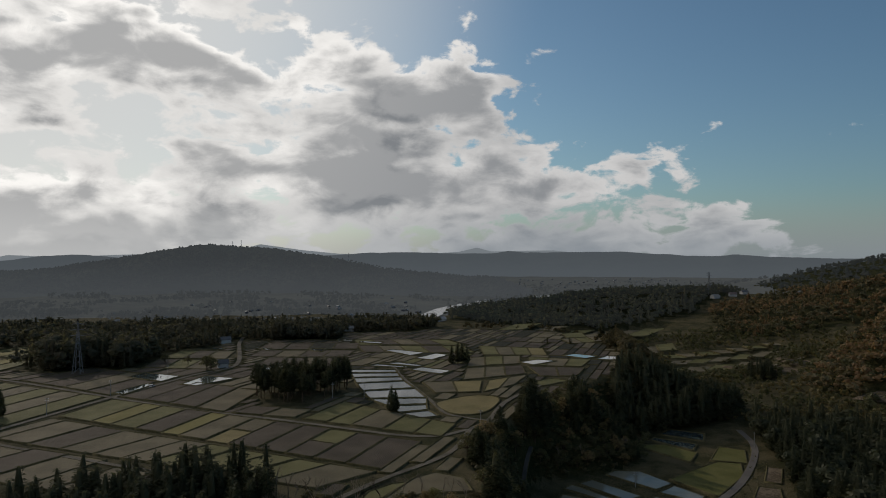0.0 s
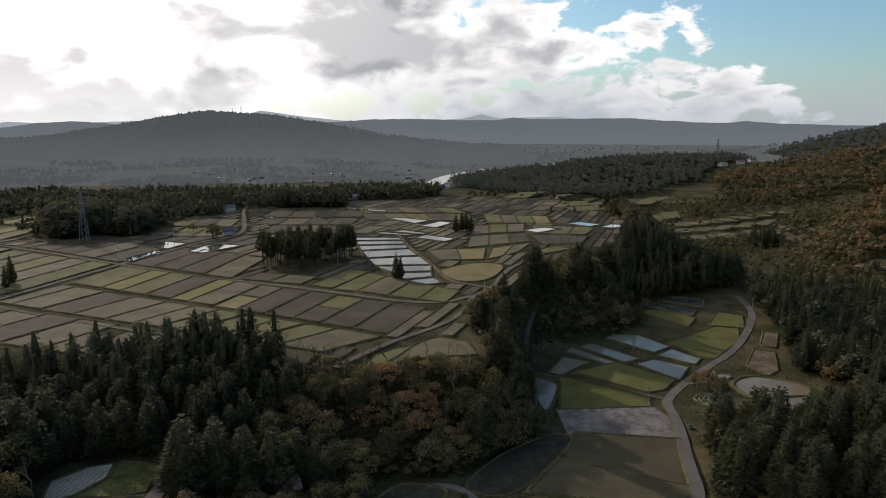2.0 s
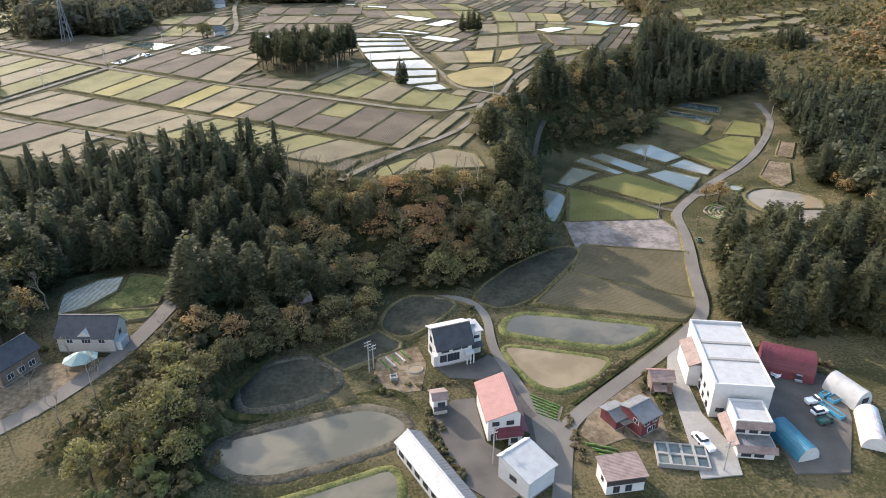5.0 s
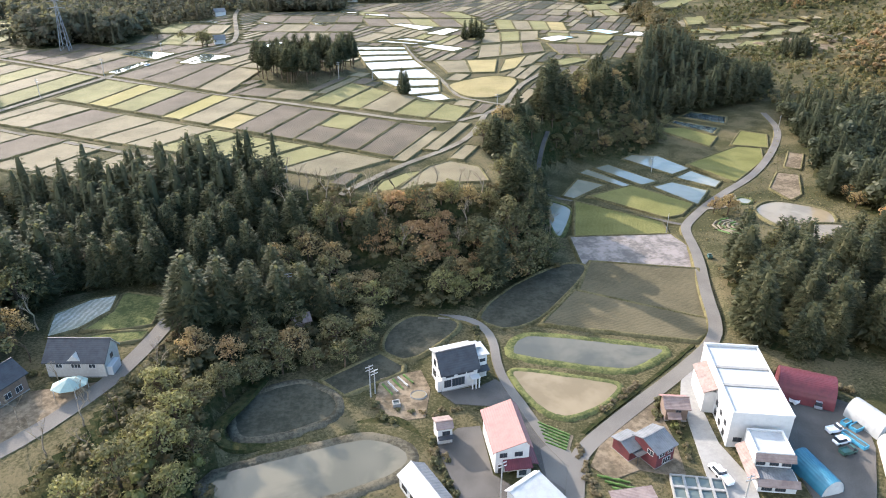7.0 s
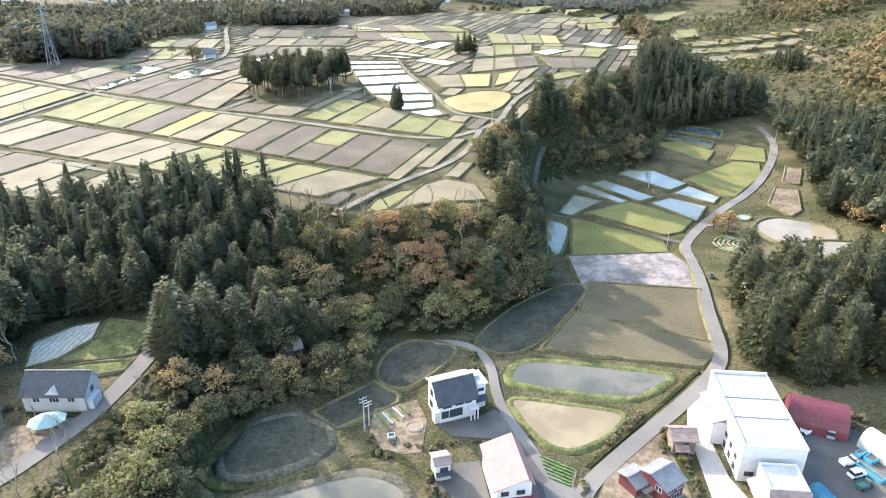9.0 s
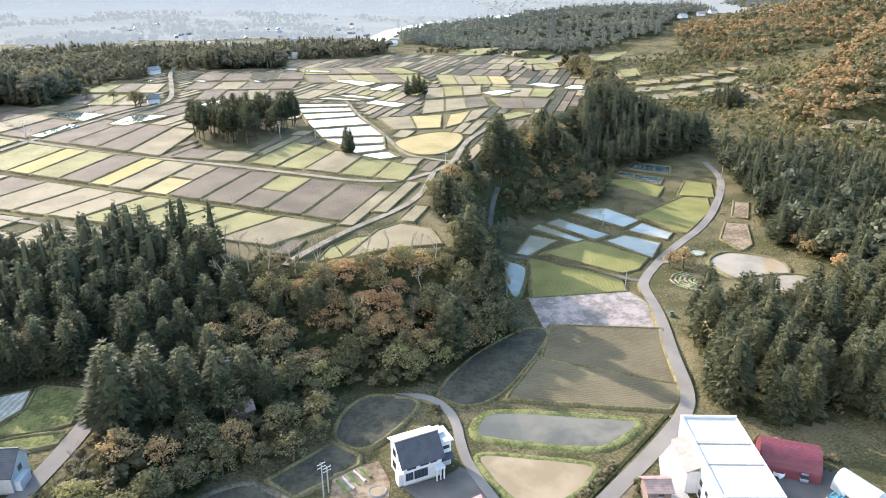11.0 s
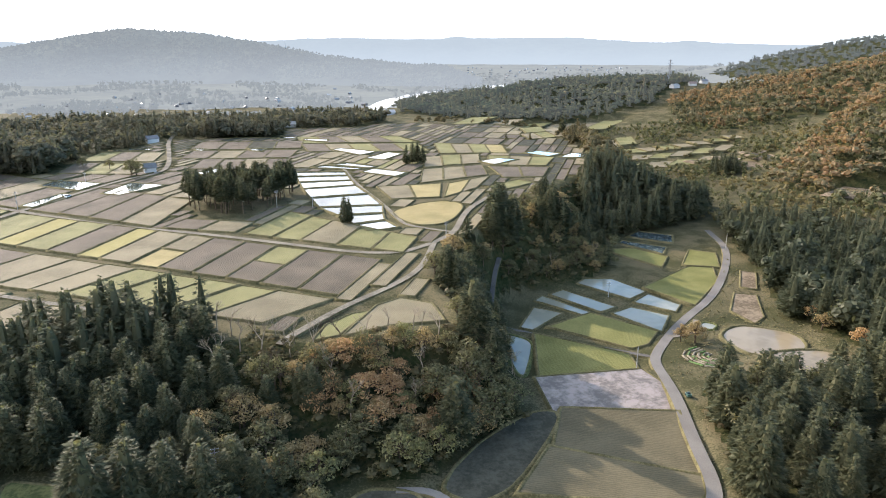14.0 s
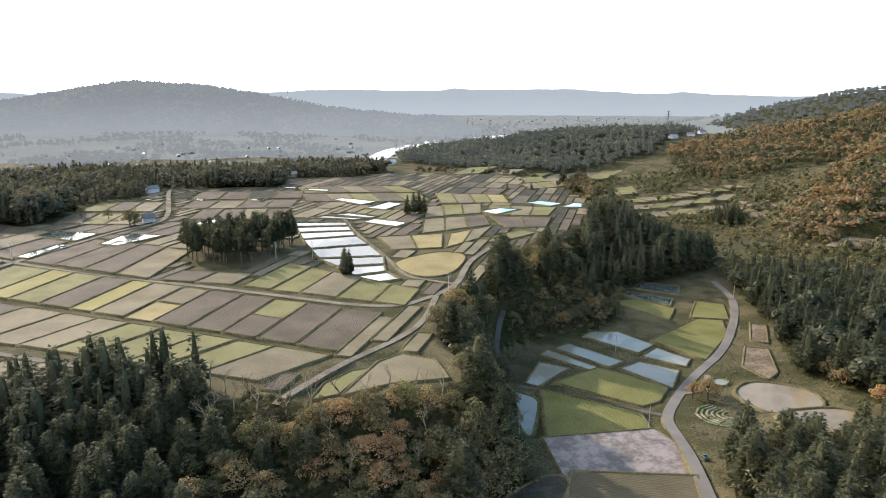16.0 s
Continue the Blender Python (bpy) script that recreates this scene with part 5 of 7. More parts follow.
def far_wood(name, places, kinds, low, tall, mat, label, seed, wide=1.0):
    r = random.Random(seed)
    zs = heights(np.array([p[0] for p in places]), np.array([p[1] for p in places]))
    verts, faces, b = [], [], 0
    for (x, y), z in zip(places, zs):
        kind = r.choice(kinds)
        v, f = r.choice(LOW[kind])
        h = r.uniform(low, tall) * (1 + 0.30 * noise.noise(Vector((x / 60, y / 60, seed))))
        q, a = h * wide * r.uniform(0.85, 1.2), r.uniform(0, 6.28)
        c, s = math.cos(a), math.sin(a)
        verts.append(np.stack([x + (v[:, 0] * c - v[:, 1] * s) * q, y + (v[:, 0] * s + v[:, 1] * c) * q, z - 0.3 + v[:, 2] * h], 1))
        faces += [tuple(b + i for i in g) for g in f]
        b += len(v)
    verts = np.concatenate(verts)
    return tagged(obj(name, verts.tolist(), faces, mat), label, "wood" if tall > 5 else "scrub", kind="stuff")


def open_spots(ring, step, seed, gap=1.0, groves=None):
    """Free places in a ring; groves: only within drifts of that size in metres."""
    r = random.Random(seed)
    places = spots(ring, step, r)
    if groves:
        places = [p for p in places if noise.noise(Vector((p[0] / groves, 0.6 * p[1] / groves, seed))) > 0.02]
    return kept(places, gap)


far_wood("cedar_wood", open_spots(WOODS["upper"], 6.6, 41), ["tall", "tall", "tall", "tall", "tall", "round"], 13, 20, M_FARCEDAR, "dense dark cedar wood above the valley road", 41, 1.0)
far_wood("cedar_wood", open_spots(LEFT_FAR, 5.0, 57), ["tall"], 12.5, 17.5, M_FARCEDAR, "dense cedar wood above the long house", 57)
far_wood("cedar_wood", open_spots([(-165, 225), (-130, 232), (-32, 233), (-26, 222), (-30, 226), (-44, 212), (-90, 208), (-120, 214)], 4.8, 52), ["tall"], 14.0, 18.0, M_FARCEDAR, "dense cedar wood at the edge of the plain", 52)
far_wood("cedar_wood", open_spots([(146, 384), (160, 408), (180, 446), (225, 452), (260, 432), (252, 418), (222, 398), (190, 390), (168, 380)], 6.2, 53), ["tall"], 17, 24, M_FARCEDAR, "dense cedar wood on the hill above the ponds", 53, 1.15)
far_wood("scrub_wood", open_spots([(86, 312), (98, 330), (120, 352), (146, 382), (170, 378), (160, 362), (148, 336), (118, 320)], 4.6, 56), ["bush", "bush", "round"], 3, 7, M_SCRUB, "rounded scrub on the slope above the ponds", 56, 1.1)
far_wood("autumn_wood", open_spots(WOODS["autumn"], 10.0, 42), ["far", "far", "far", "far", "cedar"], 9, 14, M_FARAUTUMN, "hillside wood in rust and ochre autumn leaf", 42, 1.15)
far_wood("autumn_wood", open_spots(WOODS["autumn_bank"], 7.6, 55), ["far"], 8, 13, M_FARAUTUMN, "wooded bank in rust and ochre autumn leaf", 55, 1.1)
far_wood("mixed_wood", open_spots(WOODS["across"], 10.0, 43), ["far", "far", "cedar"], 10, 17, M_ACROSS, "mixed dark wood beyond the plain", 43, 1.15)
far_wood("cedar_wood", open_spots(WOODS["far_left"], 8.5, 44), ["cedar", "cedar", "far", "far"], 9, 17, M_FARLEFT, "dull mixed wood bounding the plain", 44, 1.1)
far_wood("dull_wood", open_spots([(-216, 494), (-172, 480), (-157, 505), (-152, 545), (-190, 562), (-228, 548)], 6.0, 58), ["tall", "round", "round"], 17, 25, M_FARLEFT, "tall dull wood behind the pylon", 58)
far_wood("cedar_clump", open_spots([(-86, 659), (-18, 656), (-14, 684), (-80, 694)], 6.0, 59), ["tall", "tall", "round"], 13, 20, M_FARLEFT, "row of tall dark trees at the far edge of the plain", 59)
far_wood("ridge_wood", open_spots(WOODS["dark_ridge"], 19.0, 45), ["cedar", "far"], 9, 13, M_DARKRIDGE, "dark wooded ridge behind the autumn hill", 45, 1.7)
far_wood("hedgerow", open_spots([(160, 560), (206, 536), (222, 560), (240, 600), (196, 620), (164, 600)], 6.5, 46), ["round", "round", "cedar"], 5, 10, M_FARMIX, "scrubby trees along the far edge of the plain", 46)
far_wood("hedgerow", open_spots([(120, 640), (190, 650), (230, 700), (330, 745), (120, 780), (100, 700)], 9, 47), ["round", "bush"], 4, 9, M_FARMIX, "trees and scrub beyond the far paddies", 47)
far_wood("scarp_wood", open_spots(WOODS["scarp"], 6.5, 54), ["tall", "round", "round"], 8, 15, M_FARMIX, "mixed trees on the far scarp of the plain", 54)
far_wood("scrub_wood", open_spots([(228, 395), (300, 375), (360, 440), (450, 520), (500, 640), (470, 740), (340, 760), (250, 650), (232, 560), (222, 450)], 6.6, 48), ["far", "speck", "speck"], 2.5, 8, M_OLIVE, "tawny scrub and young trees in the side valley", 48)
far_wood("scrub_wood", open_spots([(300, 300), (420, 380), (400, 450), (360, 470), (330, 400), (285, 370)], 9.5, 49), ["far", "speck"], 4, 10, M_SCRUB, "tawny scrub round the side valley's fields", 49)
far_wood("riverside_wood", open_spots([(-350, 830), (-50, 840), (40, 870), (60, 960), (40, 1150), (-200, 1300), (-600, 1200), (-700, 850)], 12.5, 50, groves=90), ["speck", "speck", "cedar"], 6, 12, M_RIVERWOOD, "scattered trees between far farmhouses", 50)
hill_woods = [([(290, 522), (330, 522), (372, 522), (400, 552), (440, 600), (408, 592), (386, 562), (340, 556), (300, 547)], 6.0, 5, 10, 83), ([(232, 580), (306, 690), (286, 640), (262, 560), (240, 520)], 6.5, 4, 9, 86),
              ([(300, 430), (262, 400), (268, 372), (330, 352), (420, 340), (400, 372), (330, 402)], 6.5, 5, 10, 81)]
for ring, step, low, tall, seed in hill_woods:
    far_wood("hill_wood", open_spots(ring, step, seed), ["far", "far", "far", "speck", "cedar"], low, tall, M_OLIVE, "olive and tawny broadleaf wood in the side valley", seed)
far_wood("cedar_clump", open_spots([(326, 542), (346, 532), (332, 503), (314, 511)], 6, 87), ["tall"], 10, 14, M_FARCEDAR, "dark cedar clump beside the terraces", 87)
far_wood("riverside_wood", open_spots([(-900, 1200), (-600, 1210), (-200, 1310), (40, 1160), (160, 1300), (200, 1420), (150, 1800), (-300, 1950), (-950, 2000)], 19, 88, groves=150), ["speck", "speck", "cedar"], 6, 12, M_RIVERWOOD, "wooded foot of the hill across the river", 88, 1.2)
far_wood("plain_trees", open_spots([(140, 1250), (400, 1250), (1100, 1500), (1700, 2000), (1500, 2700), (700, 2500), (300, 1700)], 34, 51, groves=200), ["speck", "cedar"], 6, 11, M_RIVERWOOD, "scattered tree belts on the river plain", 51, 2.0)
for key, step, seed, shrubs, low, tall in (("left", 4.0, 61, "tuft", 1.2, 3.6), ("front", 3.3, 62, "bush", 2.5, 5.5), ("edge", 4.0, 63, "tuft", 1.5, 4), ("right", 4.2, 64, "tuft", 1.2, 3.6), ("bank", 3.0, 65, "bush", 2, 4.5)):
    far_wood("undergrowth", open_spots(WOODS[key], step, seed, 0.3), [shrubs], low, tall, M_FARMIX, "dense shrubs and saplings under the trees", seed, 1.35)

far_wood("undergrowth", open_spots([(-52, 142), (-44, 124), (-35, 112), (-35, 130), (-33, 141), (-27, 150), (-14, 152), (-6, 158), (0, 168), (-8, 172), (-28, 158), (-44, 156)], 2.6, 66, 0.6), ["bush"], 2, 5, M_FARMIX, "dark tangled brush above the ditch", 66, 1.2)

# the canopy of the hill with the masts, sharing the hill's emissive haze
hill_r = random.Random(90)
verts, faces = [], []
for k in range(8000):
    at = hill_r.randrange(260 * 2, 260 * 15)
    (x, y, z), (x2, y2, z2) = mast_hill[at], mast_hill[min(at + 260, 260 * 15 - 1)]
    f, q, h = hill_r.random(), hill_r.uniform(3.0, 5.5), hill_r.uniform(3.0, 7.5)
    x, y, z = x + (x2 - x) * f + hill_r.uniform(-6, 6), y + (y2 - y) * f, z + (z2 - z) * f - 1.5
    b, a = len(verts), hill_r.uniform(0, 6.28)
    for u in range(4):
        verts.append((x + q * math.cos(a + 1.57 * u), y + q * math.sin(a + 1.57 * u), z))
        verts.append((x + 0.8 * q * math.cos(a + 0.6 + 1.57 * u), y + 0.8 * q * math.sin(a + 0.6 + 1.57 * u), z + 0.6 * h))
    verts.append((x, y, z + h))
    faces += [(b + 2 * u, b + (2 * u + 2) % 8, b + (2 * u + 3) % 8, b + 2 * u + 1) for u in range(4)] + [(b + 2 * u + 1, b + (2 * u + 3) % 8, b + 8) for u in range(4)]
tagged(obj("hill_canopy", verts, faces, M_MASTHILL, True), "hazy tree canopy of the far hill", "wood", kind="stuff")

# weeds and tussocks over the rough ground of the valley and along the field edges
village = [(-75, 92), (-32, 96), (10, 88), (60, 86), (110, 100), (118, 138), (96, 142), (108, 190), (124, 236), (112, 240), (96, 200), (84, 150), (60, 128), (40, 126), (30, 160), (40, 165), (30, 172), (8, 150), (-8, 140), (-32, 128), (-60, 120)]
far_wood("weeds", open_spots(village, 3.0, 71, 0.6), ["tuft"], 0.15, 0.5, M_WEED, "dry weeds and grass tussocks", 71, 1.6)
far_wood("weeds", open_spots([(106, 212), (128, 246), (170, 282), (210, 340), (200, 300), (186, 260), (176, 210), (140, 204)], 2.6, 72, 0.6), ["tuft"], 0.3, 1.1, M_WEED, "dry weeds and grass tussocks", 72, 1.4)

# ---- buildings: axes of each are x along its front, y to its back, z up ----
def slab(x0, y0, z0, x1, y1, z1):
    v = [(x0, y0, z0), (x1, y0, z0), (x1, y1, z0), (x0, y1, z0), (x0, y0, z1), (x1, y0, z1), (x1, y1, z1), (x0, y1, z1)]
    return v, [(3, 2, 1, 0), (4, 5, 6, 7), (0, 1, 5, 4), (1, 2, 6, 5), (2, 3, 7, 6), (3, 0, 4, 7)]


def sloped(corners, thick):
    """A roof sheet: four upper corners, in order, and its thickness."""
    v = [tuple(c) for c in corners] + [(c[0], c[1], c[2] - thick) for c in corners]
    return v, [(0, 1, 2, 3), (7, 6, 5, 4), (0, 4, 5, 1), (1, 5, 6, 2), (2, 6, 7, 3), (3, 7, 4, 0)]


def at_site(name, x, y, turn, label, category="building", group="village buildings", sink=0.15):
    return thing(name, x, y, height(x, y) - sink, label, category, group, turn=turn)


SIDES = {"front": 0, "left": -90, "right": 90, "back": 180}


def window(home, side, w, d, u, z, wide, tall, bars=1, frame_mat=None):
    """A framed window on a wall of a w by d block: u along the wall, z its sill."""
    turn = SIDES[side]
    place = {"front": (u, -d / 2, z), "left": (-w / 2, -u, z), "right": (w / 2, u, z), "back": (-u, d / 2, z)}[side]
    a, b = wide / 2, wide / 2 + 0.07
    ring = [(x, y, z2) for y in (-0.09, 0.0) for x, z2 in ((-b, -0.07), (b, -0.07), (b, tall + 0.07), (-b, tall + 0.07), (-a, 0), (a, 0), (a, tall), (-a, tall))]
    faces = []
    for k in range(4):
        m = (k + 1) % 4
        faces += [(k, m, m + 4, k + 4), (k + 8, k + 12, m + 12, m + 8), (k, k + 8, m + 8, m), (k + 4, m + 4, m + 12, k + 12)]
    frame_ob = shape("window", ring, faces, frame_mat or M_FRAME, home)
    frame_ob.matrix_local = pose(*place, 0, 0, turn)
    step = wide / (bars + 1)
    for k in range(bars + 1):
        u2 = -a + step * k
        shape("pane", *slab(u2 + 0.03 * (k > 0), -0.045, 0, u2 + step - 0.03 * (k < bars), -0.005, tall), M_GLASS, frame_ob)
        if k:
            shape("mullion", *slab(u2 - 0.03, -0.08, 0, u2 + 0.03, 0, tall), frame_mat or M_FRAME, frame_ob)
    return frame_ob


def door(home, side, w, d, u, wide, tall, mat):
    turn = SIDES[side]
    place = {"front": (u, -d / 2, 0.15), "left": (-w / 2, -u, 0.15), "right": (w / 2, u, 0.15), "back": (-u, d / 2, 0.15)}[side]
    ob = shape("door", *joined([slab(-wide / 2, -0.08, 0, wide / 2, 0, tall)] + [slab(-wide / 2, -0.10, tall * k / 5, wide / 2, -0.08, tall * k / 5 + 0.05) for k in range(1, 5)]), mat, home)
    ob.matrix_local = pose(*place, 0, 0, turn)


def gabled(home, w, d, eave_front, eave_back, ridge, ridge_at, wall, roof_front, roof_back, over=0.5, foot=None):
    """Walls with gables at both ends, and two roof sheets; the ridge runs along the front."""
    r = -d / 2 + d * ridge_at
    v = [(sx * w / 2, y, z) for sx in (-1, 1) for y, z in ((-d / 2, 0), (d / 2, 0), (d / 2, eave_back), (r, ridge), (-d / 2, eave_front))]
    shape("wall", v, [(0, 4, 3, 2, 1), (5, 6, 7, 8, 9), (0, 5, 9, 4), (1, 2, 7, 6)], wall, home)
    if foot:
        shape("foundation", *slab(-w / 2 - 0.06, -d / 2 - 0.06, -0.4, w / 2 + 0.06, d / 2 + 0.06, 0.45), foot, home)
    sf, sb = (ridge - eave_front) / (d * ridge_at), (ridge - eave_back) / (d * (1 - ridge_at))
    x = w / 2 + over
    shape("front_roof", *sloped([(-x, -d / 2 - over, eave_front - sf * over + 0.2), (x, -d / 2 - over, eave_front - sf * over + 0.2), (x, r, ridge + 0.2), (-x, r, ridge + 0.2)], 0.18), roof_front, home)
    shape("back_roof", *sloped([(-x, r, ridge + 0.2), (x, r, ridge + 0.2), (x, d / 2 + over, eave_back - sb * over + 0.2), (-x, d / 2 + over, eave_back - sb * over + 0.2)], 0.18), roof_back, home)
    shape("ridge_cap", *slab(-x - 0.03, r - 0.16, ridge + 0.17, x + 0.03, r + 0.16, ridge + 0.30), roof_front, home)


def boxed(home, w, d, h, wall, top, rim=0.35, roof_mat=None, name="flat_roof"):
    shape("wall", *slab(-w / 2, -d / 2, -0.3, w / 2, d / 2, h), wall, home)
    shape(name, *slab(-w / 2 + rim, -d / 2 + rim, h - 0.05, w / 2 - rim, d / 2 - rim, h + 0.06), roof_mat or top, home)
    t = 0.22
    shape("parapet", *joined([slab(-w / 2 - 0.05, -d / 2 - 0.05, h, w / 2 + 0.05, -d / 2 + t, h + 0.45), slab(-w / 2 - 0.05, d / 2 - t, h, w / 2 + 0.05, d / 2 + 0.05, h + 0.45),
                              slab(-w / 2 - 0.05, -d / 2 + t, h, -w / 2 + t, d / 2 - t, h + 0.45), slab(w / 2 - t, -d / 2 + t, h, w / 2 + 0.05, d / 2 - t, h + 0.45)]), top, home)


def vaulted(home, w, length, h, mat, end_mat, steps=14):
    """A round-roofed hut along y."""
    arc = [(-w / 2 * math.cos(math.pi * k / steps), h * math.sin(math.pi * k / steps) ** 0.8) for k in range(steps + 1)]
    n, v = steps + 1, []
    for y in (-length / 2, length / 2):
        v += [(x, y, z) for x, z in arc]
    shape("vault", v, [(k, k + 1, n + k + 1, n + k) for k in range(steps)], mat, home, smooth=True)
    for sy in (-1, 1):
        ring = [(x * 0.98, sy * (length / 2 - 0.08), z * 0.985) for x, z in arc]
        shape("end_wall", ring, [tuple(range(n)) if sy < 0 else tuple(range(n))[::-1]], end_mat, home)
    for k in range(1, 6):
        y = -length / 2 + length * k / 6
        rib = [(x * s, y + dy, z * s) for s in (1.0, 1.02) for dy in (-0.05, 0.05) for x, z in arc]
        shape("rib", rib, [(2 * n + i, 2 * n + i + 1, 3 * n + i + 1, 3 * n + i) for i in range(steps)], mat, home)


# the white house with the long dark front roof
home = at_site("house", 16.7, 143.7, 14, "white two-storey house with a dark slate front roof", "house")
W, D = 8.3, 6.8
# the back slope's white holds its sunlit glare; the front slope is dark
gabled(home, W, D, 5.3, 7.2, 8.7, 0.44, M_WHITE, M_SLATE, M_WHITEROOF, 0.55, M_CONCRETE)
for u, z, a, b, n in ((-2.9, 1.4, 1.5, 1.7, 2), (-0.4, 1.3, 2.8, 1.9, 3), (-2.4, 3.9, 1.8, 0.7, 4), (0.4, 4.0, 1.8, 0.7, 4), (2.4, 4.0, 1.4, 0.7, 3)):
    window(home, "front", W, D, u, z, a, b, n)
for u, z, a, b in ((-1.2, 4.4, 1.2, 1.4), (1.6, 5.0, 1.0, 1.2), (-1.5, 1.3, 1.5, 1.5), (1.4, 1.3, 1.2, 1.6)):
    window(home, "left", W, D, u, z, a, b)
shape("porch", *joined([slab(2.2, -D / 2 - 1.6, 3.0, 4.3, -D / 2, 3.25), slab(2.35, -D / 2 - 1.5, 0, 2.6, -D / 2 - 1.25, 3.0), slab(3.2, -D / 2 - 1.5, 0, 3.4, -D / 2 - 1.25, 3.0), slab(3.95, -D / 2 - 1.5, 0, 4.2, -D / 2 - 1.25, 3.0)]), M_WHITE, home, "white porch on square posts")
shape("bay", *slab(-W / 2 - 0.9, -D / 2 + 0.4, 0, -W / 2, -D / 2 + 2.2, 3.0), M_WHITE, home)
wing = [slab(W / 2 - 0.2, -1.2, -0.3, W / 2 + 3.2, 3.2, 6.3)]
shape("side_wing", *joined(wing), M_WHITE, home, "white side wing with a garage")
shape("wing_roof", *joined([slab(W / 2 - 0.5, -1.7, 6.32, W / 2 + 3.6, 3.5, 6.55), slab(W / 2 + 0.2, 0.8, 6.56, W / 2 + 2.4, 3.4, 7.1)]), M_WHITEROOF, home)
shape("canopy", *sloped([(W / 2 - 0.4, -2.8, 2.9), (W / 2 + 3.4, -2.8, 2.9), (W / 2 + 3.4, -1.2, 3.4), (W / 2 - 0.4, -1.2, 3.4)], 0.15), M_SLATE, home)
garage = shape("garage_door", *joined([slab(W / 2 + 0.5, -1.26, 0.1, W / 2 + 2.9, -1.2, 2.4)] + [slab(W / 2 + 0.5, -1.29, 0.4 + 0.45 * k, W / 2 + 2.9, -1.26, 0.44 + 0.45 * k) for k in range(4)]), M_CREAM, home)
shape("window", *slab(W / 2 + 1.4, -1.28, 4.4, W / 2 + 2.8, -1.2, 5.2), M_GLASS, home)
shape("window", *slab(W / 2 + 0.2, -1.28, 4.0, W / 2 + 0.9, -1.2, 4.5), M_GLASS, home)

# the house under the pink roof
home = at_site("house", 23.6, 120.2, 2, "white house under a broad faded pink metal roof", "house")
W, D = 6.4, 11.4
v = [(sx, sy * D / 2, z) for sy in (-1, 1) for sx, z in ((-W / 2, 0), (W / 2, 0), (W / 2, 6.4), (W / 2 - 0.8, 7.4), (-W / 2, 5.5))]
shape("wall", v, [(4, 3, 2, 1, 0), (5, 6, 7, 8, 9), (0, 5, 9, 4), (1, 2, 7, 6)], M_WHITE, home)
shape("west_roof", *sloped([(-W / 2 - 0.6, -D / 2 - 0.5, 5.55), (W / 2 - 0.8, -D / 2 - 0.5, 7.62), (W / 2 - 0.8, D / 2 + 0.5, 7.62), (-W / 2 - 0.6, D / 2 + 0.5, 5.55)], 0.16), M_PINKROOF, home)
shape("east_roof", *sloped([(W / 2 - 0.8, -D / 2 - 0.5, 7.62), (W / 2 + 0.6, -D / 2 - 0.5, 6.0), (W / 2 + 0.6, D / 2 + 0.5, 6.0), (W / 2 - 0.8, D / 2 + 0.5, 7.62)], 0.16), M_PINKROOF, home)
for u, z, a, b in ((-1.7, 3.9, 1.3, 0.9), (1.2, 3.9, 1.4, 0.9), (-0.4, 0.6, 1.4, 1.6)):
    window(home, "front", W, D, u, z, a, b)
for u in (-3, 0.5, 3.5):
    window(home, "left", W, D, u, 3.4, 1.3, 1.0)
door(home, "front", W, D, -2.1, 1.0, 2.0, M_FRAME)
shape("lean_to_roof", *sloped([(-1.8, -D / 2 - 2.0, 2.5), (W / 2 + 0.4, -D / 2 - 2.0, 2.5), (W / 2 + 0.4, -D / 2 - 0.02, 3.3), (-1.8, -D / 2 - 0.02, 3.3)], 0.14), M_MAROON, home, "maroon lean-to roof")
shape("lean_to_roof", *sloped([(W / 2 - 0.2, -D / 2 - 0.8, 2.6), (W / 2 + 1.8, -D / 2 - 0.8, 2.2), (W / 2 + 1.8, D / 2 - 6, 2.2), (W / 2 - 0.2, D / 2 - 6, 2.6)], 0.12), M_MAROON, home, "maroon side roof")
shape("lean_to_wall", *joined([slab(0.6, -D / 2 - 1.7, 0, W / 2 + 0.1, -D / 2 - 1.6, 2.4), slab(W / 2 + 0.0, -D / 2 - 1.7, 0, W / 2 + 0.1, -D / 2, 2.4)]), M_WHITE, home)
shape("window", *slab(1.0, -D / 2 - 1.75, 0.7, 2.4, -D / 2 - 1.7, 1.9), M_GLASS, home)

# small white shed
home = at_site("shed", 12.0, 125.4, 6, "small white shed with a rusty striped roof", "shed")
gabled(home, 2.9, 4.2, 4.2, 3.4, 4.9, 0.25, M_WHITE, M_TILE, M_TILE, 0.3, M_CONCRETE)
window(home, "front", 2.9, 4.2, 0.2, 2.4, 1.4, 0.9)
door(home, "front", 2.9, 4.2, 0.0, 2.0, 1.8, M_CREAM)
shape("canopy", *sloped([(-1.5, -3.0, 2.0), (1.5, -3.0, 2.0), (1.5, -2.1, 2.3), (-1.5, -2.1, 2.3)], 0.1), M_SLATE, home)

# long white shed by the ponds
home = at_site("long_shed", 9.6, 104.0, -65, "long white shed with a grey and white metal roof", "shed")
W, D = 22.0, 5.2
gabled(home, W, D, 3.2, 3.2, 4.8, 0.5, M_WHITE, M_WHITEROOF, M_GREYROOF, 0.35, M_CONCRETE)
for k in range(7):
    window(home, "front", W, D, -9 + 3 * k, 1.2, 1.6, 1.2, 2)

# flat-roofed white annexe beside the lane
home = at_site("annexe", 25.8, 103.6, 33, "plain white building with a pale sheet roof", "building")
gabled(home, 6.8, 7.6, 4.6, 5.4, 5.8, 0.9, M_WHITE, M_WHITEROOF, M_WHITEROOF, 0.35, M_CONCRETE)
window(home, "left", 6.8, 7.6, 0, 2.2, 1.6, 1.0)

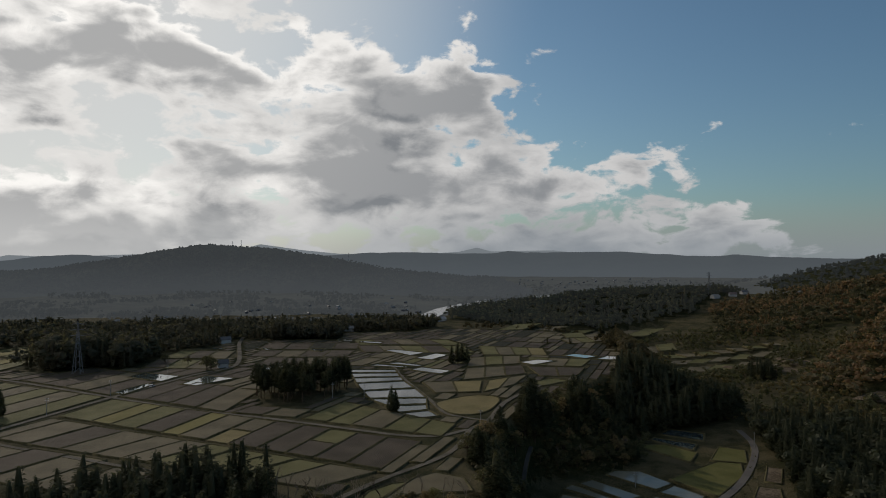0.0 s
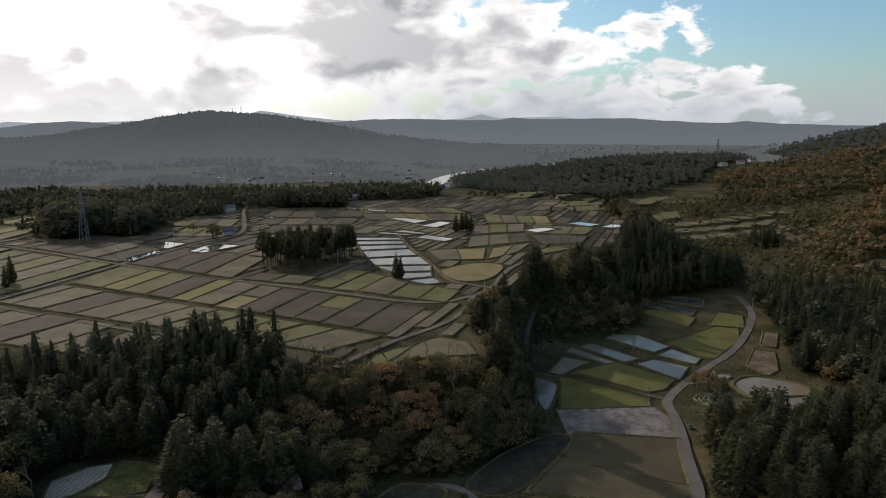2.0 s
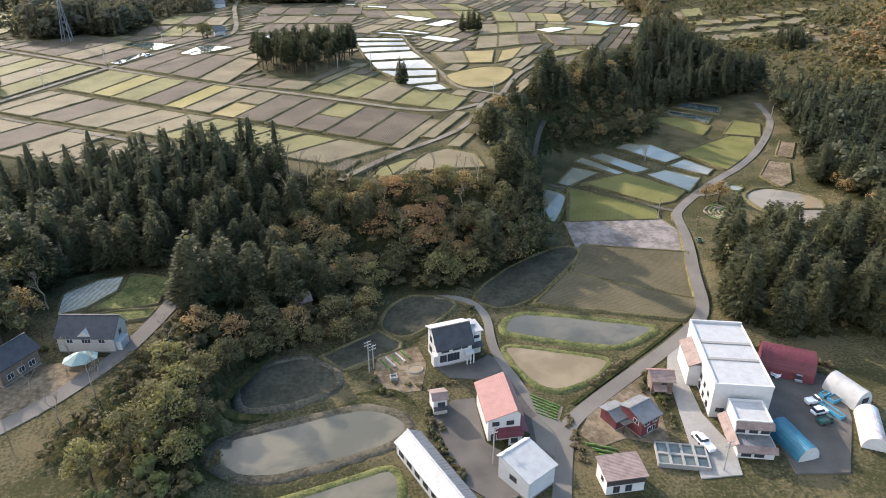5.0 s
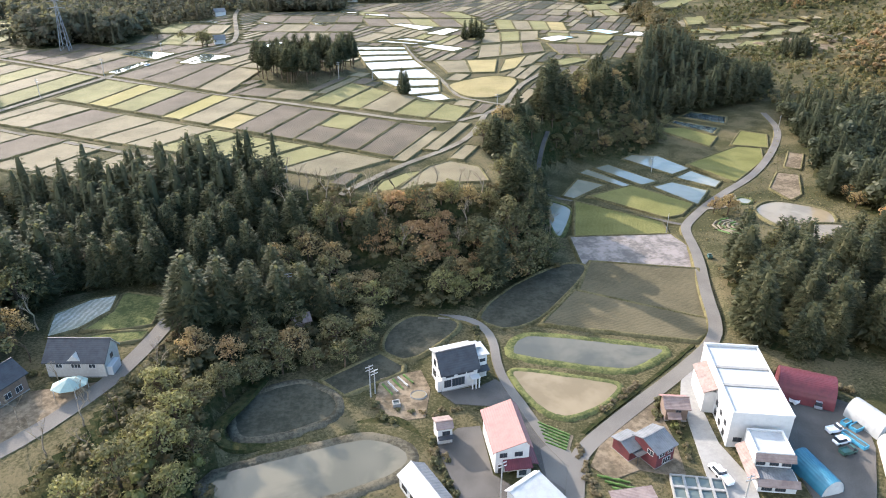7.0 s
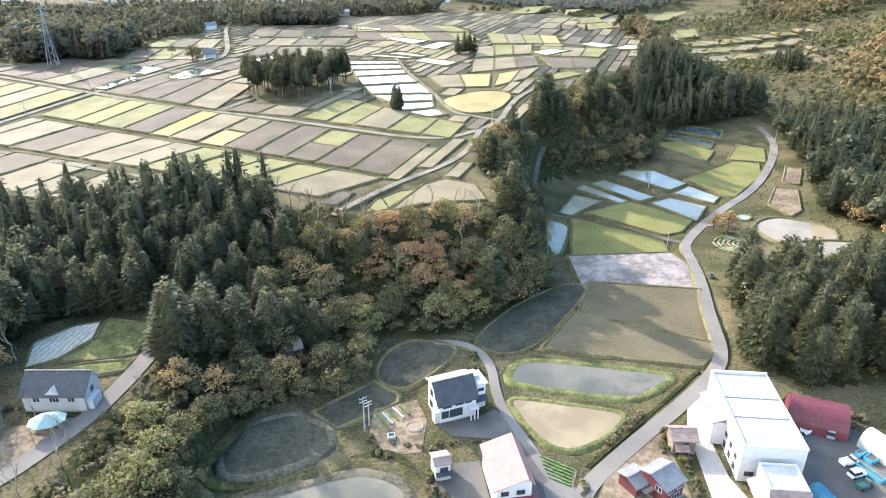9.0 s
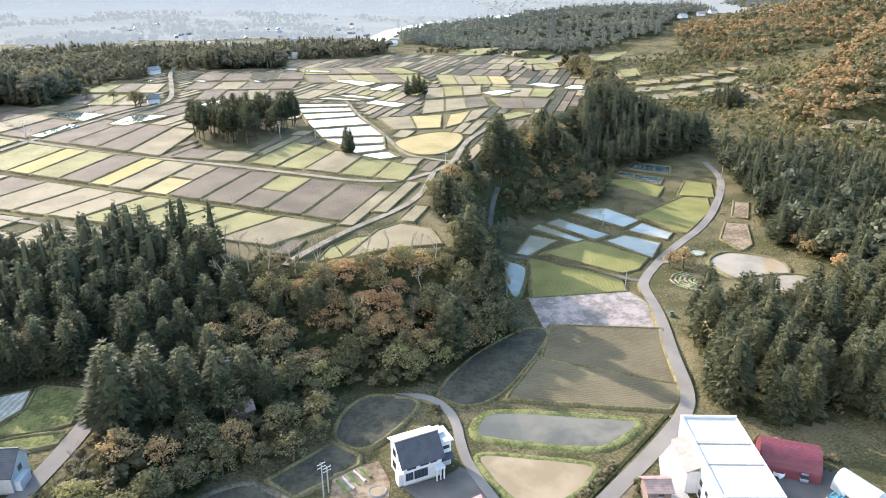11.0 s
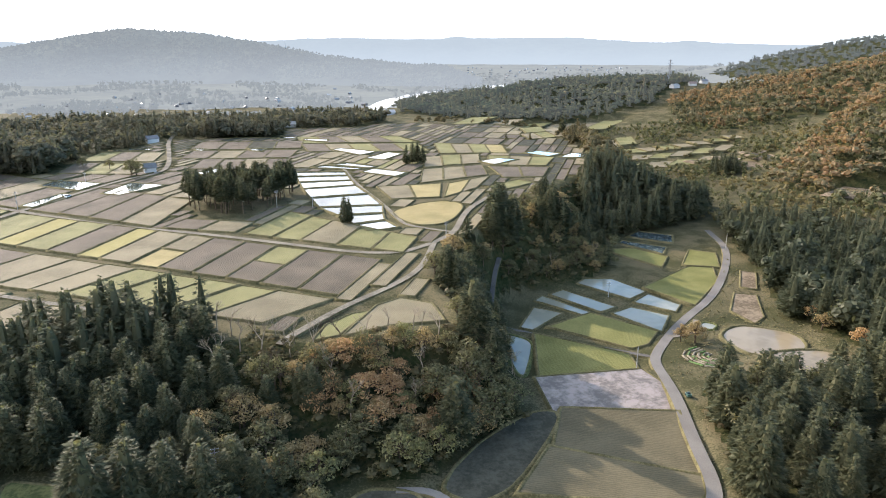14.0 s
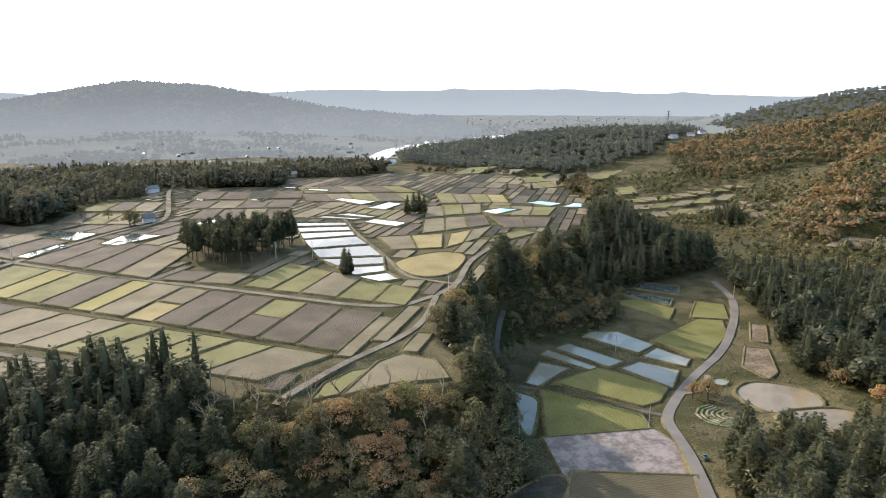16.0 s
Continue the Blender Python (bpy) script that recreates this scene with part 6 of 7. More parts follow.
# the warehouse: three roof bays, then its office in front
home = at_site("warehouse", 75.2, 126.3, -12.5, "large white warehouse with a three-bay flat roof", "warehouse")
W, D, H = 11.4, 23.3, 8.3
shape("wall", *slab(-W / 2, -D / 2, -0.3, W / 2, D / 2, H), M_WHITE, home)
for a, b in ((-D / 2 + 0.4, -3.2), (-2.4, 2.9), (3.7, D / 2 - 0.4)):
    shape("roof_bay", *slab(-W / 2 + 0.5, a, H - 0.05, W / 2 - 0.4, b, H + 0.12), M_WHITEROOF, home)
shape("parapet", *joined([slab(-W / 2 - 0.08, -D / 2 - 0.08, H, W / 2 + 0.08, -D / 2 + 0.25, H + 0.4), slab(-W / 2 - 0.08, D / 2 - 0.25, H, W / 2 + 0.08, D / 2 + 0.08, H + 0.7), slab(-W / 2 - 0.08, -D / 2 + 0.25, H, -W / 2 + 0.3, D / 2 - 0.25, H + 0.5),
                          slab(W / 2 - 0.25, -D / 2 + 0.25, H, W / 2 + 0.08, D / 2 - 0.25, H + 0.4)]), M_WHITE, home)
for y in (-2.8, 3.3):
    shape("roof_gutter", *slab(-W / 2 + 0.4, y - 0.38, H, W / 2 - 0.3, y + 0.38, H + 0.32), M_CONCRETE, home)
for u in (-3.8, -1.2, 1.4):
    window(home, "front", W, D, u, 1.6, 1.5, 0.9)
for u in (-9, -6, -3):
    window(home, "left", W, D, -u, 3.4, 1.0, 1.0)
    window(home, "left", W, D, -u, 0.9, 1.0, 1.2)
shape("equipment", *joined([slab(-3.4 + 0.9 * k, -D / 2 - 0.7, 0.3, -2.7 + 0.9 * k, -D / 2 - 0.05, 1.4) for k in range(4)]), M_STEEL, home)
shape("west_annexe", *slab(-W / 2 - 2.4, -1.5, -0.3, -W / 2, 8.0, 5.4), M_WHITE, home, "white side annexe")
shape("annexe_roof", *sloped([(-W / 2 - 2.7, -1.8, 5.3), (-W / 2 - 0.05, -1.8, 6.6), (-W / 2 - 0.05, 8.3, 6.6), (-W / 2 - 2.7, 8.3, 5.3)], 0.18), M_TILE, home, "faded brown lean-to roof")

home = at_site("office", 71.7, 110.2, -12.5, "white office with a flat roof and dark brown eaves", "building")
W, D, H = 6.6, 6.4, 6.0
boxed(home, W, D, H, M_WHITE, M_WHITE, 0.3, M_WHITEROOF)
shape("eave", *sloped([(-W / 2 - 0.2, -D / 2 - 1.0, H - 0.9), (W / 2 + 0.4, -D / 2 - 1.0, H - 0.9), (W / 2 + 0.4, -D / 2 - 0.06, H + 0.2), (-W / 2 - 0.2, -D / 2 - 0.06, H + 0.2)], 0.12), M_TILE, home, "dark brown front eave")
shape("west_eave", *sloped([(-W / 2 - 1.7, -D / 2 - 3.6, 2.7), (-W / 2 - 0.06, -D / 2 - 3.6, 3.7), (-W / 2 - 0.06, D / 2 - 0.5, 3.7), (-W / 2 - 1.7, D / 2 - 0.5, 2.7)], 0.12), M_TILE, home)
shape("lower_storey", *slab(-W / 2 + 0.1, -D / 2 - 3.4, -0.3, W / 2 + 0.3, -D / 2, 2.9), M_WHITE, home)
shape("lower_roof", *slab(-W / 2 + 0.3, -D / 2 - 3.2, 2.9, W / 2 + 0.1, -D / 2 - 0.05, 3.05), M_GREYROOF, home)
shape("lower_eave", *sloped([(-W / 2 - 0.3, -D / 2 - 4.3, 2.2), (W / 2 + 0.6, -D / 2 - 4.3, 2.2), (W / 2 + 0.6, -D / 2 - 3.35, 3.2), (-W / 2 - 0.3, -D / 2 - 3.35, 3.2)], 0.12), M_TILE, home, "dark brown lower eave")
for u in (-2.2, 0.2, 2.4):
    window(home, "front", W, D, u, 3.5, 1.5, 1.1, 2)
for u in (-1.6, 0.8):
    ob = window(home, "front", W, D + 6.8, u, 0.6, 1.7, 1.4, 3)

# brown shed and the red house by the bend
home = at_site("shed", 60.8, 126.6, -10, "brown boarded shed with a pinkish tiled roof", "shed")
gabled(home, 4.4, 4.4, 3.6, 3.3, 4.6, 0.5, M_BROWNWALL, M_TILE, M_PINKROOF, 0.5, M_CONCRETE)
door(home, "front", 4.4, 4.4, -0.3, 2.2, 2.0, M_FRAME)
window(home, "front", 4.4, 4.4, 0.3, 2.5, 1.0, 0.6)
shape("lean_to_roof", *sloped([(-2.0, -3.8, 1.9), (0.8, -3.8, 1.9), (0.8, -2.25, 2.5), (-2.0, -2.25, 2.5)], 0.1), M_TILE, home)
home = at_site("house", 51.8, 115.3, 26, "red boarded house with a grey striped metal roof", "house")
gabled(home, 4.9, 5.6, 4.2, 4.6, 5.4, 0.6, M_REDWALL, M_GREYROOF, M_GREYROOF, 0.45, M_CONCRETE)
window(home, "front", 4.9, 5.6, -1.1, 2.8, 1.4, 1.0, 1, M_WHITE)
window(home, "front", 4.9, 5.6, 1.2, 2.8, 1.2, 1.0, 1, M_WHITE)
window(home, "front", 4.9, 5.6, 0.4, 0.7, 2.0, 1.3, 2, M_WHITE)
window(home, "left", 4.9, 5.6, 1.2, 2.8, 1.3, 1.0, 1, M_WHITE)
window(home, "right", 4.9, 5.6, 0.2, 0.7, 1.6, 1.2, 2, M_WHITE)
home = at_site("outhouse", 47.3, 117.0, 24, "low red outhouse under a grey patterned roof", "shed")
gabled(home, 3.6, 4.4, 2.8, 3.0, 3.6, 0.5, M_REDWALL, M_GREYROOF, M_GREYROOF, 0.4, M_CONCRETE)
shape("flat_canopy", *slab(-1.4, -4.0, 2.5, 2.2, -2.2, 2.65), M_SLATE, home)
for x in (-1.2, 2.0):
    shape("post", *slab(x, -3.9, 0, x + 0.12, -3.78, 2.5), M_FRAME, home)

# box shed with a brown roof by the road
home = at_site("shed", 42.7, 101.0, 3, "square white shed with a flat dusty brown roof", "shed")
shape("wall", *slab(-3.6, -2.4, -0.3, 3.6, 2.4, 3.9), M_WHITE, home)
shape("roof", *sloped([(-4.0, -2.9, 3.95), (4.0, -2.9, 3.95), (4.0, 2.9, 4.5), (-4.0, 2.9, 4.5)], 0.16), M_TILE, home)
shape("fascia", *slab(-3.66, -2.55, 2.3, 3.66, -2.41, 3.7), M_FRAME, home, "dark brown fascia board")
for u in (-1.7, 0.6):
    window(home, "front", 7.2, 4.8, u, 0.5, 1.1, 1.4)
window(home, "left", 7.2, 4.8, 0.4, 1.8, 0.8, 0.8)

# round-roofed huts
home = at_site("storage_hut", 91.8, 129.6, 61, "maroon round-roofed storage hut of corrugated sheet", "hut")
vaulted(home, 9.0, 11.2, 5.4, M_MAROON, M_MAROON)
home = at_site("storage_hut", 79.4, 106.2, 8, "blue round-roofed hut of corrugated sheet", "hut")
vaulted(home, 4.8, 9.0, 3.6, M_BLUE, M_WHITE)
shape("shutter", *joined([slab(-1.6, -4.52, 0, 1.6, -4.44, 2.4)] + [slab(-1.6, -4.55, 0.3 * k, 1.6, -4.52, 0.3 * k + 0.04) for k in range(1, 8)]), M_WHITE, home)
home = at_site("storage_hut", 99.2, 118.6, 16, "white round-roofed hut with a window", "hut")
vaulted(home, 5.0, 8.0, 4.2, M_WHITEROOF, M_WHITE)
window(home, "front", 5.0, 7.9, 0.2, 1.4, 1.6, 1.2)
home = at_site("storage_hut", 97.0, 107.8, -28, "weathered round-roofed hut of pale corrugated sheet", "hut")
vaulted(home, 4.6, 11.0, 3.0, material("patchy_pale_sheet", ribbed((0.50, 0.52, 0.50), (0.42, 0.25, 0.20), 0.4), 0.5, 0.04), M_WHITE)

# the long house and its neighbour across the valley
home = at_site("house", -63.2, 148.4, -7, "long cream house with a dark slate roof", "house")
W, D = 12.4, 6.4
# the sunward back slope takes the white sheet likewise
gabled(home, W, D, 4.2, 4.4, 7.2, 0.62, M_CREAM, M_SLATE, M_WHITEROOF, 0.5, M_CONCRETE)
for u in (-3.4, 3.6):
    window(home, "front", W, D, u, 2.6, 1.3, 0.9, 1, M_WHITE)
window(home, "front", W, D, 0.2, 2.6, 1.9, 0.9, 2, M_WHITE)
window(home, "right", W, D, 0.2, 3.0, 1.0, 1.0)
gable = [(-1.9, -D / 2 - 0.12, 3.9), (1.9, -D / 2 - 0.12, 3.9), (0, -D / 2 - 0.12, 5.6), (0, -D / 2 + 2.2, 5.6)]
shape("dormer", gable, [(0, 1, 2), (0, 2, 3), (1, 3, 2)], M_CREAM, home, "small cream dormer gable")
shape("side_shed", *slab(W / 2, -2.6, -0.2, W / 2 + 1.2, 1.0, 2.4), M_WHITE, home)
home = at_site("house", -77.0, 139.5, 62, "dark old house with grey metal roofs", "house")
gabled(home, 9.0, 6.5, 4.4, 4.4, 6.8, 0.5, M_BROWNWALL, M_SLATE, M_GREYROOF, 0.5, M_CONCRETE)
for u in (-2.5, 0, 2.5):
    window(home, "front", 9.0, 6.5, u, 1.2, 1.4, 1.2, 1, M_WHITE)
home = at_site("garden_canopy", -62.8, 139.6, 10, "pale teal eight-sided canopy on posts", "canopy")
ring = [(3.6 * math.cos(math.pi * k / 4 + 0.39), 2.9 * math.sin(math.pi * k / 4 + 0.39), 2.5) for k in range(8)]
top = [(0, 0, 4.0)]
shape("canopy_top", ring + top + [(0.97 * x, 0.97 * y, z - 0.08) for x, y, z in ring], [(k, (k + 1) % 8, 8) for k in range(8)] + [((k + 1) % 8, k, 9 + k, 9 + (k + 1) % 8) for k in range(8)], M_TEAL, home)
for x, y, z in ring[::2]:
    shape("post", *slab(x * 0.9 - 0.06, y * 0.9 - 0.06, 0, x * 0.9 + 0.06, y * 0.9 + 0.06, 2.6), M_STEEL, home)
home = at_site("hut", -19.0, 167.0, 20, "old reddish-roofed hut among shrubs", "hut")
gabled(home, 4.2, 3.4, 2.2, 2.2, 3.4, 0.5, M_BROWNWALL, M_TILE, M_TILE, 0.4)
# farm sheds far across the plain
for x, y, w2, d2, turn, roof_mat, text in ((104, 862, 16, 10, 10, M_WHITEROOF, "far farm shed with a bright roof"), (-104, 790, 22, 14, 5, M_WHITEROOF, "far shed with a broad bright roof"), (-94, 494, 7, 3, 20, M_GREYROOF, "low grey pump house beside the road"),
                                  (-120, 640, 9, 7, 30, M_GREYROOF, "far farmhouse with a grey roof"), (-8, 742, 10, 7, -15, M_WHITEROOF, "far farmhouse with a white roof"), (515, 925, 12, 8, 20, M_WHITEROOF, "far hilltop house with a pale roof"), (545, 930, 10, 7, -10, M_TILE, "far hilltop house with a brown roof"), (575, 950, 11, 7, 10, M_GREYROOF, "far hilltop house with a grey roof")):
    home = at_site("farmhouse", x, y, turn, text, "house", "far farm buildings")
    gabled(home, w2, d2, 3.6, 3.6, 5.8, 0.5, M_WHITE, roof_mat, roof_mat, 0.5)

# ---- yards, gardens, vehicles, poles ----
def pad(name, ring, mat, label, over=0.12, kind="structure", category="yard"):
    ring = ccw(ring)
    xs, ys = np.array([p[0] for p in ring]), np.array([p[1] for p in ring])
    z = float(heights(xs, ys).max()) + over
    n = len(ring)
    v = [(x, y, z) for x, y in ring] + [(x, y, z - 0.8) for x, y in grown(ring, 0.15)]
    return tagged(obj(name, v, [tuple(range(n))] + [(k + n, (k + 1) % n + n, (k + 1) % n, k) for k in range(n)], mat), label, category, kind=kind)


pad("pavement", [(13, 139.4), (22.2, 140.6), (25.5, 142.5), (27, 138), (29, 131), (24.3, 133.4), (15.7, 135.2)], M_YARD, "dark asphalt forecourt of the white house")
pad("pavement", [(10.6, 122.6), (15.2, 127.5), (20, 127.6), (20.2, 114), (24, 110), (30.5, 113), (31.5, 104), (20, 98), (14, 104)], M_YARD, "worn asphalt yard between the houses", 0.13)
pad("pavement", [(64.5, 131), (70, 143), (74.5, 142.5), (68.4, 133), (66.2, 117), (67.8, 106.5), (66, 100), (58, 100), (60.5, 112), (63, 124)], M_CONCRETE, "pale concrete drive beside the warehouse", 0.15)
pad("pavement", [(78, 114), (84.5, 137), (88, 136), (101, 124), (96, 112), (86, 98), (76, 99)], M_YARD, "dark asphalt yard behind the warehouse", 0.12)
pad("pavement", [(-72, 141), (-57.5, 143), (-55.8, 140), (-66, 124), (-80, 122), (-84, 132)], M_SOIL, "earthy yard strewn with leaves before the long house", 0.16)
pad("garden_bed", [(0, 146), (9.5, 148), (11, 141), (9, 131.5), (2, 131), (-1.5, 137)], M_SOIL, "dry garden ground beside the white house", 0.10, "structure", "garden")
pad("garden_bed", [(42, 110), (48, 112), (56, 108.8), (58, 119), (58.5, 131.5), (52, 127), (44, 121.5), (39, 114)], M_SOIL, "dusty ground round the red house", 0.10, "structure", "garden")


def crop_row(x0, y0, x1, y1, mat, label, wide=0.5, tall=0.35, group="vegetable rows"):
    """One ridge of leaves or covered soil."""
    d = Vector((x1 - x0, y1 - y0))
    n = max(3, int(d.length / 0.5))
    s = Vector((d.y, -d.x)).normalized() * wide / 2
    r, v = random.Random(int(x0 * 31 + y0 * 7)), []
    for k in range(n + 1):
        p = Vector((x0, y0)) + d * k / n
        z, t = height(p.x, p.y) + 0.12, tall * r.uniform(0.6, 1.2)
        q = r.uniform(0.75, 1.2)
        v += [(p.x - s.x * q, p.y - s.y * q, z), (p.x - s.x * 0.5, p.y - s.y * 0.5, z + t), (p.x + s.x * 0.5, p.y + s.y * 0.5, z + t * 0.95), (p.x + s.x * q, p.y + s.y * q, z)]
    f = [(4 * k + j, 4 * k + 4 + j, 4 * k + 5 + j, 4 * k + 1 + j) for k in range(n) for j in range(3)]
    return tagged(obj("vegetable_bed", v, f, mat), label, "crop", group)


pad("garden_bed", [(31.6, 128.2), (38.2, 122.6), (35.8, 117.8), (31.8, 120.6)], M_SOIL, "small vegetable patch by the bend", 0.10, "structure", "garden")
for k in range(6):
    f = k / 5.5
    crop_row(32.0 + 0.2 * f, 127.2 - 6.4 * f, 37.5 - 2.0 * f, 122.6 - 4.3 * f, M_CROP, "row of leafy green vegetables")
for k in range(5):
    crop_row(0.5 + 1.2 * k, 143.8 + 0.7 * k, 2.6 + 1.2 * k, 139.6 + 0.9 * k, M_FILM if k % 2 else M_CROP, "garden ridge under pale sheet" if k % 2 else "row of leafy green vegetables")
for k in range(6):
    q = 3.0 + 1.6 * k
    for a0 in (95, 125, 155, 185, 215):
        a, b = radians(a0), radians(a0 + 28)
        crop_row(132 + q * math.cos(a), 226 + q * math.sin(a), 132 + q * math.cos(b), 226 + q * math.sin(b), (M_DRYROW, M_DRYROW, M_CROP)[(k + a0 // 30) % 3], ("row of dry tawny stalks", "row of dry tawny stalks", "row of leafy green vegetables")[(k + a0 // 30) % 3], 0.8, 0.3)
for k in range(4):
    crop_row(39.5 + 0.9 * k, 111.5 - 1.6 * k, 45 + 0.5 * k, 109 - 1.6 * k, M_CROP, "row of leafy green vegetables")

# concrete fish tanks beside the warehouse drive
home = thing("fish_tanks", 57.0, 107.0, height(57, 107), "block of concrete fish tanks under dark water", "tank", turn=-14)
for k in range(4):
    for j in range(2):
        x, y = -3.6 + 2.4 * k, -3.0 + 3.0 * j
        shape("tank_wall", *joined([slab(x - 1.2, y - 1.5, 0, x + 1.2, y - 1.25, 1.0), slab(x - 1.2, y + 1.25, 0, x + 1.2, y + 1.5, 1.0), slab(x - 1.2, y - 1.25, 0, x - 0.97, y + 1.25, 1.0), slab(x + 0.97, y - 1.25, 0, x + 1.2, y + 1.25, 1.0)]), M_CONCRETE, home)
        shape("water_surface", *slab(x - 0.97, y - 1.25, 0.2, x + 0.97, y + 1.25, 0.72), M_WATER, home)
home = thing("water_tub", 3.2, 136.3, height(3.2, 136.3), "square dark water tub in the garden", "tub", turn=8)
shape("rim", *joined([slab(-0.8, -0.8, 0, 0.8, -0.6, 0.9), slab(-0.8, 0.6, 0, 0.8, 0.8, 0.9), slab(-0.8, -0.6, 0, -0.6, 0.6, 0.9), slab(0.6, -0.6, 0, 0.8, 0.6, 0.9)]), M_CONCRETE, home)
shape("water_surface", *slab(-0.6, -0.6, 0.2, 0.6, 0.6, 0.6), M_WATER, home)
home = thing("garden_pond", 8.2, 139.0, height(8.2, 139) + 0.14, "small round brown garden pond", "pond")
shape("rim", [(1.7 * s * math.cos(k * math.pi / 8), 1.4 * s * math.sin(k * math.pi / 8), z) for s, z in ((1.15, -0.1), (1.05, 0.22), (0.95, 0.05)) for k in range(16)], [(a * 16 + k, a * 16 + (k + 1) % 16, a * 16 + 16 + (k + 1) % 16, a * 16 + 16 + k) for a in range(2) for k in range(16)], M_CONCRETE, home)
shape("water_surface", [(1.64 * math.cos(k * math.pi / 8), 1.35 * math.sin(k * math.pi / 8), 0.1) for k in range(16)], [tuple(range(16))], M_MUD, home)
for x, y, a, b, turn in ((95.8, 117.6, 2.6, 1.8, 20), (94.6, 119.2, 2.0, 1.2, 20), (93.0, 114.2, 1.4, 5.2, 18)):
    home = thing("blue_tub", x, y, height(x, y) + 0.12, "bright blue plastic fish tub", "tub", "blue tubs", turn=turn)
    shape("tub_wall", *joined([slab(-a / 2, -b / 2, 0, a / 2, -b / 2 + 0.12, 0.9), slab(-a / 2, b / 2 - 0.12, 0, a / 2, b / 2, 0.9), slab(-a / 2, -b / 2, 0, -a / 2 + 0.12, b / 2, 0.9), slab(a / 2 - 0.12, -b / 2, 0, a / 2, b / 2, 0.9)]), M_TARP, home)
    shape("water_surface", *slab(-a / 2 + 0.12, -b / 2 + 0.12, 0.1, a / 2 - 0.12, b / 2 - 0.12, 0.7), M_WATER, home)


def car(x, y, turn, paint, label, length=3.5, wide=1.5, tall=1.55, truck=False):
    home = thing("small_truck" if truck else "car", x, y, height(x, y) + 0.15, label, "truck" if truck else "car", "parked vehicles", turn=turn)
    l, w = length / 2, wide / 2
    bm = bmesh.new()
    bmesh.ops.create_cube(bm, size=1, matrix=Matrix.Translation((0, 0, 0.58)) @ Matrix.Diagonal((length, wide, 0.62, 1)))
    bmesh.ops.bevel(bm, geom=bm.edges[:], offset=0.10, segments=2, affect="EDGES")
    me = bpy.data.meshes.new("body")
    bm.to_mesh(me)
    bm.free()
    me.materials.append(paint)
    put_under(new("body", me), home)
    back = l - 1.3 if truck else -l + 0.25
    front = l - 0.35 if truck else l - 0.95
    top = [(back + 0.18, -w + 0.16, tall), (front - 0.45, -w + 0.16, tall), (front - 0.45, w - 0.16, tall), (back + 0.18, w - 0.16, tall)]
    low = [(back, -w + 0.06, 0.85), (front, -w + 0.06, 0.85), (front, w - 0.06, 0.85), (back, w - 0.06, 0.85)]
    shape("cabin_glass", low + top, [(0, 1, 5, 4), (1, 2, 6, 5), (2, 3, 7, 6), (3, 0, 4, 7)], M_GLASS, home)
    shape("roof", *slab(back + 0.12, -w + 0.12, tall, front - 0.40, w - 0.12, tall + 0.06), paint, home)
    if truck:
        shape("load_bed", *joined([slab(-l, -w, 0.80, back - 0.1, -w + 0.06, 1.15), slab(-l, w - 0.06, 0.80, back - 0.1, w, 1.15), slab(-l, -w, 0.80, -l + 0.06, w, 1.15)]), paint, home)
    for sx in (-1, 1):
        for sy in (-1, 1):
            ring = [(sx * l * 0.62 + 0.29 * math.cos(a), sy * w + e, 0.29 + 0.29 * math.sin(a)) for e in (-0.09, 0.09) for a in (math.pi * k / 6 for k in range(12))]
            shape("wheel", ring, [tuple(range(12)), tuple(range(23, 11, -1))] + [(k, 12 + k, 12 + (k + 1) % 12, (k + 1) % 12) for k in range(12)], M_RUBBER, home)


car(62.0, 109.6, 100, M_CARWHITE, "white small car parked beside fish tanks")
car(62.6, 107.6, 100, M_CARWHITE, "white small truck parked beside fish tanks", truck=True)
car(87.6, 127.6, 110, M_CARWHITE, "white small truck parked by the maroon hut", truck=True)
car(92.4, 125.4, 60, M_CARSILVER, "silver van parked by the maroon hut", tall=1.75)
car(90.2, 114.2, 10, M_CARWHITE, "white small car parked in the yard")
car(90.8, 117.4, 8, M_CARWHITE, "white small truck parked in the yard", truck=True)
car(89.6, 111.4, 12, M_CARGREEN, "dark green small truck parked in the yard", truck=True)
car(-121.5, 424, 70, M_CARWHITE, "white small car on the farm road")
car(104.6, 199.0, 78, M_CARGREEN, "dark farm machine beside the paddy track", 2.2, 1.2, 1.3, True)


def utility_pole(x, y, h, turn, arms=2):
    home = thing("utility_pole", x, y, height(x, y) - 0.2, "grey concrete utility pole with steel crossarms", "pole", "utility poles", turn=turn)
    shape("pole", *tube([(0, 0, 0), (0, 0, h * 0.5), (0, 0, h)], [0.17, 0.14, 0.10], 8), M_POLE, home)
    for k in range(arms):
        arm = shape("crossarm", *slab(-0.9, -0.05, h - 0.4 - 0.8 * k, 0.9, 0.05, h - 0.3 - 0.8 * k), M_STEEL, home)
        for u in (-0.8, -0.3, 0.3, 0.8):
            shape("insulator", *tube([(u, 0, h - 0.3 - 0.8 * k), (u, 0, h - 0.05 - 0.8 * k)], [0.03, 0.025], 6), M_STEEL, arm)


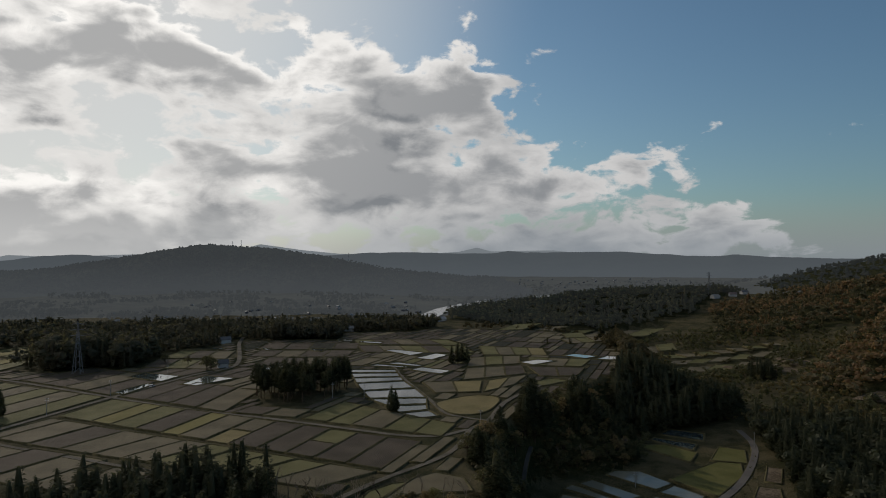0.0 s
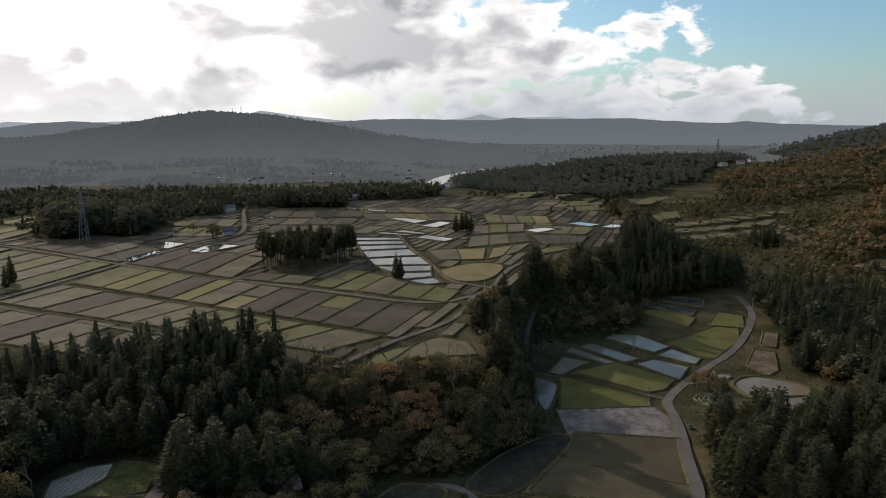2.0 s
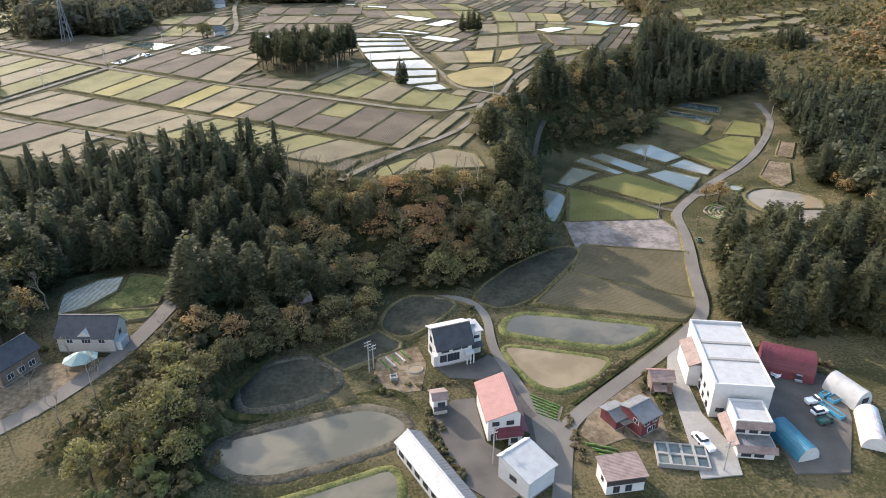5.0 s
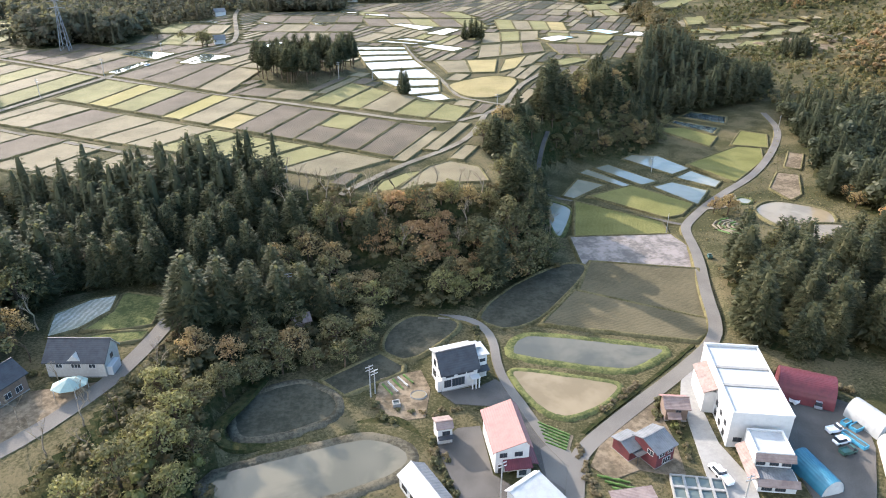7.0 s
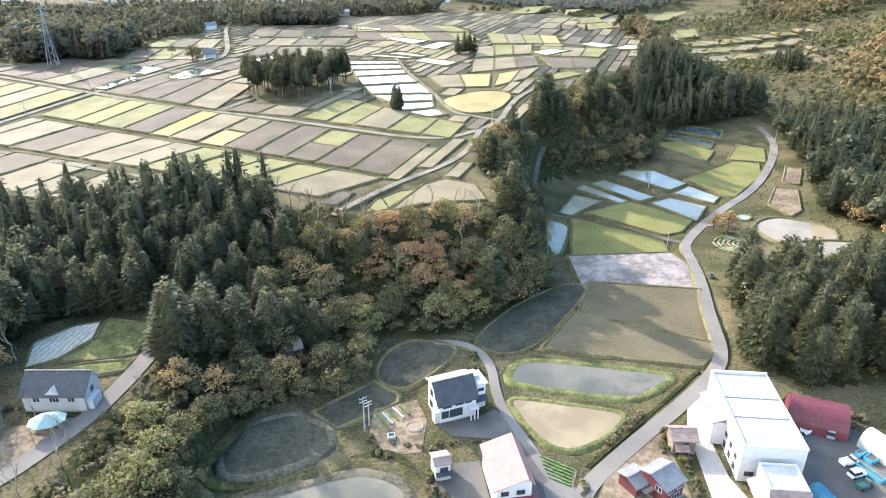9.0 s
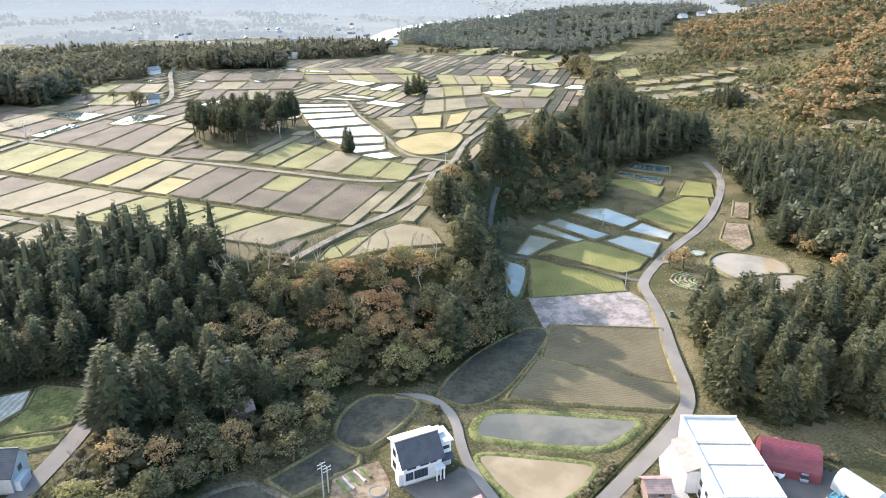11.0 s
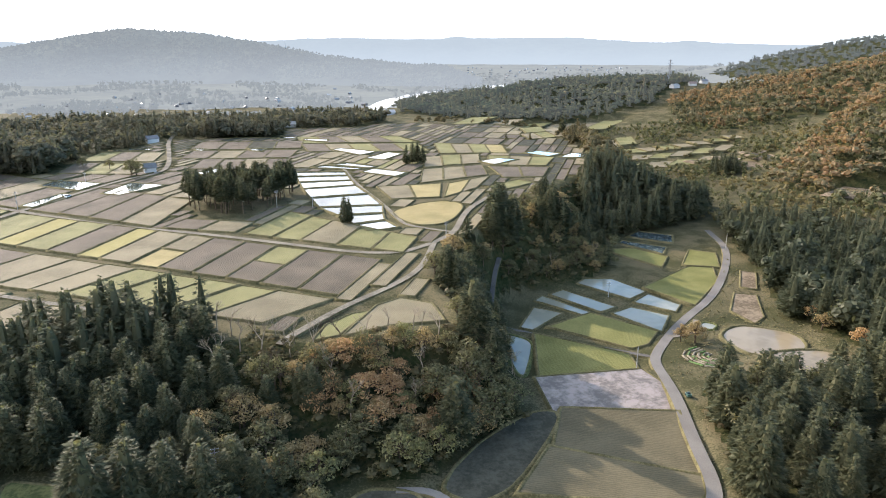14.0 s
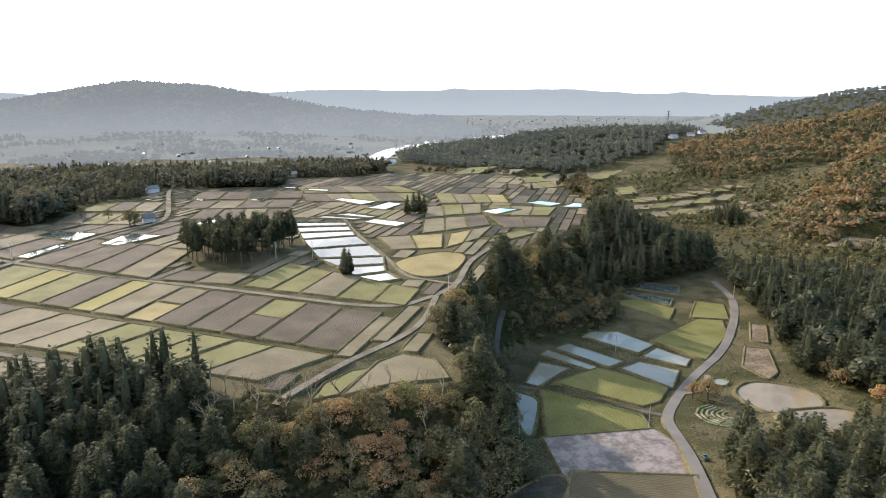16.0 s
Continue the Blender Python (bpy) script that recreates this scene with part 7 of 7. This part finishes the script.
for x, y, h, turn in ((-2.2, 139.8, 8.5, 30), (-1.2, 141.0, 6.5, 30), (20.5, 108.2, 9.0, 20), (100.7, 222.5, 8.5, 60), (-13.4, 376.7, 9, 0), (3.8, 374.7, 9, 0), (213, 343, 9, 40), (125.4, 295.4, 7, 0), (63.0, 101.5, 7.5, 10), (-120, 452, 9, 20), (-137, 400, 9, 20), (-150, 352, 9, 20), (-22, 176, 8, 10), (-75, 128, 8.5, 60), (55, 300, 9, 0)):
    utility_pole(x, y, h, turn)


def lattice(name, x, y, h, half, label, arms, mat=None):
    """A steel tower of four raked legs with braces and arms."""
    home = thing(name, x, y, height(x, y) - 0.3, label, "pylon", "lattice towers")
    mat = mat or M_PYLON
    legs = [(-1, -1), (1, -1), (1, 1), (-1, 1)]
    for sx, sy in legs:
        shape("leg", *tube([(sx * half, sy * half, 0), (sx * half * 0.35, sy * half * 0.35, h * 0.6), (sx * 0.25, sy * 0.25, h)], [0.28, 0.2, 0.14], 4), mat, home)
    for k in range(8):
        z0, z1 = h * k / 8, h * (k + 1) / 8
        w0, w1 = (max(0.25, half * (1 - z / (h * 0.92))) for z in (z0, z1))
        for (ax, ay), (bx, by) in zip(legs, legs[1:] + legs[:1]):
            shape("brace", *tube([(ax * w0, ay * w0, z0), (bx * w1, by * w1, z1)], [0.12, 0.12], 4), mat, home)
    for f, reach in arms:
        shape("arm", *tube([(-reach, 0, h * f), (0, 0, h * f + 0.9), (reach, 0, h * f)], [0.12, 0.28, 0.12], 4), mat, home)


lattice("pylon", -186, 482, 35, 2.6, "grey lattice power pylon before dark woods", ((0.72, 5.5), (0.83, 4.8), (0.94, 4)))
lattice("pylon", 519, 949, 34, 3.0, "grey lattice power pylon on the wooded rise", ((0.72, 5.5), (0.83, 4.8), (0.94, 4)))
for x, y, z, h in ((-455, 2562, 143, 20), (-425, 2568, 143, 24), (-30, 2340, 92, 26)):
    home = thing("radio_mast", x, y, z, "thin radio mast on the far hilltop", "mast", "radio masts")
    shape("shaft", *tube([(0, 0, -6), (0, 0, h * 0.6), (0, 0, h)], [1.1, 0.8, 0.4], 6), M_STEEL, home)
    for f in (0.55, 0.75, 0.9):
        shape("platform", *slab(-2.2, -2.2, h * f, 2.2, 2.2, h * f + 0.8), M_STEEL, home)


# garden shrubs, hedges and clumps round the houses
def shrub(x, y, h, r, mat_index, wide=1.0):
    meshes = SHRUBS[mat_index]
    o = new("shrub", r.choice(meshes))
    o.matrix_world = Matrix.Translation((x, y, height(x, y) - 0.05)) @ Matrix.Rotation(r.uniform(0, 6.28), 4, "Z") @ Matrix.Diagonal((h * wide, h * wide, h, 1))
    tagged(o, ("low dark green garden shrub", "dry tawny garden shrub", "bright yellow-green leafy bush")[mat_index], "shrub", "garden shrubs")


def shrub_shape(r):
    pieces = []
    for k in range(5):
        c = (r.uniform(-0.45, 0.45), r.uniform(-0.45, 0.45), r.uniform(0.3, 0.6))
        pieces += [leaf_ball(r, c, r.uniform(0.3, 0.45), 44, 0.10, 0.85), heart(r, c, 0.28)]
    return joined(pieces)


shrub_r = random.Random(44)
shrub_forms = [shrub_shape(shrub_r) for _ in range(4)]
M_BUSH = foliage("yellow_green_bush", leafy((0.11, 0.115, 0.035), (0.13, 0.125, 0.04), (0.20, 0.19, 0.07)), 0.4)
M_DRYBUSH = foliage("tawny_bush", leafy((0.13, 0.10, 0.055), (0.16, 0.125, 0.07), (0.22, 0.18, 0.10)), 0.4)
SHRUBS = [[mesh("shrub", *form, mat) for form in shrub_forms] for mat in (M_LEAF, M_DRYBUSH, M_BUSH)]
hedges = [([(11, 131.5), (13.5, 133.2), (17, 134)], 1.3, 1), ([(9.3, 126), (9.6, 119), (12, 112), (15, 104)], 1.4, 0), ([(-1.5, 138), (0.4, 132), (4, 130.2)], 1.3, 0), ([(3.5, 134.8), (7, 133.5), (10, 133)], 0.9, 1), ([(46.5, 129), (53, 134), (58, 137.5)], 1.1, 1), ([(56.5, 124), (59.6, 132)], 1.2, 0), ([(58.6, 113), (60, 121), (61.6, 127)], 0.9, 1)]
hedges += [([(38.6, 120), (37.4, 113), (38.2, 106)], 1.0, 1), ([(24, 131.5), (20, 132.8)], 0.8, 0), ([(88, 139), (95, 135), (103, 128)], 1.6, 1), ([(12, 118), (10.6, 122)], 1.2, 1), ([(-46, 163), (-47.5, 158), (-50, 150)], 1.3, 1), ([(-78, 146), (-70, 147.5)], 1.1, 0), ([(21, 149), (24.5, 156), (25, 165)], 1.3, 0)]
for line, h, which in hedges:
    for a, b in zip(line, line[1:]):
        steps = max(1, int(math.dist(a, b) / (h * 1.15)))
        for k in range(steps):
            p = between(a, b, (k + shrub_r.uniform(0.2, 0.8)) / steps)
            shrub(p[0] + shrub_r.uniform(-0.5, 0.5), p[1] + shrub_r.uniform(-0.5, 0.5), h * shrub_r.uniform(0.6, 1.25), shrub_r, which if shrub_r.random() < 0.75 else shrub_r.randrange(2), shrub_r.uniform(0.9, 1.3))
for x, y, h in ((59.2, 122.5, 1.6), (60.2, 123.6, 1.2), (-36, 112, 3.5), (-41, 107, 4.5), (-38, 103, 4.0), (-33.5, 106, 3.0), (-35, 118, 3.2), (-43, 114, 4.2), (-47, 100, 4.0)):
    shrub(x, y, h, shrub_r, 2)
pad("pavement", [(25.5, 143), (28.5, 139.5), (28.6, 133), (30.6, 127), (33.4, 119), (36, 113), (34, 107), (31, 107), (29.6, 113), (28.6, 119), (28.0, 129), (26.6, 135.5)], M_YARD, "asphalt strip of the lane beside the pink-roofed house", 0.15)
pad("pavement", [(30.6, 119.6), (33.2, 121.2), (36.4, 118.4), (36.2, 112.2), (33.2, 108.0), (30.0, 112)], M_ROAD, "worn asphalt apron where lane and road meet", 0.17)


# leafless trees round the long house and along the woods
def bare_tree(r):
    """A trunk that forks into ever thinner bare limbs; one unit high."""
    limbs, ends = [], [((0, 0, -0.03), Vector((0, 0, 1)), 0.42, 0.022, 0)]
    while ends:
        p, d, l, w, level = ends.pop()
        q = Vector(p) + d * l
        m = Vector(p).lerp(q, 0.5) + Vector((r.uniform(-1, 1), r.uniform(-1, 1), 0)) * l * 0.08
        limbs.append(tube([p, tuple(m), tuple(q)], [w, w * 0.8, w * 0.6], 5 if level < 2 else 3))
        if level < 5:
            for k in range(3 if level in (0, 2) else 2):
                turn_to = (d + Vector((r.uniform(-0.9, 0.9), r.uniform(-0.9, 0.9), r.uniform(-0.1, 0.5)))).normalized()
                ends.append((tuple(q), turn_to, l * r.uniform(0.52, 0.72), w * 0.58, level + 1))
    return joined(limbs)


bare_r = random.Random(17)
M_TWIG = material("pale_twigs", two_tone((0.16, 0.125, 0.09), (0.30, 0.24, 0.17), 0.5, 6.0), 0.9)
BARE = [mesh("bare_tree", *bare_tree(bare_r), mat) for mat in (M_BARK, M_TWIG, M_TWIG) for _ in range(2)]
for x, y, h in ((-57, 129, 9), (-61, 122, 8), (-53, 121, 7.5), (-66, 142, 7), (-48, 149, 6), (-46, 144, 7), (-86, 158, 12), (-80, 166, 10), (-82, 184, 11), (-74, 190, 12), (-22, 223, 9), (-16, 219, 8), (-10, 217, 8), (-5, 214, 7), (2, 213, 7), (-26, 227, 9), (30, 215, 7), (44, 205, 9), (52, 200, 8), (61, 228, 8), (58, 214, 9), (64, 246, 9), (96, 318, 9), (110, 324, 8), (124, 330, 9), (138, 340, 8), (-30, 216, 11), (-19, 214, 10), (-13, 211, 11), (-6, 209, 10), (0, 208, 11), (7, 210, 10), (14, 211, 9), (20, 212, 10), (27, 212, 9), (34, 211, 10), (-24, 206, 12), (-10, 200, 12), (4, 200, 12), (16, 203, 11), (28, 203, 11), (-18, 190, 11), (8, 192, 12), (24, 196, 11), (38, 202, 11), (46, 210, 10), (-50, 128, 9), (-70, 132, 8), (-58, 136, 7), (-76, 152, 10), (-92, 138, 12), (-45, 156, 8)):
    o = new("bare_tree", bare_r.choice(BARE))
    o.matrix_world = Matrix.Translation((x, y, height(x, y) - 0.1)) @ Matrix.Rotation(bare_r.uniform(0, 6.28), 4, "Z") @ Matrix.Diagonal((h, h, h, 1))
    tagged(o, "leafless grey-brown tree with fine bare twigs", "tree", "bare trees")
# cedars added mostly out of view, to throw shade on the long house yard
for x, y, h in ((-98, 172, 21), (-93, 160, 20), (-101, 156, 21), (-90, 182, 21), (-86, 190, 20), (-106, 180, 22), (-97, 146, 19), (-103, 166, 21), (-88, 152, 17), (-94, 168, 20), (-84, 178, 18), (-108, 160, 20)):
    tree("cedar", x, y, h, bare_r, 1.1)
